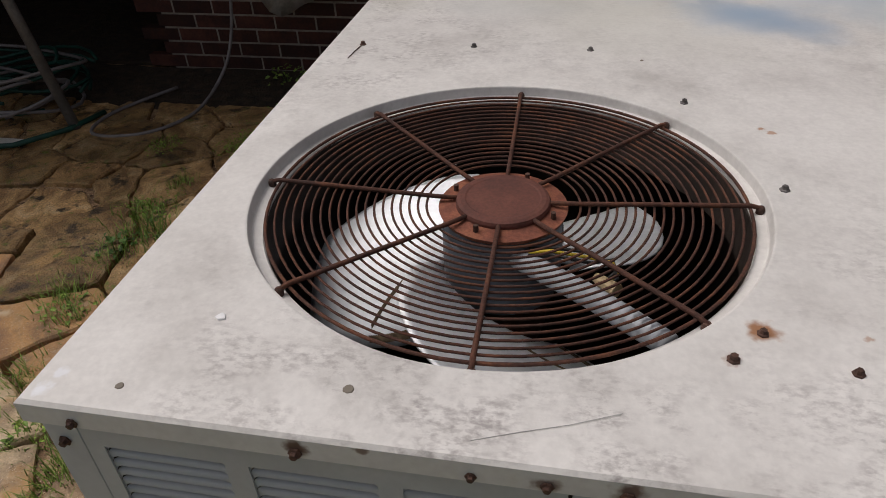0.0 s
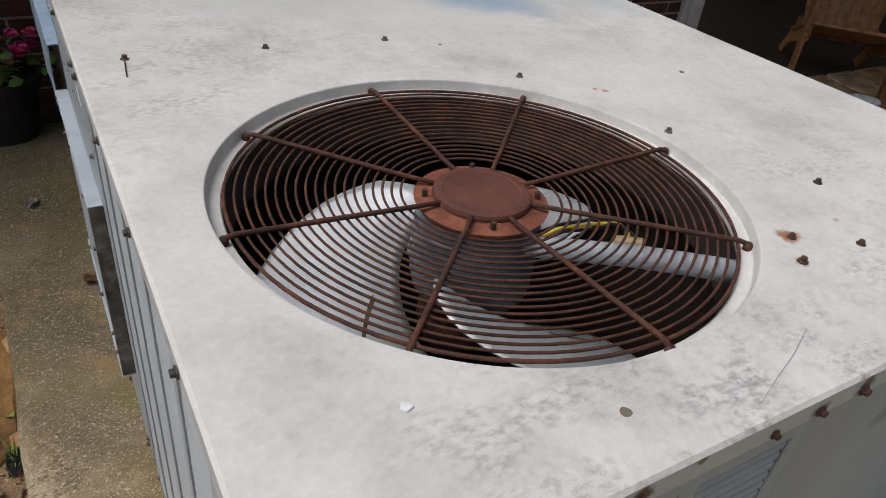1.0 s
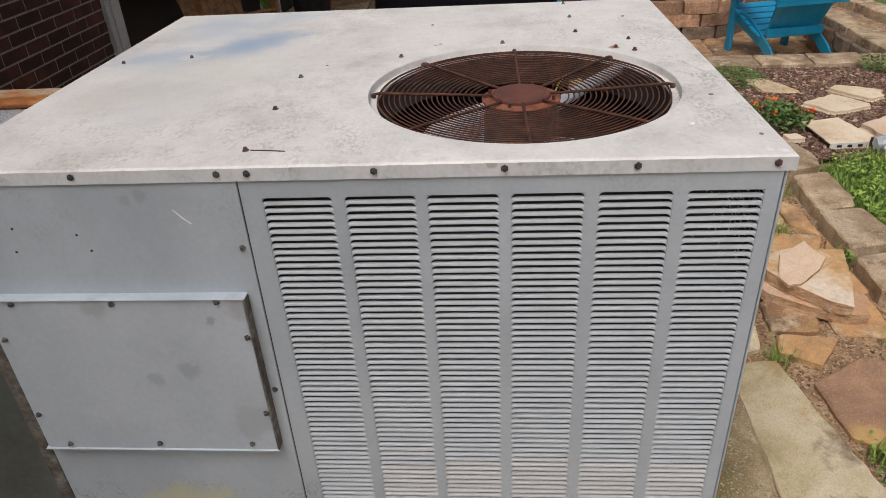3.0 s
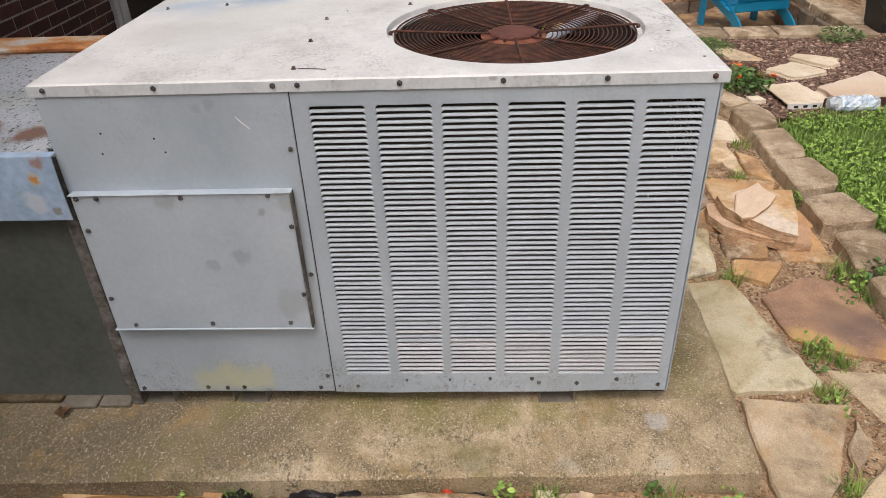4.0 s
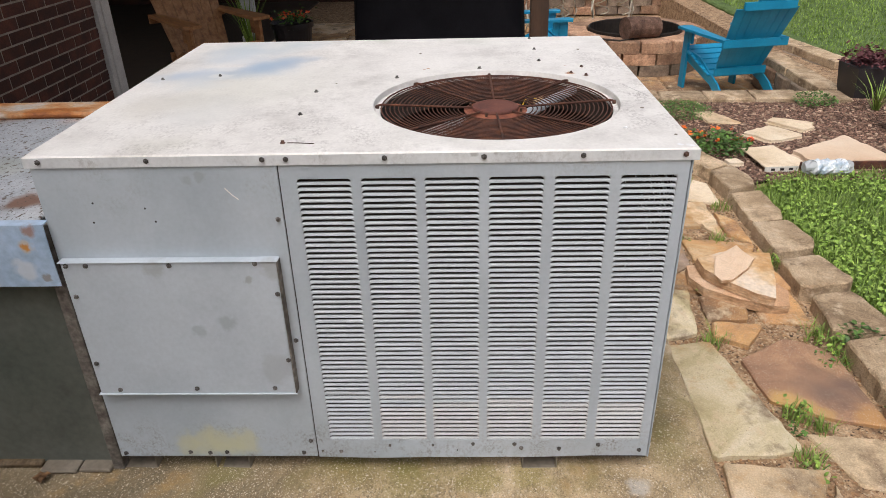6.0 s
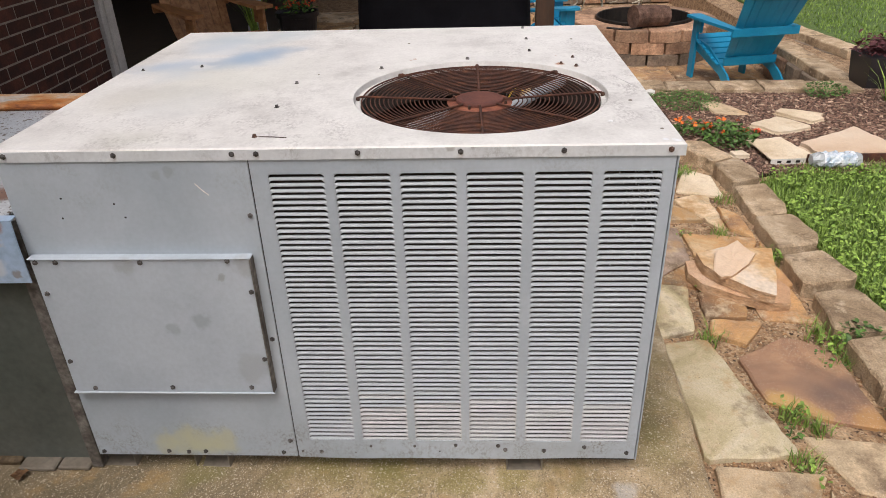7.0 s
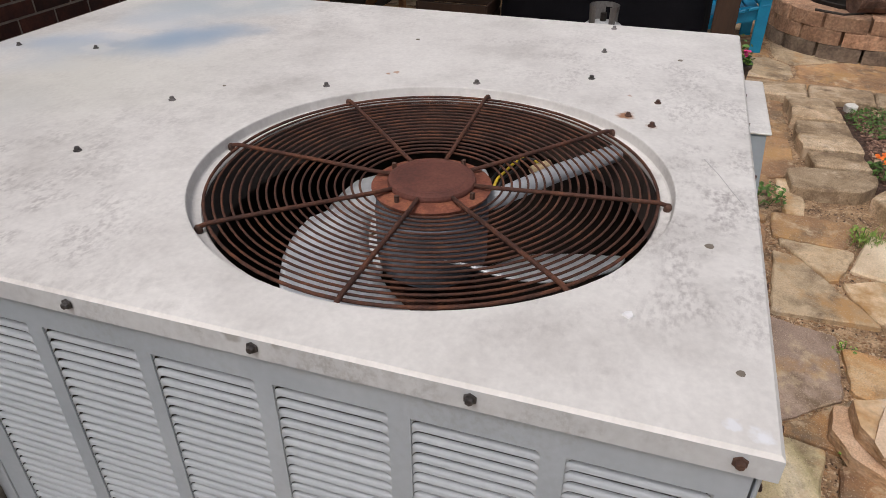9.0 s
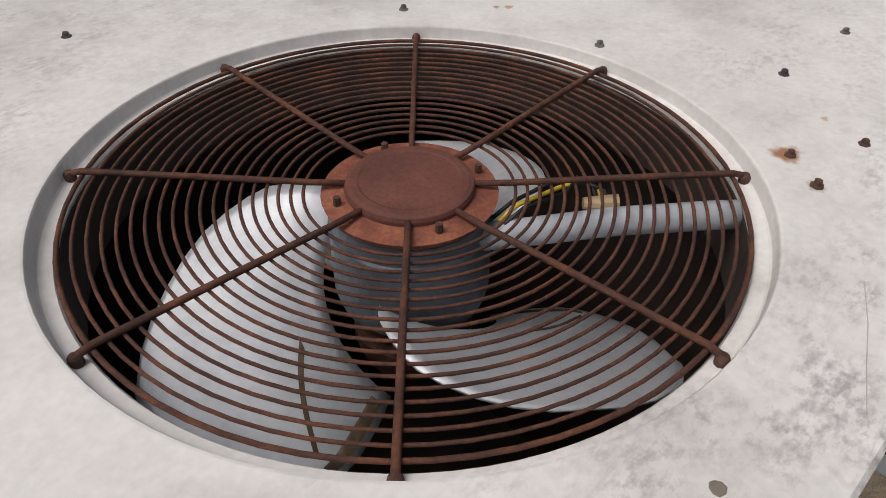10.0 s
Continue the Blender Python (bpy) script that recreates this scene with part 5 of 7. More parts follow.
def lay(poly, code, i):
    n = len(poly)
    x, y = sum(p[0] for p in poly) / n, sum(p[1] for p in poly) / n
    mat = STONE[code]
    if x < -0.15 and y > 1.0 and code != "d":
        mat = m_mosst
    q = [(a - x, b - y) for a, b in ragged(chipped(poly, i, 0.05 if i >= 500 else 0.10), 0.028, 0.006 if i >= 500 else (0.020 if y > 1.2 else 0.011), i * 1.7)]
    h = (0.022 if y > 1.0 and x < -0.36 else 0.012) * noise.noise((x * 3, y * 3, 9))
    bm = prism(nb(), q, -0.06, h + 0.002, 0.006, 0.005)
    piece("flagstone", finish(bm, "flagstone", False, mat), paving, (x, y, front_rise(x, y)), (0.02 * noise.noise((x, y, 1)), 0.02 * noise.noise((x, y, 2)), 0))


for i, (code, p) in enumerate(fixed_stones):
    lay(p, code, 500 + i)
for i, (x, y, code) in enumerate(path_seeds):
    p = cell(i, path_seeds, 0.006 + 0.006 * abs(noise.noise((x * 2, y * 2, 6))), 0.32, hulls)
    if x > -0.2 and y < -0.14 and x < 1.3:
        p = clip(p, 0, 1, -0.21)
    elif x <= -0.2:
        p = clip(p, 1, 0, -0.235)
    elif x >= 1.3:
        p = clip(p, -1, 0, -1.27)
    p = clip(p, 0, -1, 0.735 if x < 2.1 else 0.44)
    p = clip(p, 0, 1, 2.36)
    p = clip(p, 1, 0, 3.30)
    if len(p) < 3 or area(p) < 0.006:
        continue
    lay(p, "b" if x > 2.05 and y > -0.46 else code, i)

sunk = thing("patio", (5, 0, PATIO), "sunken patio of damp brown flagstones round the fire pit", "patio", kind="structure")
ps = fill([], 3.46, 7.6, -2.15, 2.6, 0.36, 900, 11, lambda x, y: True)
for i, (x, y, code) in enumerate(ps):
    p = cell(i, ps, 0.012, 0.4)
    p = clip(clip(p, -1, 0, -3.45), 0, -1, 2.02)
    if len(p) < 3:
        continue
    bm = prism(nb(), [(a - x, b - y) for a, b in ragged(chipped(p, i), 0.06, 0.022, i * 1.3)], -0.04, 0.012 + 0.006 * noise.noise((x, y, 3)), 0.012, 0.004)
    piece("flagstone", finish(bm, "flagstone", False, STONE["b" if code in "gm" else code]), sunk, (x, y, PATIO))

# ---- edging stones along the path ----
def edging(poly, top, i):
    n = len(poly)
    x, y = sum(p[0] for p in poly) / n, sum(p[1] for p in poly) / n
    bm = nb()
    prism(bm, ragged([(a - x, b - y) for a, b in chipped(poly, 70 + i, 0.10)], 0.03, 0.008, i * 2.1), -0.12, 0, 0.007, 0.006)
    ob = solo("edging_stone", bm, m_kerb, "rough buff concrete edging block set in the soil", "edging stone", "stones edging the path")
    ob.matrix_world = pose(x, y, top + 0.006 * math.sin(i * 2.3), 2 * math.sin(i), 2 * math.cos(i * 1.7), 0)


EDGES = [
    [(2.219, -0.660), (2.316, -0.716), (2.292, -0.799), (2.063, -0.879), (1.985, -0.765)], [(1.965, -0.762), (2.043, -0.882), (1.89, -0.934), (1.79, -0.908), (1.748, -0.774)],
    [(1.711, -0.769), (1.745, -0.917), (1.553, -0.934), (1.46, -0.906), (1.435, -0.765)], [(1.405, -0.759), (1.425, -0.906), (1.25, -0.941), (1.168, -0.899), (1.135, -0.745)],
    [(1.100, -0.748), (1.125, -0.902), (0.942, -0.937), (0.900, -0.904), (0.89, -0.739)], [(0.846, -0.754), (0.866, -0.894), (0.674, -0.936), (0.636, -0.917), (0.63, -0.732)],
    [(0.570, -0.731), (0.583, -0.878), (0.484, -0.897), (0.327, -0.858), (0.345, -0.725)], [(0.30, -0.715), (0.29, -0.86), (0.08, -0.83), (0.05, -0.69), (0.16, -0.685)],
    [(0.02, -0.68), (0.03, -0.83), (-0.19, -0.79), (-0.22, -0.65), (-0.1, -0.63)], [(-0.25, -0.64), (-0.24, -0.78), (-0.45, -0.73), (-0.47, -0.60)],
    [(2.40, -0.392), (2.44, -0.45), (2.42, -0.71), (2.345, -0.70), (2.25, -0.63), (2.245, -0.40)], [(2.455, -0.50), (2.60, -0.48), (2.60, -0.69), (2.45, -0.70)],
    [(2.62, -0.47), (2.775, -0.46), (2.775, -0.69), (2.62, -0.70)], [(2.79, -0.46), (2.945, -0.47), (2.95, -0.68), (2.80, -0.69)], [(2.965, -0.46), (3.12, -0.46), (3.11, -0.67), (2.97, -0.68)],
    [(3.135, -0.46), (3.27, -0.45), (3.27, -0.66), (3.13, -0.67)],
]
for i, p in enumerate(EDGES):
    edging(p, 0.045, i)

# kerb between garden bed and patio
for i in range(-3, 6):
    l = 0.30
    bm = nb()
    prism(bm, ragged([(-0.10, -l / 2 + 0.004), (0.10, -l / 2 + 0.004), (0.10, l / 2 - 0.004), (-0.10, l / 2 - 0.004)], 0.06, 0.006, i * 3.3), -0.34, 0, 0.010, 0.005)
    ob = solo("kerb_block", bm, m_kerb, "long buff concrete kerb block beside the mulch", "kerb block", "kerb between bed and patio")
    ob.matrix_world = pose(3.42 - 0.018 * i, -0.42 - 0.30 * i, (0.03 if i >= 0 else 0.05) + 0.004 * math.sin(i * 2), 0, 0, -4 + 1.5 * math.sin(i * 3))

# ---- loose stones ----
def slab(name, poly, h, mat, label, cat, where, group="", seed=0.0, bev=0.008):
    bm = nb()
    prism(bm, ragged(poly, 0.035, 0.010, seed), 0, h, bev, 0.006)
    ob = solo(name, bm, mat, label, cat, group)
    ob.matrix_world = where
    return ob


def split_rock(name, poly, z0, z1, levels, mat, label, seed, tilt=(0, 0)):
    n = len(poly)
    x, y = sum(p[0] for p in poly) / n, sum(p[1] for p in poly) / n
    bm = strata(nb(), [(a - x, b - y) for a, b in poly], 0, z1 - z0, levels, seed, 0.005)
    ob = solo(name, bm, mat, label, "rock", "stacked rocks")
    ob.data.materials.append(m_side)
    for f in ob.data.polygons:
        if abs(f.normal.z) < 0.75:
            f.material_index = 1
    ob.matrix_world = pose(x, y, z0, tilt[0], tilt[1], 0)


split_rock("broken_slab", [(1.05, -0.385), (0.97, -0.372), (0.90, -0.405), (0.83, -0.505), (0.79, -0.60), (0.79, -0.655), (0.88, -0.69), (1.0, -0.64), (1.06, -0.5)], 0.0, 0.036, 1, STONE["p"], "thick broken orange sandstone slab on the path", 1.0, (1, -1))
split_rock("broken_slab", [(1.035, -0.415), (0.95, -0.418), (0.88, -0.47), (0.805, -0.545), (0.778, -0.60), (0.86, -0.632), (0.98, -0.665), (1.075, -0.69), (1.085, -0.56)], 0.038, 0.078, 1, m_slabtop, "cream and ochre sandstone slab lying on another slab", 2.0, (1.5, -2.5))
split_rock("rock_flake", [(1.02, -0.475), (0.905, -0.435), (0.868, -0.45), (0.872, -0.488), (0.94, -0.565), (0.99, -0.595), (1.085, -0.57)], 0.082, 0.096, 1, STONE["k"], "pinkish flake of stone on top of the slabs", 3.0, (-2, -5))
FLAGS = (([(2.816, -1.339), (2.874, -1.41), (2.789, -1.618), (2.687, -1.588), (2.63, -1.502)], 0.03, "w", "narrow cream flagstone lying in the mulch"), ([(2.601, -1.131), (2.73, -1.342), (2.56, -1.483), (2.462, -1.263)], 0.03, "w", "cream flagstone lying in the mulch"),
         ([(3.031, -0.995), (3.068, -1.093), (2.803, -1.245), (2.822, -1.03)], 0.02, "t", "dull tan flagstone half sunk in mulch"), ([(2.251, -1.262), (2.50, -1.661), (2.193, -1.748), (2.112, -1.679), (2.102, -1.301)], 0.045, "k", "broad buff pink flagstone lying in the mulch"),
         ([(2.13, -0.92), (2.18, -0.90), (2.20, -0.97), (2.14, -0.99)], 0.03, "w", "small pale stone beside the flowers"))
for k, (p, h, code, lab) in enumerate(FLAGS):
    n = len(p)
    cx, cy = sum(q[0] for q in p) / n, sum(q[1] for q in p) / n
    bm = strata(nb(), [(a - cx, b - cy) for a, b in chipped(p, 40 + k)], 0, h, 2, k * 5.0, 0.014)
    ob = solo("garden_flagstone", bm, STONE[code], lab, "flagstone", "flagstones in the bed")
    ob.matrix_world = pose(cx, cy, -0.006, 1, -1.5, 0)
bm = nb()
rock(bm, 0.04, 0.035, 0.035, 3.0, 0.4, 2)
solo("white_stone", bm, m_board, "small white stone beside the ground cover", "stone", loc=(3.255, -0.745, 0.012))
sheet = thing("white_sheet", (2.18, -1.15, 0.0), "cream white plastic sheet with a punched folded edge", "sheet")
bm = nb()
prism(bm, ragged([(2.322, -1.034), (2.36, -1.215), (2.124, -1.275), (2.062, -1.225), (2.052, -1.06)], 0.03, 0.006, 8.0), 0.026, 0.032, 0.002, 0.003)
part("sheet_top", bm, STONE["w"], sheet)
bm = nb()
prism(bm, [(2.050, -1.060), (2.056, -1.060), (2.066, -1.228), (2.060, -1.228)], -0.004, 0.030, 0.001)
part("folded_edge", bm, m_board, sheet)
for k in range(3):
    bm = nb()
    y = -1.10 - 0.045 * k
    x = 2.0505 - (y + 1.06) * 0.06
    box(bm, x - 0.002, x + 0.001, y - 0.010, y + 0.010, 0.010, 0.022, 0.0005)
    part("hole", bm, m_wire, sheet)

# crumpled bottle
bottle = thing("plastic_bottle", (2.02, -1.33, 0.0), "crumpled clear plastic bottle with a silvery label on the grass", "bottle")
bm = nb()
pts = []
for i in range(15):
    u = i / 14
    r = 0.040 * (1 if u < 0.86 else max(0.62, 1 - (u - 0.86) * 2.6))
    if u < 0.03:
        r *= 0.85
    ring = []
    for k in range(16):
        a = 2 * math.pi * k / 16
        rr = r * (1 + 0.34 * noise.noise((u * 9, math.cos(a) * 2.2, math.sin(a) * 2.2)))
        ring.append(bm.verts.new((2.02 + rr * math.cos(a), -1.455 + 0.225 * u, 0.038 + rr * math.sin(a) * 0.9)))
    pts.append(ring)
for a, b in zip(pts, pts[1:]):
    for k in range(16):
        bm.faces.new((a[k], a[(k + 1) % 16], b[(k + 1) % 16], b[k]))
bm.faces.new(pts[0]); bm.faces.new(pts[-1])
part("bottle_body", bm, m_bottle, bottle)
bm = nb()
pts = []
for i in range(10):
    u = 0.12 + 0.66 * i / 9
    pts.append([bm.verts.new((2.02 + rr * math.cos(a), -1.455 + 0.225 * u, 0.038 + rr * math.sin(a) * 0.9)) for a, rr in [(2 * math.pi * k / 16, 0.0412 * (1 + 0.34 * noise.noise((u * 9, math.cos(2 * math.pi * k / 16) * 2.2, math.sin(2 * math.pi * k / 16) * 2.2)))) for k in range(16)]])
for a, b in zip(pts, pts[1:]):
    for k in range(16):
        bm.faces.new((a[k], a[(k + 1) % 16], b[(k + 1) % 16], b[k]))
part("bottle_label", bm, m_label, bottle, "wrinkled silvery label")
bm = nb()
box(bm, 2.072, 2.084, -2.6, -1.24, -0.03, 0.045, 0.002)
solo("edging_strip", bm, m_rust, "rusty brown metal edging strip between lawn and bed", "edging strip")

# ---- pet bowl ----
bowl = thing("pet_bowl", (-0.345, 1.14, 0.0), "glossy blue plastic double pet bowl on the flagstones", "pet bowl")
def bowl_height(x, y):
    """Height of the moulded bowl over a plan point, or None outside it."""
    d = [math.hypot(x + 0.345, y - c) for c in (1.047, 1.215)]
    h = max(0.0, 0.06 - abs(d[0] - d[1])) / 0.06
    r = min(d)
    sdf = r - h * h * 0.018 - 0.094
    if sdf > 0.024:
        return None
    u = max(0.0, sdf) / 0.024
    z = 0.060 * (1 - u ** 1.6) + 0.001
    z += 0.0035 * math.exp(-((r - 0.0895) / 0.0035) ** 2)
    w = min(1.0, max(0.0, (0.0865 - r) / 0.019))
    return z - 0.043 * w * w * (3 - 2 * w)


bm = nb()
STEP = 0.0026
g = {}
for i in range(94):
    for j in range(164):
        x, y = -0.467 + STEP * i, 0.925 + STEP * j
        z = bowl_height(x, y)
        if z is not None:
            g[i, j] = bm.verts.new((x, y, z))
for (i, j), v in g.items():
    q = [(i, j), (i + 1, j), (i + 1, j + 1), (i, j + 1)]
    if all(k in g for k in q):
        bm.faces.new([g[k] for k in q])
part("bowl_body", bm, m_bowl, bowl, smooth=True)
bowl.location, bowl.scale = (-0.372, 1.118, 0.042), (0.968, 0.968, 0.968)

# ---- fire pit ----
PC, PR = (5.64, -1.2), 0.62
pit = thing("fire_pit", (PC[0], PC[1], PATIO), "round fire pit of tan concrete blocks with a black steel ring", "fire pit")


def wall_block(l, d, h, seed):
    bm = nb()
    prism(bm, ragged([(-l / 2, -d / 2), (-l / 4, -d / 2 - 0.018), (l / 4, -d / 2 - 0.018), (l / 2, -d / 2), (l / 2 * 0.8, d / 2), (-l / 2 * 0.8, d / 2)], 0.07, 0.006, seed), 0, h, 0.010, 0.004)
    return finish(bm, "block", False, m_block)


bms = [wall_block(0.275, 0.20, 0.098, 1.0), wall_block(0.27, 0.20, 0.098, 7.0)]
dms = []
for b_ in bms:
    c_ = b_.copy()
    c_.materials.clear()
    c_.materials.append(m_blockd)
    dms.append(c_)
# The lowest course takes the darker block.
for c in range(3):
    for k in range(14):
        a = 2 * math.pi * (k + 0.5 * (c % 2)) / 14 + 0.1
        piece("block", (dms if c == 0 else bms)[k % 2], pit, (PC[0] + (PR - 0.08) * math.cos(a), PC[1] + (PR - 0.08) * math.sin(a), PATIO + 0.012 + 0.1 * c), (0, 0, a + math.pi / 2))
bm = nb()
lathe(bm, [(0.432, -0.05), (0.432, 0.058), (0.425, 0.064), (0.418, 0.058), (0.412, -0.2), (0, -0.2)], *PC, 40)
part("fire_ring", bm, m_steel, pit, "black sooty steel ring", smooth=False)
bm = nb()
tube(bm, [(PC[0] - 0.50, PC[1] + 0.20, 0.135), (PC[0] - 0.46, PC[1] + 0.09, 0.135), (PC[0] - 0.44, PC[1] - 0.05, 0.13), (PC[0] - 0.42, PC[1] - 0.10, 0.128)], 0.098, 14, taper=0.085)
solo("log", bm, m_log, "short charred log on the rim of the fire pit", "log")
bm = nb()
tube(bm, [(PC[0] - 0.52, PC[1] + 0.12, 0.05), (PC[0] - 0.58, PC[1] + 0.25, 0.045), (PC[0] - 0.50, PC[1] + 0.42, 0.05)], 0.009, 6)
solo("poker", bm, m_steel, "black iron poker lying on the rim", "poker")


# ---- garden chairs ----
def lounge(name, mat, label, where, scale, group=""):
    """Slatted low garden chair: front towards +x, width along y."""
    ch = thing(name, (0, 0, 0), label, "garden chair", group)
    for s in (-1, 1):
        y = 0.27 * s
        bm = nb()
        box(bm, 0.30, 0.39, y - 0.013, y + 0.013, 0, 0.545, 0.004)
        part("front_leg", bm, mat, ch)
        bm = nb()
        bot = [(0.36, 0.27), (0.36, 0.37), (0.1, 0.34), (-0.25, 0.17), (-0.47, 0.0), (-0.34, 0.0), (-0.12, 0.14)]
        lo = [bm.verts.new((x, y - 0.030 * s, z)) for x, z in bot]
        hi = [bm.verts.new((x, y - 0.013 * s, z)) for x, z in bot]
        bm.faces.new(lo); bm.faces.new(hi[::-1])
        for i in range(7):
            bm.faces.new((lo[i], lo[(i + 1) % 7], hi[(i + 1) % 7], hi[i]))
        part("rear_leg", bm, mat, ch)
        bm = nb()
        prism(bm, [(0.42, y - 0.07), (0.44, y), (0.42, y + 0.07), (0.1, y + 0.06), (-0.34, y + 0.035), (-0.34, y - 0.035), (0.1, y - 0.06)], 0.546, 0.570, 0.004)
        part("armrest", bm, mat, ch)
        bm = nb()
        box(bm, 0.24, 0.30, y - 0.013, y + 0.013, 0.43, 0.545, 0.003)
        part("bracket", bm, mat, ch)
    for k in range(6):
        bm = nb()
        x = 0.35 - 0.085 * k
        z = 0.372 - 0.028 * k
        box(bm, -0.038, 0.038, -0.285, 0.285, -0.011, 0.011, 0.004)
        bmesh.ops.rotate(bm, verts=bm.verts, matrix=Matrix.Rotation(radians(-18), 3, "Y"))
        bmesh.ops.translate(bm, verts=bm.verts, vec=(x, 0, z))
        part("seat_slat", bm, mat, ch)
    for k in range(7):
        bm = nb()
        y = -0.228 + 0.076 * k
        h = 0.80 - 0.012 * (k - 3) ** 2
        vs = []
        for u in (0, 1):
            for dx in (0, 0.018):
                vs.append([bm.verts.new((-0.10 + dx - 0.37 * u * h / 0.8, y * (0.80 + 0.28 * u) + w * (0.80 + 0.28 * u), 0.20 + h * 0.92 * u)) for w in (-0.0368, 0.0368)])
        a, b, c, d = vs
        for f in ((a[0], a[1], c[1], c[0]), (b[0], d[0], d[1], b[1]), (a[0], c[0], d[0], b[0]), (a[1], b[1], d[1], c[1]), (c[0], c[1], d[1], d[0]), (a[0], b[0], b[1], a[1])):
            bm.faces.new(f)
        part("back_slat", bm, mat, ch)
    for x, z, hw in ((-0.145, 0.26, 0.25), (-0.30, 0.535, 0.31), (-0.42, 0.86, 0.24)):
        bm = nb()
        box(bm, x - 0.035, x - 0.012, -hw, hw, z - 0.035, z + 0.035, 0.003)
        part("back_rail", bm, mat, ch)
    ch.matrix_world = where @ Matrix.Scale(scale, 4)
    return ch


lounge("garden_chair", m_blue, "turquoise painted slatted garden chair beside the fire pit", pose(4.40, -1.69, PATIO + 0.012, 0, 0, 12), 0.86, "turquoise chairs")
lounge("garden_chair", m_blue, "turquoise painted slatted garden chair behind the covered grill", pose(5.26, -0.12, PATIO + 0.012, 0, 0, -84), 0.88, "turquoise chairs")
lounge("wooden_chair", m_chairwood, "orange-brown wooden slatted chair on the porch", pose(4.86, 2.62, PATIO + 0.012, 0, 0, 222), 1.1)

# ---- low walls, planter ----
def block_wall(name, label, p, q, courses, z0, group, cap=True):
    w = thing(name, (p[0], p[1], z0), label, "retaining wall", kind="structure")
    L = math.hypot(q[0] - p[0], q[1] - p[1])
    a = math.atan2(q[1] - p[1], q[0] - p[0])
    for c in range(courses):
        n = int(L / 0.285)
        for k in range(n):
            s = (k + 0.5 + 0.5 * (c % 2)) * 0.285
            piece("block", (bms if (k + c) % 3 == 0 else dms)[k % 2], w, (p[0] + s * math.cos(a), p[1] + s * math.sin(a), z0 + 0.1 * c), (0, 0, a + math.pi))
    if cap:
        for k in range(max(1, int(L / 0.56))):
            bm = nb()
            prism(bm, ragged([(-0.277, -0.075), (0.277, -0.075), (0.277, 0.09), (-0.277, 0.09)], 0.05, 0.010, k * 4.0), 0, 0.06, 0.01, 0.004)
            s = (k + 0.5) * 0.56
            piece("cap_stone", finish(bm, "cap_stone", False, m_kerb), w, (p[0] + s * math.cos(a), p[1] + s * math.sin(a), z0 + 0.1 * courses), (0, 0, a))
    return w


block_wall("low_wall", "low wall of weathered tan blocks with buff cap stones", (3.56, -2.09), (4.70, -2.11), 2, PATIO + 0.02, "")
block_wall("low_wall", "second low wall of tan blocks beside the lawn", (4.15, -2.46), (5.6, -2.26), 2, PATIO + 0.06, "")
block_wall("garden_wall", "tan block wall behind the patio", (8.3, -3.0), (8.3, 1.2), 5, PATIO + 0.02, "")

planter = thing("planter", (3.46, -2.245, 0.0), "dark square planter filled with maroon foliage", "planter")
bm = nb()
a = [bm.verts.new((3.46 + s * 0.115, -2.245 + t * 0.115, -0.01)) for s, t in ((-1, -1), (1, -1), (1, 1), (-1, 1))]
b = [bm.verts.new((3.46 + s * 0.135, -2.245 + t * 0.135, 0.19)) for s, t in ((-1, -1), (1, -1), (1, 1), (-1, 1))]
c = [bm.verts.new((3.46 + s * 0.115, -2.245 + t * 0.115, 0.19)) for s, t in ((-1, -1), (1, -1), (1, 1), (-1, 1))]
d = [bm.verts.new((3.46 + s * 0.11, -2.245 + t * 0.11, 0.16)) for s, t in ((-1, -1), (1, -1), (1, 1), (-1, 1))]
bm.faces.new(a); bm.faces.new(d)
for r1, r2 in ((a, b), (b, c), (c, d)):
    for k in range(4):
        bm.faces.new((r1[k], r1[(k + 1) % 4], r2[(k + 1) % 4], r2[k]))
part("pot", bm, m_pot, planter)
rg = np.random.default_rng(3)
under("foliage", leaves("foliage", [(3.46 + rg.normal(0, 0.075), -2.245 + rg.normal(0, 0.075), 0.20 + abs(rg.normal(0, 0.04))) for _ in range(420)], 0.03, m_maroon, 3), planter, "dense maroon foliage")


# ---- plants ----
def clump(name, x, y, z, r, h, n, size, mat, label, cat, seed, flowers=None, nf=0, fs=0.03):
    rg = np.random.default_rng(seed)
    t = thing(name, (x, y, z), label, cat)
    pts = []
    for _ in range(n):
        a, q = rg.uniform(0, 6.28), r * math.sqrt(rg.uniform(0, 1))
        pts.append((x + q * math.cos(a), y + q * math.sin(a), z + h * rg.uniform(0.15, 1) * (1 - 0.5 * (q / r) ** 2)))
    under("foliage", leaves("foliage", pts, size, mat, seed), t)
    for k in range(min(5, max(3, n // 16))):
        px, py, pz = pts[k]
        bm = nb()
        tube(bm, [(x + (px - x) * 0.3, y + (py - y) * 0.3, z - 0.01), (x + (px - x) * 0.7, y + (py - y) * 0.7, z + (pz - z) * 0.6), (px, py, pz)], 0.0016, 4)
        part("stem", bm, m_leafd, t)
    if flowers:
        fp = []
        for _ in range(nf):
            a, q = rg.uniform(0, 6.28), r * math.sqrt(rg.uniform(0, 1))
            fp.append((x + q * math.cos(a), y + q * math.sin(a), z + h * (1.05 - 0.4 * (q / r) ** 2)))
        for k, f in enumerate(fp):
            under("flower", petals("flower", [f], fs, flowers, seed + 1 + k), t)
    return t


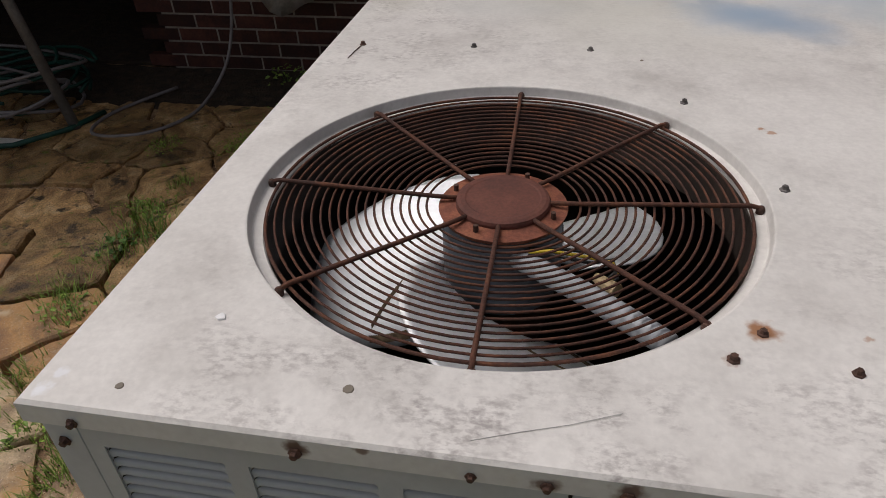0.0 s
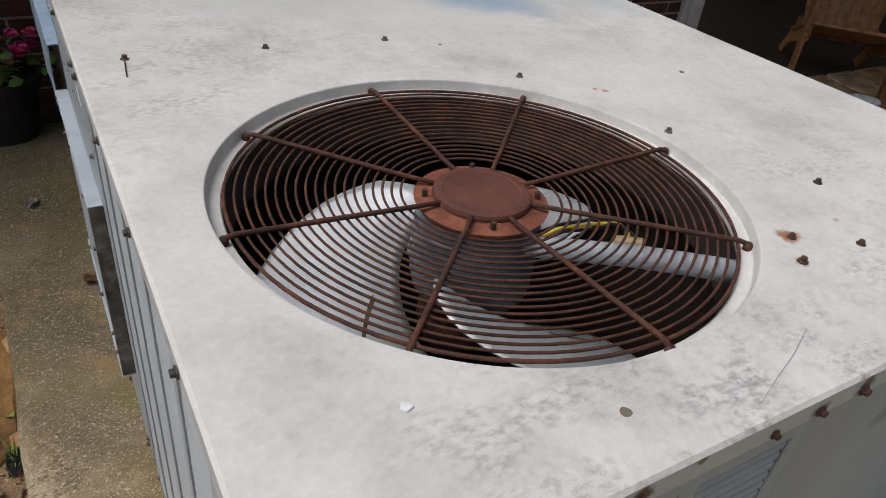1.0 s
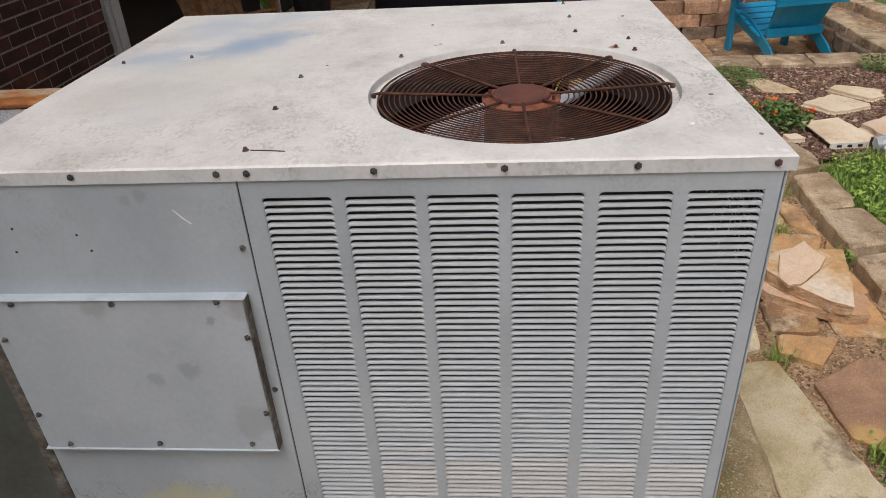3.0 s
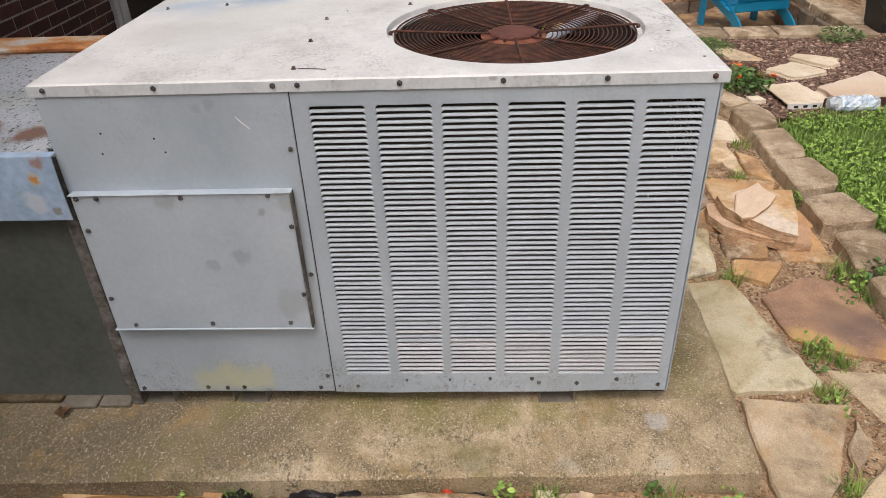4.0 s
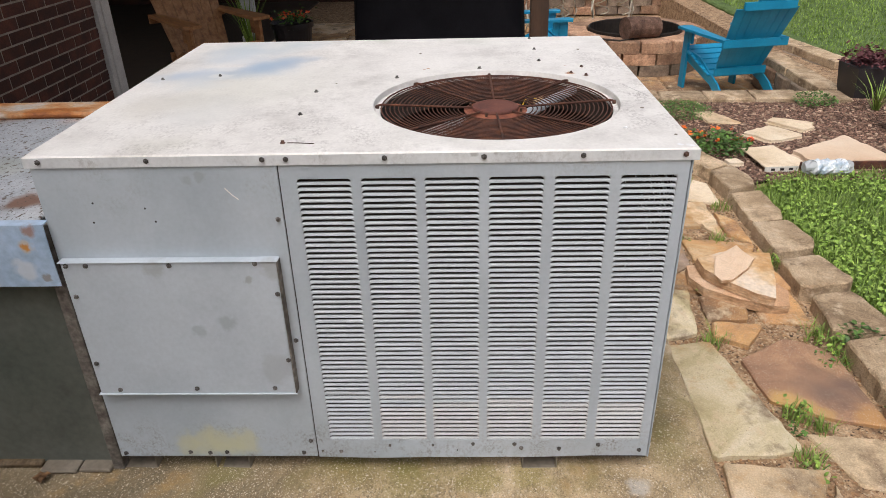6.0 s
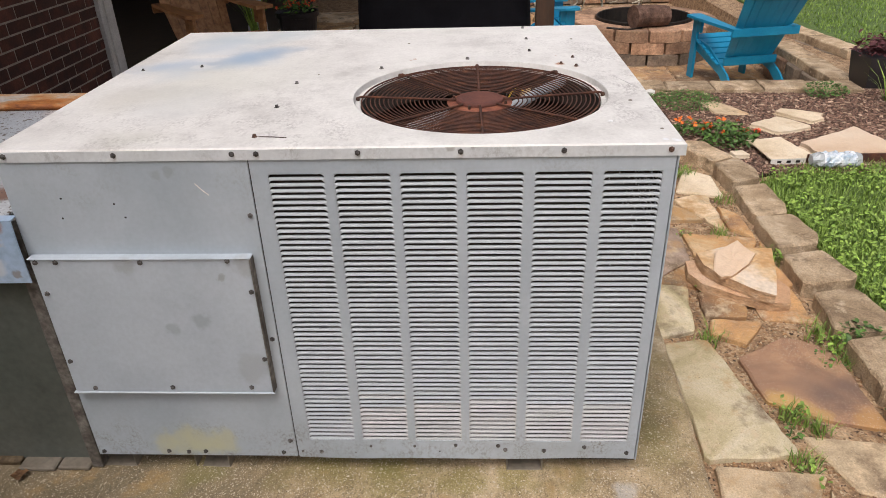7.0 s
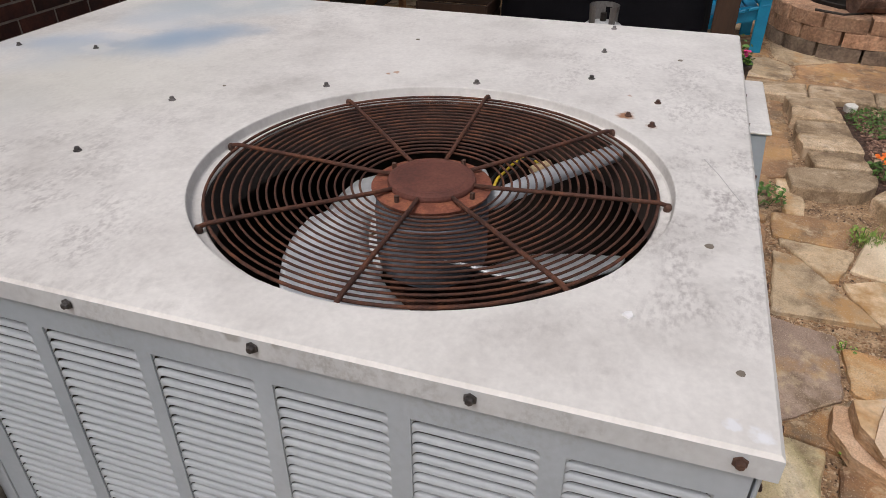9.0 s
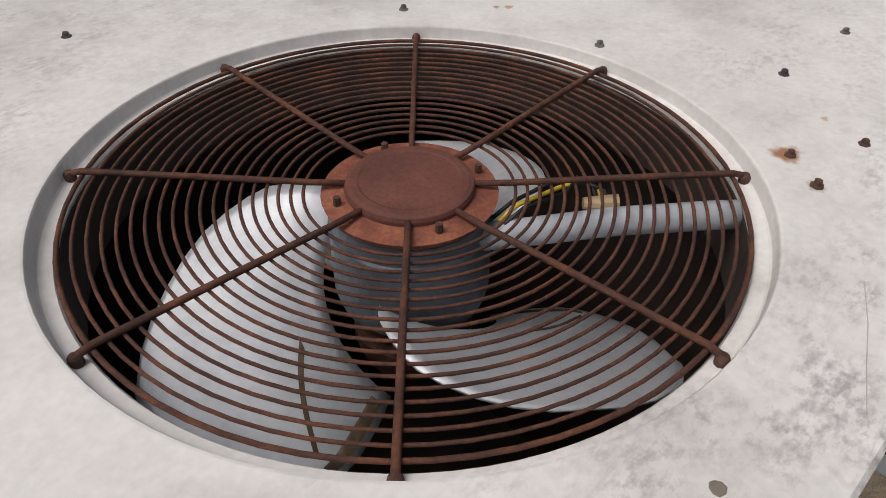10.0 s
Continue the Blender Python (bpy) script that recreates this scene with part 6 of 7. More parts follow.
clump("marigold", 2.36, -0.94, 0.0, 0.14, 0.12, 420, 0.022, m_leafd, "bushy green marigold with orange flowers in the bed", "flower", 21, m_orange, 4, 0.018)
clump("marigold", 2.52, -0.80, 0.0, 0.10, 0.08, 170, 0.02, m_leafd, "green marigold with orange flowers behind the edging", "flower", 25, m_orange, 9, 0.019)
clump("marigold", 2.45, -1.09, 0.0, 0.05, 0.05, 24, 0.03, m_leafd, "small marigold with coral flowers", "flower", 22, m_coral, 6, 0.02)
clump("ground_cover", 3.10, -0.92, 0.0, 0.22, 0.04, 1500, 0.011, m_leafd, "low mat of small green leaves in the bed", "plant", 23)
clump("ground_cover", 3.22, -1.82, 0.0, 0.13, 0.08, 420, 0.016, m_leafd, "low green plant beside the kerb", "plant", 24)
for i, (x, y, r, h, n) in enumerate(((0.60, -0.80, 0.075, 0.075, 60), (0.59, -0.72, 0.05, 0.05, 26), (1.13, -0.72, 0.045, 0.05, 16), (2.15, -0.31, 0.07, 0.08, 44), (1.97, -0.60, 0.05, 0.05, 20), (0.30, -0.47, 0.05, 0.04, 18), (0.22, -0.44, 0.03, 0.03, 10),
                                     (0.92, -0.42, 0.03, 0.025, 9), (0.95, -0.62, 0.03, 0.02, 8), (0.53, -0.68, 0.05, 0.02, 14), (1.33, -0.46, 0.03, 0.02, 8), (0.08, -0.44, 0.04, 0.03, 12), (0.30, -0.76, 0.05, 0.04, 18),
                                     (-0.216, 1.10, 0.03, 0.04, 9), (-0.222, 0.385, 0.03, 0.04, 10), (-0.214, 0.075, 0.025, 0.035, 12), (-0.25, 0.313, 0.025, 0.02, 8), (-0.222, -0.08, 0.025, 0.025, 9), (-0.44, -0.02, 0.03, 0.03, 10), (-0.262, 0.855, 0.018, 0.03, 7), (-0.43, 0.22, 0.025, 0.02, 7),
                                     (1.72, -0.16, 0.07, 0.09, 34), (0.62, -0.10, 0.045, 0.08, 18), (-1.02, 1.48, 0.10, 0.03, 44), (-0.92, 1.33, 0.08, 0.03, 30), (-0.93, 0.93, 0.08, 0.04, 34), (-1.2, 1.95, 0.05, 0.02, 14),
                                     (-0.72, 1.7, 0.06, 0.025, 20), (-0.75, 0.55, 0.06, 0.04, 26), (-0.62, 1.95, 0.09, 0.03, 40), (-0.55, 1.78, 0.10, 0.03, 44), (-0.68, 2.62, 0.12, 0.10, 46), (-0.95, 2.66, 0.10, 0.09, 36), (-0.96, 1.22, 0.055, 0.075, 26), (-0.745, 1.18, 0.06, 0.08, 34), (-0.545, 0.72, 0.05, 0.08, 26), (-0.47, 0.53, 0.04, 0.07, 18))):
    clump("weed", x, y, front_rise(x, y) - (0.006 if x < -0.2 else 0.0), r, h, int(n * 1.6), 0.009 + 0.010 * min(1, h / 0.08), m_leaf if i % 3 else m_leafd, "small green weed growing from a paving joint", "weed", 40 + i)


def pot_thing(x, y, z, r, h, label, seed, flowers, mat=m_pot, leaf=m_leafd, nf=14):
    p = thing("flower_pot", (x, y, z), label, "flower pot")
    bm = nb()
    lathe(bm, [(0, z), (r * 0.78, z), (r * 0.98, z + h * 0.86), (r * 1.07, z + h * 0.87), (r * 1.08, z + h), (r, z + h), (r * 0.96, z + h * 0.9), (0, z + h * 0.9)], x, y, 28)
    part("pot", bm, mat, p, smooth=False)
    rg = np.random.default_rng(seed)
    under("foliage", leaves("foliage", [(x + rg.normal(0, r * 0.45), y + rg.normal(0, r * 0.45), z + h + abs(rg.normal(0, 0.05))) for _ in range(150)], 0.035, leaf, seed), p)
    for mt, off in flowers:
        for k in range(nf):
            under("flower", petals("flower", [(x + rg.normal(0, r * 0.4) + off, y + rg.normal(0, r * 0.4), z + h + 0.04 + abs(rg.normal(0, 0.04)))], 0.032, mt, seed + 5 + k), p)
    return p


pot_thing(-0.170, 2.36, 0.085, 0.130, 0.21, "dark plastic pot with coral and magenta flowers on the concrete pad", 61, ((m_coral, -0.05), (m_pink, 0.06)))
pot_thing(4.10, -0.23, PATIO + 0.012, 0.12, 0.20, "dark plastic pot with pink flowers on the patio", 62, ((m_pink, 0.0),), nf=4)
pot_thing(2.62, -2.04, -0.01, 0.10, 0.19, "brown wooden tub with purple flowers in the bed", 64, ((m_purple, 0.0),), mat=m_wood, nf=9)
pot_thing(6.0, 2.15, PATIO + 0.012, 0.2, 0.36, "large dark pot with red flowers on the porch", 63, ((m_coral, 0.0),))

# spiky grass by the planter and porch post
sp = [(3.05 + 0.012 * math.cos(k), -2.12 + 0.012 * math.sin(k), -0.005) for k in range(40)]
blades("spiky_plant", sp, m_grass, "pale spiky grass clump beside the planter", "plant", (0.12, 0.24), 0.004, 1.2, 7, kind="")
sp = [(6.1 + 0.02 * math.cos(k), 2.62 + 0.02 * math.sin(k), PATIO) for k in range(40)]
blades("spiky_plant", sp, m_grass, "tall spiky plant in front of the porch post", "plant", (0.5, 0.8), 0.008, 0.7, 8, kind="")

# ---- porch things ----
bm = nb()
box(bm, 6.45, 6.58, 2.66, 2.79, PATIO, 2.55, 0.006)
box(bm, 6.43, 6.60, 2.64, 2.81, PATIO, PATIO + 0.16, 0.006)
solo("porch_post", bm, m_white, "square white painted porch post", "post", kind="structure")
grill = thing("grill", (4.72, 0.62, PATIO), "large grill under a black fitted cover", "grill")
bm = nb()
rows = []
for i in range(9):
    u = i / 8
    hx, hy = 0.26 + 0.012 * math.sin(u * 9), 0.70 - 0.05 * u ** 3
    ring = []
    for k in range(48):
        a = 2 * math.pi * k / 48
        c, s = math.cos(a), math.sin(a)
        m = max(abs(c), abs(s)) ** 0.8
        f = 1 + 0.03 * noise.noise((c * 3, s * 6, u * 2))
        ring.append(bm.verts.new((4.72 + hx * c / m * f, 0.62 + hy * s / m * f, PATIO + 0.03 + 1.12 * u)))
    rows.append(ring)
for a, b in zip(rows, rows[1:]):
    for k in range(48):
        bm.faces.new((a[k], a[(k + 1) % 48], b[(k + 1) % 48], b[k]))
bm.faces.new(rows[-1])
part("cover", bm, m_black, grill, "black vinyl cover", smooth=True)
for y in (0.1, 1.14):
    for x in (4.56, 4.88):
        bm = nb()
        tube(bm, [(x, y, PATIO), (x, y, PATIO + 0.2)], 0.02, 8)
        part("leg", bm, m_steel, grill)
bm = nb()
box(bm, 4.42, 4.50, -0.24, -0.10, PATIO, 0.75, 0.005)
solo("wood_post", bm, m_darkwood, "brown wooden post beside the covered grill", "post")
tank = thing("propane_tank", (4.2, 0.56, PATIO), "pale grey propane tank with a metal collar", "propane tank")
bm = nb()
z0 = PATIO + 0.012
lathe(bm, [(0.10, z0), (0.10, z0 + 0.03), (0.14, z0 + 0.05), (0.160, z0 + 0.09), (0.162, z0 + 0.22), (0.157, z0 + 0.26), (0.140, z0 + 0.305), (0.105, z0 + 0.335), (0.06, z0 + 0.348), (0.0, z0 + 0.352)], 4.2, 0.56, 32)
part("tank_body", bm, m_tank, tank, smooth=True)
bm = nb()
for k in range(20):
    a0, a1 = radians(-150 + 15 * k), radians(-150 + 15 * (k + 1))
    if k in (2, 3, 8, 9, 14, 15):
        lo = z0 + 0.418
    else:
        lo = z0 + 0.335
    q = [bm.verts.new((4.2 + 0.090 * math.cos(a), 0.56 + 0.090 * math.sin(a), z)) for a, z in ((a0, lo), (a1, lo), (a1, z0 + 0.45), (a0, z0 + 0.45))]
    bm.faces.new(q)
bmesh.ops.remove_doubles(bm, verts=bm.verts, dist=0.0005)
bmesh.ops.solidify(bm, geom=bm.faces[:], thickness=0.004)
part("collar", bm, m_pole, tank, "grey metal collar")
bm = nb()
tube(bm, [(4.2, 0.56, z0 + 0.33), (4.2, 0.56, z0 + 0.40)], 0.02, 10)
part("valve", bm, m_steel, tank)
crate = thing("crate", (4.55, 1.62, PATIO), "dark wooden planter crate beside the grill", "crate")
for k in range(4):
    for sx, sy, l in ((0, 1, 0.5), (0, -1, 0.5), (1, 0, 0.36), (-1, 0, 0.36)):
        bm = nb()
        z = PATIO + 0.02 + 0.085 * k
        if sy:
            box(bm, 4.55 - 0.19, 4.55 + 0.19, 1.62 + sy * 0.25 - 0.01, 1.62 + sy * 0.25 + 0.01, z, z + 0.078, 0.003)
        else:
            box(bm, 4.55 + sx * 0.18 - 0.01, 4.55 + sx * 0.18 + 0.01, 1.62 - 0.24, 1.62 + 0.24, z, z + 0.078, 0.003)
        part("board", bm, m_darkwood, crate)
bm = nb()
box(bm, 4.38, 4.72, 1.39, 1.85, PATIO + 0.02, PATIO + 0.26)
part("soil", bm, m_bark, crate)
bm = nb()
rock(bm, 0.13, 0.10, 0.12, 4.0, 0.5)
solo("plastic_bag", bm, m_label, "crumpled shiny bag beside the crate", "bag", loc=(4.25, 1.98, PATIO + 0.08))


# cream wrought-iron set behind the fire pit
def iron_chair(x, y, rz, n):
    ch = thing("iron_chair", (0, 0, 0), "cream wrought-iron patio chair with curled legs", "chair", "iron patio set")
    for sx in (-1, 1):
        for sy in (-1, 1):
            bm = nb()
            tube(bm, [(0.19 * sx, 0.2 * sy, 0.44), (0.24 * sx, 0.22 * sy, 0.30), (0.17 * sx, 0.2 * sy, 0.14), (0.24 * sx, 0.22 * sy, 0.0)], 0.012, 6)
            part("leg", bm, m_iron, ch, smooth=True)
    bm = nb()
    lathe(bm, [(0, 0.44), (0.25, 0.44), (0.26, 0.45), (0.25, 0.46), (0, 0.455)], seg=24)
    part("seat", bm, m_iron, ch)
    for k in range(5):
        bm = nb()
        a = radians(120 + 30 * k)
        tube(bm, [(0.24 * math.cos(a), 0.24 * math.sin(a), 0.45), (0.29 * math.cos(a), 0.29 * math.sin(a), 0.7), (0.26 * math.cos(a), 0.22 * math.sin(a), 0.92)], 0.009, 6)
        part("back_bar", bm, m_iron, ch, smooth=True)
    for k in range(2):
        bm = nb()
        tube(bm, [(0.0 + 0.11 * math.cos(t) * (1 - t / 14), 0.12 * (2 * k - 1) + 0.10 * math.sin(t) * (1 - t / 14), 0.22 + 0.02 * t) for t in [i * 0.5 for i in range(16)]], 0.008, 6)
        part("scroll", bm, m_iron, ch, smooth=True)
    ch.matrix_world = pose(x, y, PATIO + 0.012, 0, 0, rz)


for x, y, rz in ((6.9, -0.55, 190), (7.0, -1.25, 170), (7.3, 0.25, 200)):
    iron_chair(x, y, rz, 0)

# ---- corner by the house wall ----
bm = nb()
hp = [Vector(p) for p in ((-1.12, 2.63, 1.3), (-1.12, 2.63, 0.8), (-1.13, 2.62, 0.42), (-1.16, 2.57, 0.19), (-1.20, 2.46, 0.06), (-1.22, 2.25, 0.012), (-1.31, 2.07, 0.010), (-1.46, 2.00, 0.010), (-1.58, 2.03, 0.010), (-1.60, 2.18, 0.010), (-1.53, 2.34, 0.012), (-1.42, 2.52, 0.014))]
smooth_pts = []
for a, b, c, d in zip([hp[0]] + hp, hp, hp[1:], hp[2:] + [hp[-1]]):
    for k in range(6):
        t = k / 6
        smooth_pts.append(0.5 * (2 * b + (c - a) * t + (2 * a - 5 * b + 4 * c - d) * t * t + (3 * b - 3 * c + d - a) * t ** 3))
tube(bm, smooth_pts, 0.0075, 8)
solo("hose", bm, m_hose, "grey garden hose hanging and looping on the stones", "hose", smooth=True)
bm = nb()
tube(bm, [(-1.67, 2.06, -0.01), (-2.24, 2.33, 1.9)], 0.022, 12)
solo("metal_pole", bm, m_pole, "dull grey metal pole leaning by the wall", "pole", smooth=True)
cords = thing("cord_heap", (-2.1, 2.2, 0.0), "tangled heap of dark green striped cords on the stones", "cord")
rg = np.random.default_rng(9)
for k in range(14):
    cx, cy, r, ph = -2.15 + rg.normal(0, 0.10), 2.30 + rg.normal(0, 0.10), rg.uniform(0.18, 0.34), rg.uniform(0, 6.28)
    bm = nb()
    tube(bm, [(cx + r * 1.2 * math.cos(t + ph), cy + r * 0.8 * math.sin(t + ph), 0.02 + 0.012 * k + 0.03 * math.sin(2 * t + ph)) for t in [i * 0.3 for i in range(int(rg.uniform(14, 21)))]], 0.008, 6)
    part("cord", bm, m_green if k % 3 else m_hose, cords, smooth=True)
bm = nb()
tube(bm, [(-1.62, 2.2, 0.02), (-1.68, 2.02, 0.02), (-1.82, 1.86, 0.02), (-2.05, 1.80, 0.02), (-2.3, 1.86, 0.02)], 0.011, 6)
part("cord", bm, m_green, cords, smooth=True)
for k, (x, y) in enumerate(((-1.92, 1.86), (-1.86, 1.90))):
    bm = nb()
    box(bm, x - 0.09, x + 0.05, y - 0.025, y + 0.02, 0.004, 0.02, 0.003)
    solo("white_strip", bm, m_board, "small white plastic strip on the stones", "strip")
bm = nb()
g = []
for i in range(9):
    row = []
    for j in range(9):
        u, v = i / 8, j / 8
        low = 0.330 + 0.07 * abs(u - 0.55) * 2 + 0.012 * math.sin(u * 9)
        row.append(bm.verts.new((-1.06 + 0.33 * u, 2.60 + 0.182 * v * v + 0.03 * (1 - v) * math.sin(u * 12 + v * 3), low + (1.1 - low) * v)))
    g.append(row)
for a, b in zip(g, g[1:]):
    for j in range(8):
        bm.faces.new((a[j], a[j + 1], b[j + 1], b[j]))
bmesh.ops.solidify(bm, geom=bm.faces[:], thickness=0.004)
solo("hanging_cloth", bm, m_cloth, "grimy white cloth hanging by the wall", "cloth", smooth=True)

# litter along the pad: crumpled scraps and flakes
def scrap(x, y, l, w, h, mat, label, seed):
    bm = nb()
    g = []
    for i in range(7):
        g.append([bm.verts.new((x + w * (j / 5 - 0.5) + 0.2 * w * noise.noise((i, j, seed)), y + l * (i / 6 - 0.5), h * (0.35 + 0.9 * abs(noise.noise((i * 0.8, j * 0.9, seed)))) * (1 - 0.7 * abs(i / 3 - 1) ** 3))) for j in range(6)])
    for a, b in zip(g, g[1:]):
        for j in range(5):
            bm.faces.new((a[j], a[j + 1], b[j + 1], b[j]))
    bmesh.ops.solidify(bm, geom=bm.faces[:], thickness=0.003)
    solo("debris", bm, mat, label, "debris", "litter along the pad", loc=(0, 0, 0.030))


scrap(-0.228, 0.965, 0.07, 0.035, 0.034, m_pot, "crumpled scrap of black plastic beside the pad", 1.0)
scrap(-0.224, 0.80, 0.10, 0.022, 0.020, m_pot, "torn strip of black plastic beside the pad", 2.0)
scrap(-0.216, 0.72, 0.05, 0.016, 0.022, m_pot, "torn scrap of black plastic beside the pad", 3.0)
scrap(-0.214, 0.51, 0.026, 0.018, 0.020, m_coral, "small orange scrap beside the pad", 4.0)
scrap(-0.214, 0.46, 0.06, 0.010, 0.008, m_pot, "thin black strip beside the pad", 5.0)
for k, (x, y, a, b, h, c, rz) in enumerate(((-0.285, 0.89, 0.035, 0.018, 0.02, "b", 10), (-0.25, 0.885, 0.02, 0.03, 0.012, "o", 60), (-0.33, 0.885, 0.018, 0.012, 0.012, "b", 10), (-0.235, 0.34, 0.012, 0.02, 0.010, "t", 40), (-0.22, 0.30, 0.02, 0.02, 0.015, "w", 0), (-0.225, 0.22, 0.015, 0.025, 0.015, "t", 70), (-0.225, 1.0, 0.015, 0.04, 0.015, "o", 5), (-0.222, 1.3, 0.012, 0.05, 0.015, "o", 12))):
    bm = strata(nb(), [(-a, -b), (a, -b * 0.7), (a * 0.8, b), (-a * 0.7, b * 0.8)], 0, h, 2, k * 3.0, 0.006)
    ob = solo("stone_chip", bm, STONE[c], "broken chip of brown stone beside the pad", "stone chip", "litter along the pad")
    ob.matrix_world = pose(x, y, 0.024, 5, -6, rz)

for x, y, l, w, rz, mat, lab in ((-0.131, 1.856, 0.055, 0.016, 70, m_cloth, "pale dry leaf fallen on the concrete pad"), (-0.03, 1.43, 0.035, 0.02, 20, m_litter, "curled brown leaf fallen on the concrete pad")):
    bm = nb()
    g = [[bm.verts.new((l * (i / 6 - 0.5), w * (j / 3 - 0.5) * 2 * math.sin(math.pi * (0.08 + 0.84 * i / 6)), 0.004 + 0.008 * abs(j / 3 - 0.5) * 2 + 0.004 * math.sin(i))) for j in range(4)] for i in range(7)]
    for a, b in zip(g, g[1:]):
        for j in range(3):
            bm.faces.new((a[j], a[j + 1], b[j + 1], b[j]))
    bmesh.ops.solidify(bm, geom=bm.faces[:], thickness=0.0012)
    ob = solo("dry_leaf", bm, mat, lab, "leaf")
    ob.matrix_world = pose(x, y, 0.086, 0, 0, rz)

# grass in the joints
rg = np.random.default_rng(77)
spots = []
for x, y, r, n in ((0.29, -0.47, 0.03, 90), (0.24, -0.52, 0.025, 60), (0.12, -0.44, 0.03, 60), (0.66, -0.71, 0.05, 120), (0.53, -0.71, 0.04, 70), (-0.16, -0.36, 0.03, 50), (-0.23, 0.30, 0.03, 60), (-0.23, 0.04, 0.025, 40), (-0.23, 0.96, 0.02, 40), (0.64, -0.36, 0.03, 50),
                   (-0.50, 2.0, 0.11, 700), (-0.36, 2.05, 0.10, 700), (-0.40, 1.88, 0.11, 800), (-0.28, 1.80, 0.08, 500), (-0.42, 1.68, 0.06, 260), (-0.58, 2.08, 0.08, 300), (-1.02, 1.48, 0.09, 260), (-0.92, 1.33, 0.08, 220), (-0.93, 0.93, 0.07, 220), (-0.95, 1.2, 0.07, 240), (-1.0, 1.02, 0.06, 180), (-0.89, 0.69, 0.06, 180), (-0.61, 0.45, 0.05, 160), (-0.99, 1.69, 0.05, 140), (-0.75, 0.55, 0.07, 160), (-0.72, 1.7, 0.05, 120), (-0.62, 0.36, 0.04, 120), (-0.66, -0.02, 0.05, 120), (1.97, -0.62, 0.05, 120), (1.13, -0.72, 0.04, 70),
                   (1.33, -0.60, 0.04, 60), (0.93, -0.55, 0.03, 40), (1.66, -0.72, 0.04, 60), (-1.2, 1.95, 0.05, 90)):
    for _ in range(n):
        gx, gy = x + rg.normal(0, r * 0.6), y + rg.normal(0, r * 0.6)
        spots.append((gx, gy, front_rise(gx, gy) - 0.012))
moss = []
for x, y, r, n in ((-0.50, 2.0, 0.13, 900), (-0.36, 2.05, 0.12, 900), (-0.40, 1.88, 0.13, 900), (-0.29, 1.78, 0.10, 600), (-0.42, 1.66, 0.08, 300), (-0.75, 2.2, 0.12, 700), (-0.86, 2.0, 0.09, 500), (-0.75, 1.87, 0.08, 450), (-1.05, 1.5, 0.08, 200), (-1.2, 1.95, 0.06, 160)):
    for _ in range(n):
        moss.append((x + rg.normal(0, r * 0.6), y + rg.normal(0, r * 0.6), 0.006 + abs(rg.normal(0, 0.008))))
tagged(new("moss", leaves("moss", moss + [(x + 0.006 * math.sin(i), y + 0.006 * math.cos(i), z * 0.6) for i, (x, y, z) in enumerate(moss)], 0.0072, m_leaf, 9)), "mat of moss and tiny weeds over the stones", "moss", kind="stuff")
blades("grass", spots, m_grass, "fine green grass growing in the paving joints", "grass", (0.02, 0.055), 0.0016, 1.1, 15)

# ---- lawn blades, clover, mulch ----
rg = np.random.default_rng(20)
spots = []
while len(spots) < 30000:
    x, y = rg.uniform(-0.2, 2.05), -0.94 - 1.7 * rg.uniform(0, 1) ** 1.4
    if x < 1.86 + 0.18 * min(1, max(0, -0.96 - y) / 0.26) and noise.noise((x * 2.5, y * 2.5, 0)) > -0.42:
        spots.append((x, y, -0.012))
blades("grass", spots, m_grass, "fresh green lawn grass beside the path", "grass", (0.02, 0.055), 0.0022, 0.9, 5)
spots = []
while len(spots) < 16000:
    x, y = rg.uniform(4.4, 9.0), rg.uniform(-5.5, -2.55)
    spots.append((x, y, 0.02))
blades("grass", spots, m_grass, "short green grass of the far lawn", "grass", (0.015, 0.032), 0.004, 0.9, 6)
spots = []
while len(spots) < 6600:
    x, y = rg.uniform(-0.2, 2.0), -0.95 - 1.3 * rg.uniform(0, 1) ** 1.3
    if noise.noise((x * 3, y * 3, 4)) > -0.02 - 0.25 * min(1, max(0, 1.6 - x)) + 0.5 * max(0, x - 1.6):
        spots.append((x, y, rg.uniform(0.010, 0.036)))
me = leaves("clover", spots, 0.0158, m_leaf, 8)
tagged(new("clover", me), "bright green clover leaves in the lawn", "clover", kind="stuff")


def chips(name, n, xr, yr, z, mat, label, size, seed, cond):
    rg = np.random.default_rng(seed)
    V, F = [], []
    while len(V) < n * 8:
        x, y = rg.uniform(*xr), rg.uniform(*yr)
        if not cond(x, y):
            continue
        R = Euler((rg.uniform(-0.4, 0.4), rg.uniform(-0.4, 0.4), rg.uniform(0, 6.28))).to_matrix()
        l, w, h = size * rg.uniform(0.5, 1.4), size * rg.uniform(0.15, 0.45), size * rg.uniform(0.08, 0.2)
        i = len(V)
        for sx in (-1, 1):
            for sy in (-1, 1):
                for sz in (-1, 1):
                    q = R @ Vector((sx * l * 0.5 * (1 - 0.25 * sy * sx), sy * w, sz * h))
                    V.append((x + q.x, y + q.y, z + q.z + size * 0.12))
        F += [tuple(i + k for k in f) for f in ((0, 1, 3, 2), (4, 6, 7, 5), (0, 4, 5, 1), (2, 3, 7, 6), (0, 2, 6, 4), (1, 5, 7, 3))]
    me = bpy.data.meshes.new(name)
    me.from_pydata(V, [], F)
    me.materials.append(mat)
    return tagged(new(name, me), label, name.replace("_", " "), kind="stuff")


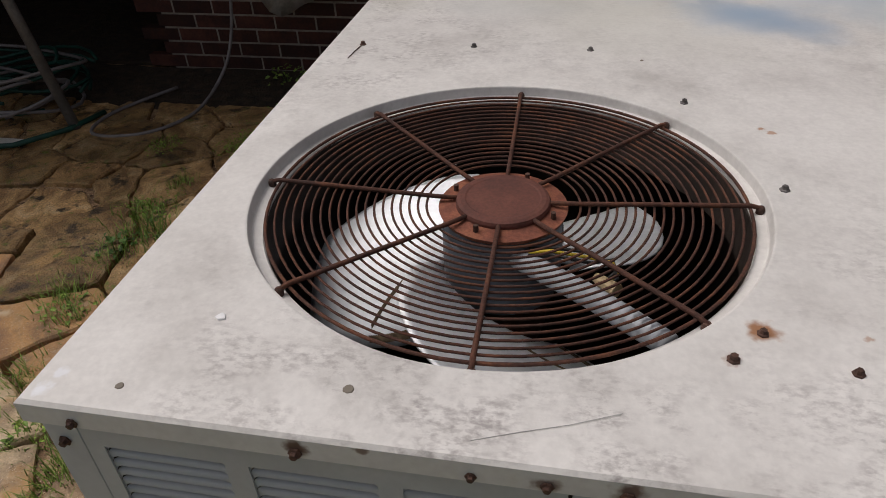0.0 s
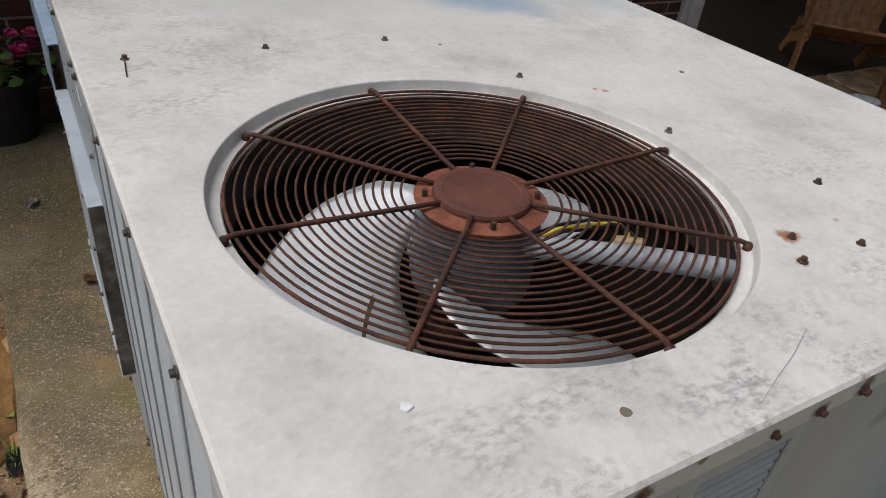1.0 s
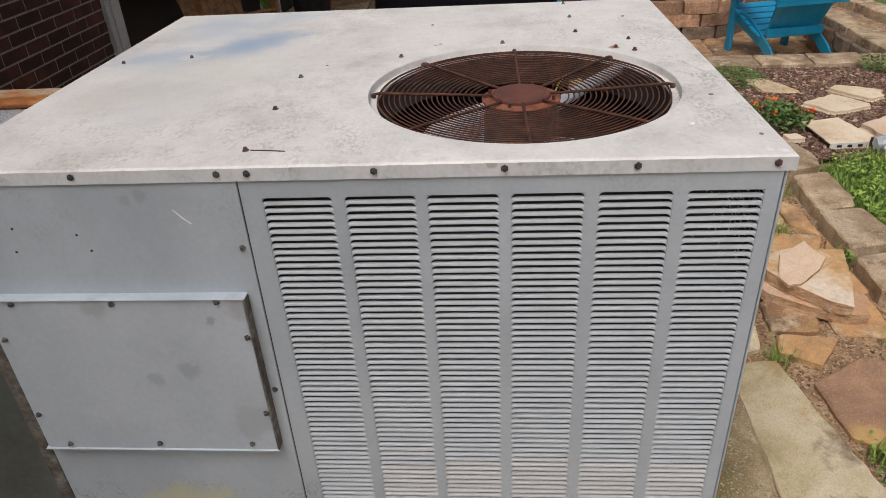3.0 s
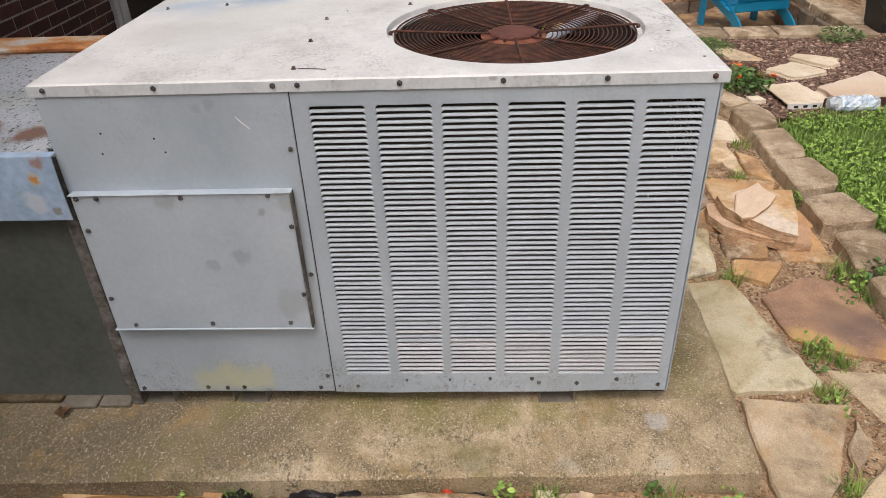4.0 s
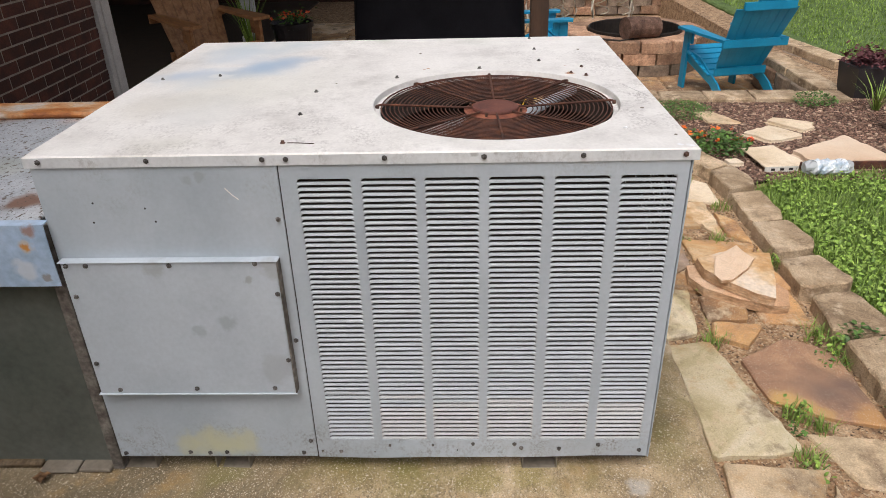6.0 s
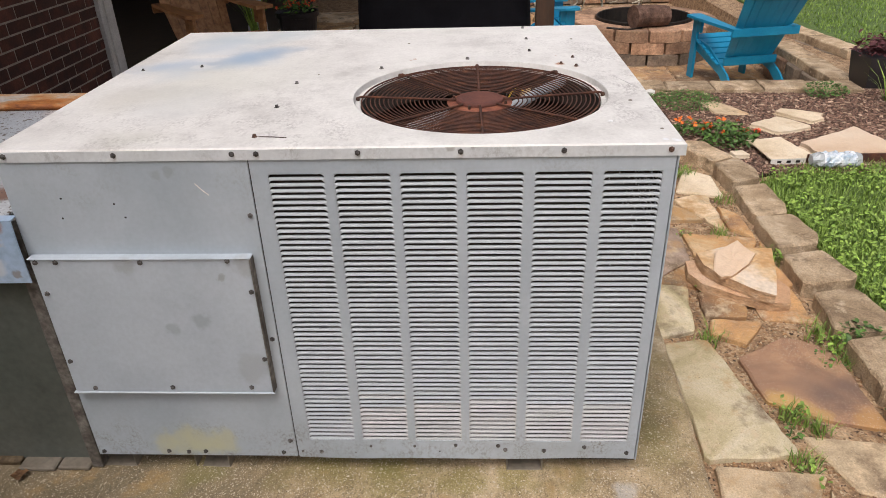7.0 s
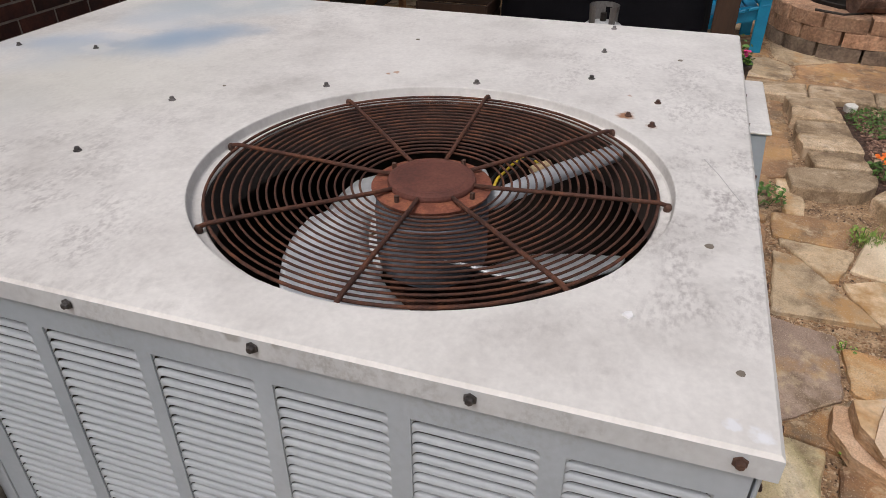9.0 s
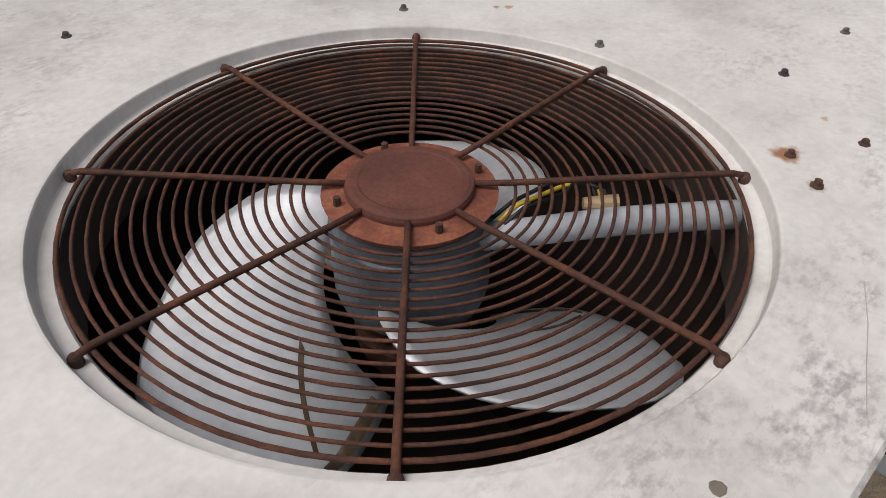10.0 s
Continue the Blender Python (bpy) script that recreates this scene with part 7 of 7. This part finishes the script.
chips("bark_mulch", 30000, (1.95, 3.30), (-3.0, -0.70), 0.0, m_chip, "loose brown bark chips covering the bed", 0.014, 31, lambda x, y: y < -0.75 - 0.25 * max(0, 2.25 - x))
chips("wood_slivers", 900, (1.98, 3.30), (-3.0, -0.72), 0.004, m_straw, "pale wood slivers scattered on the mulch", 0.018, 35, lambda x, y: y < -0.75 - 0.25 * max(0, 2.25 - x))
chips("leaf_litter", 2600, (-0.3, 2.0), (-0.74, -0.16), -0.014, m_litter, "dry brown litter in the paving joints", 0.009, 32, lambda x, y: True)
chips("leaf_litter", 900, (-0.29, -0.20), (-0.18, 1.45), 0.022, m_litter, "dry brown litter along the pad edge", 0.011, 33, lambda x, y: True)
chips("gravel", 1600, (-0.3, 2.0), (-0.76, -0.16), -0.015, STONE["t"], "fine tan gravel in the paving joints", 0.007, 34, lambda x, y: True)

# ---- bricks of the house wall ----
BL, BH, JO = 0.194, 0.0575, 0.0100
brick_me = []
for k in range(3):
    bm = nb()
    box(bm, -BL / 2, BL / 2, 0, 0.05, 0, BH, 0.002)
    for v in bm.verts:
        v.co += Vector([0.0008 * noise.noise(v.co * 60 + Vector((k, 0, i))) for i in range(3)])
    brick_me.append(finish(bm, "brick", False, m_brick))
rest = nb()
for c in range(36):
    z = 0.0 + c * (BH + JO)
    for k in range(-30, 18):
        x = (k + 0.5 * (c % 2)) * (BL + JO)
        if x - BL / 2 > WALL_END - 0.03 or x < -1.66:
            continue
        if x + BL / 2 > WALL_END:
            half = (WALL_END - 0.004 - (x - BL / 2)) / BL
            piece("brick", brick_me[(k + c) % 3], wall, (x - BL / 2 + BL * half / 2, WALL_Y + 0.002 * noise.noise((k, c, 0)), z), scale=(half, 1, 1))
            continue
        if (1.75 < x and z < 1.0) or (-2.1 < x < -0.15 and z < 0.70):
            piece("brick", brick_me[(k + c) % 3], wall, (x, WALL_Y + 0.002 * noise.noise((k, c, 0)), z))
        else:
            box(rest, x - BL / 2, x + BL / 2, WALL_Y, WALL_Y + 0.03, z, z + BH)
tagged(part("bricks", rest, m_brick, wall), kind="stuff")
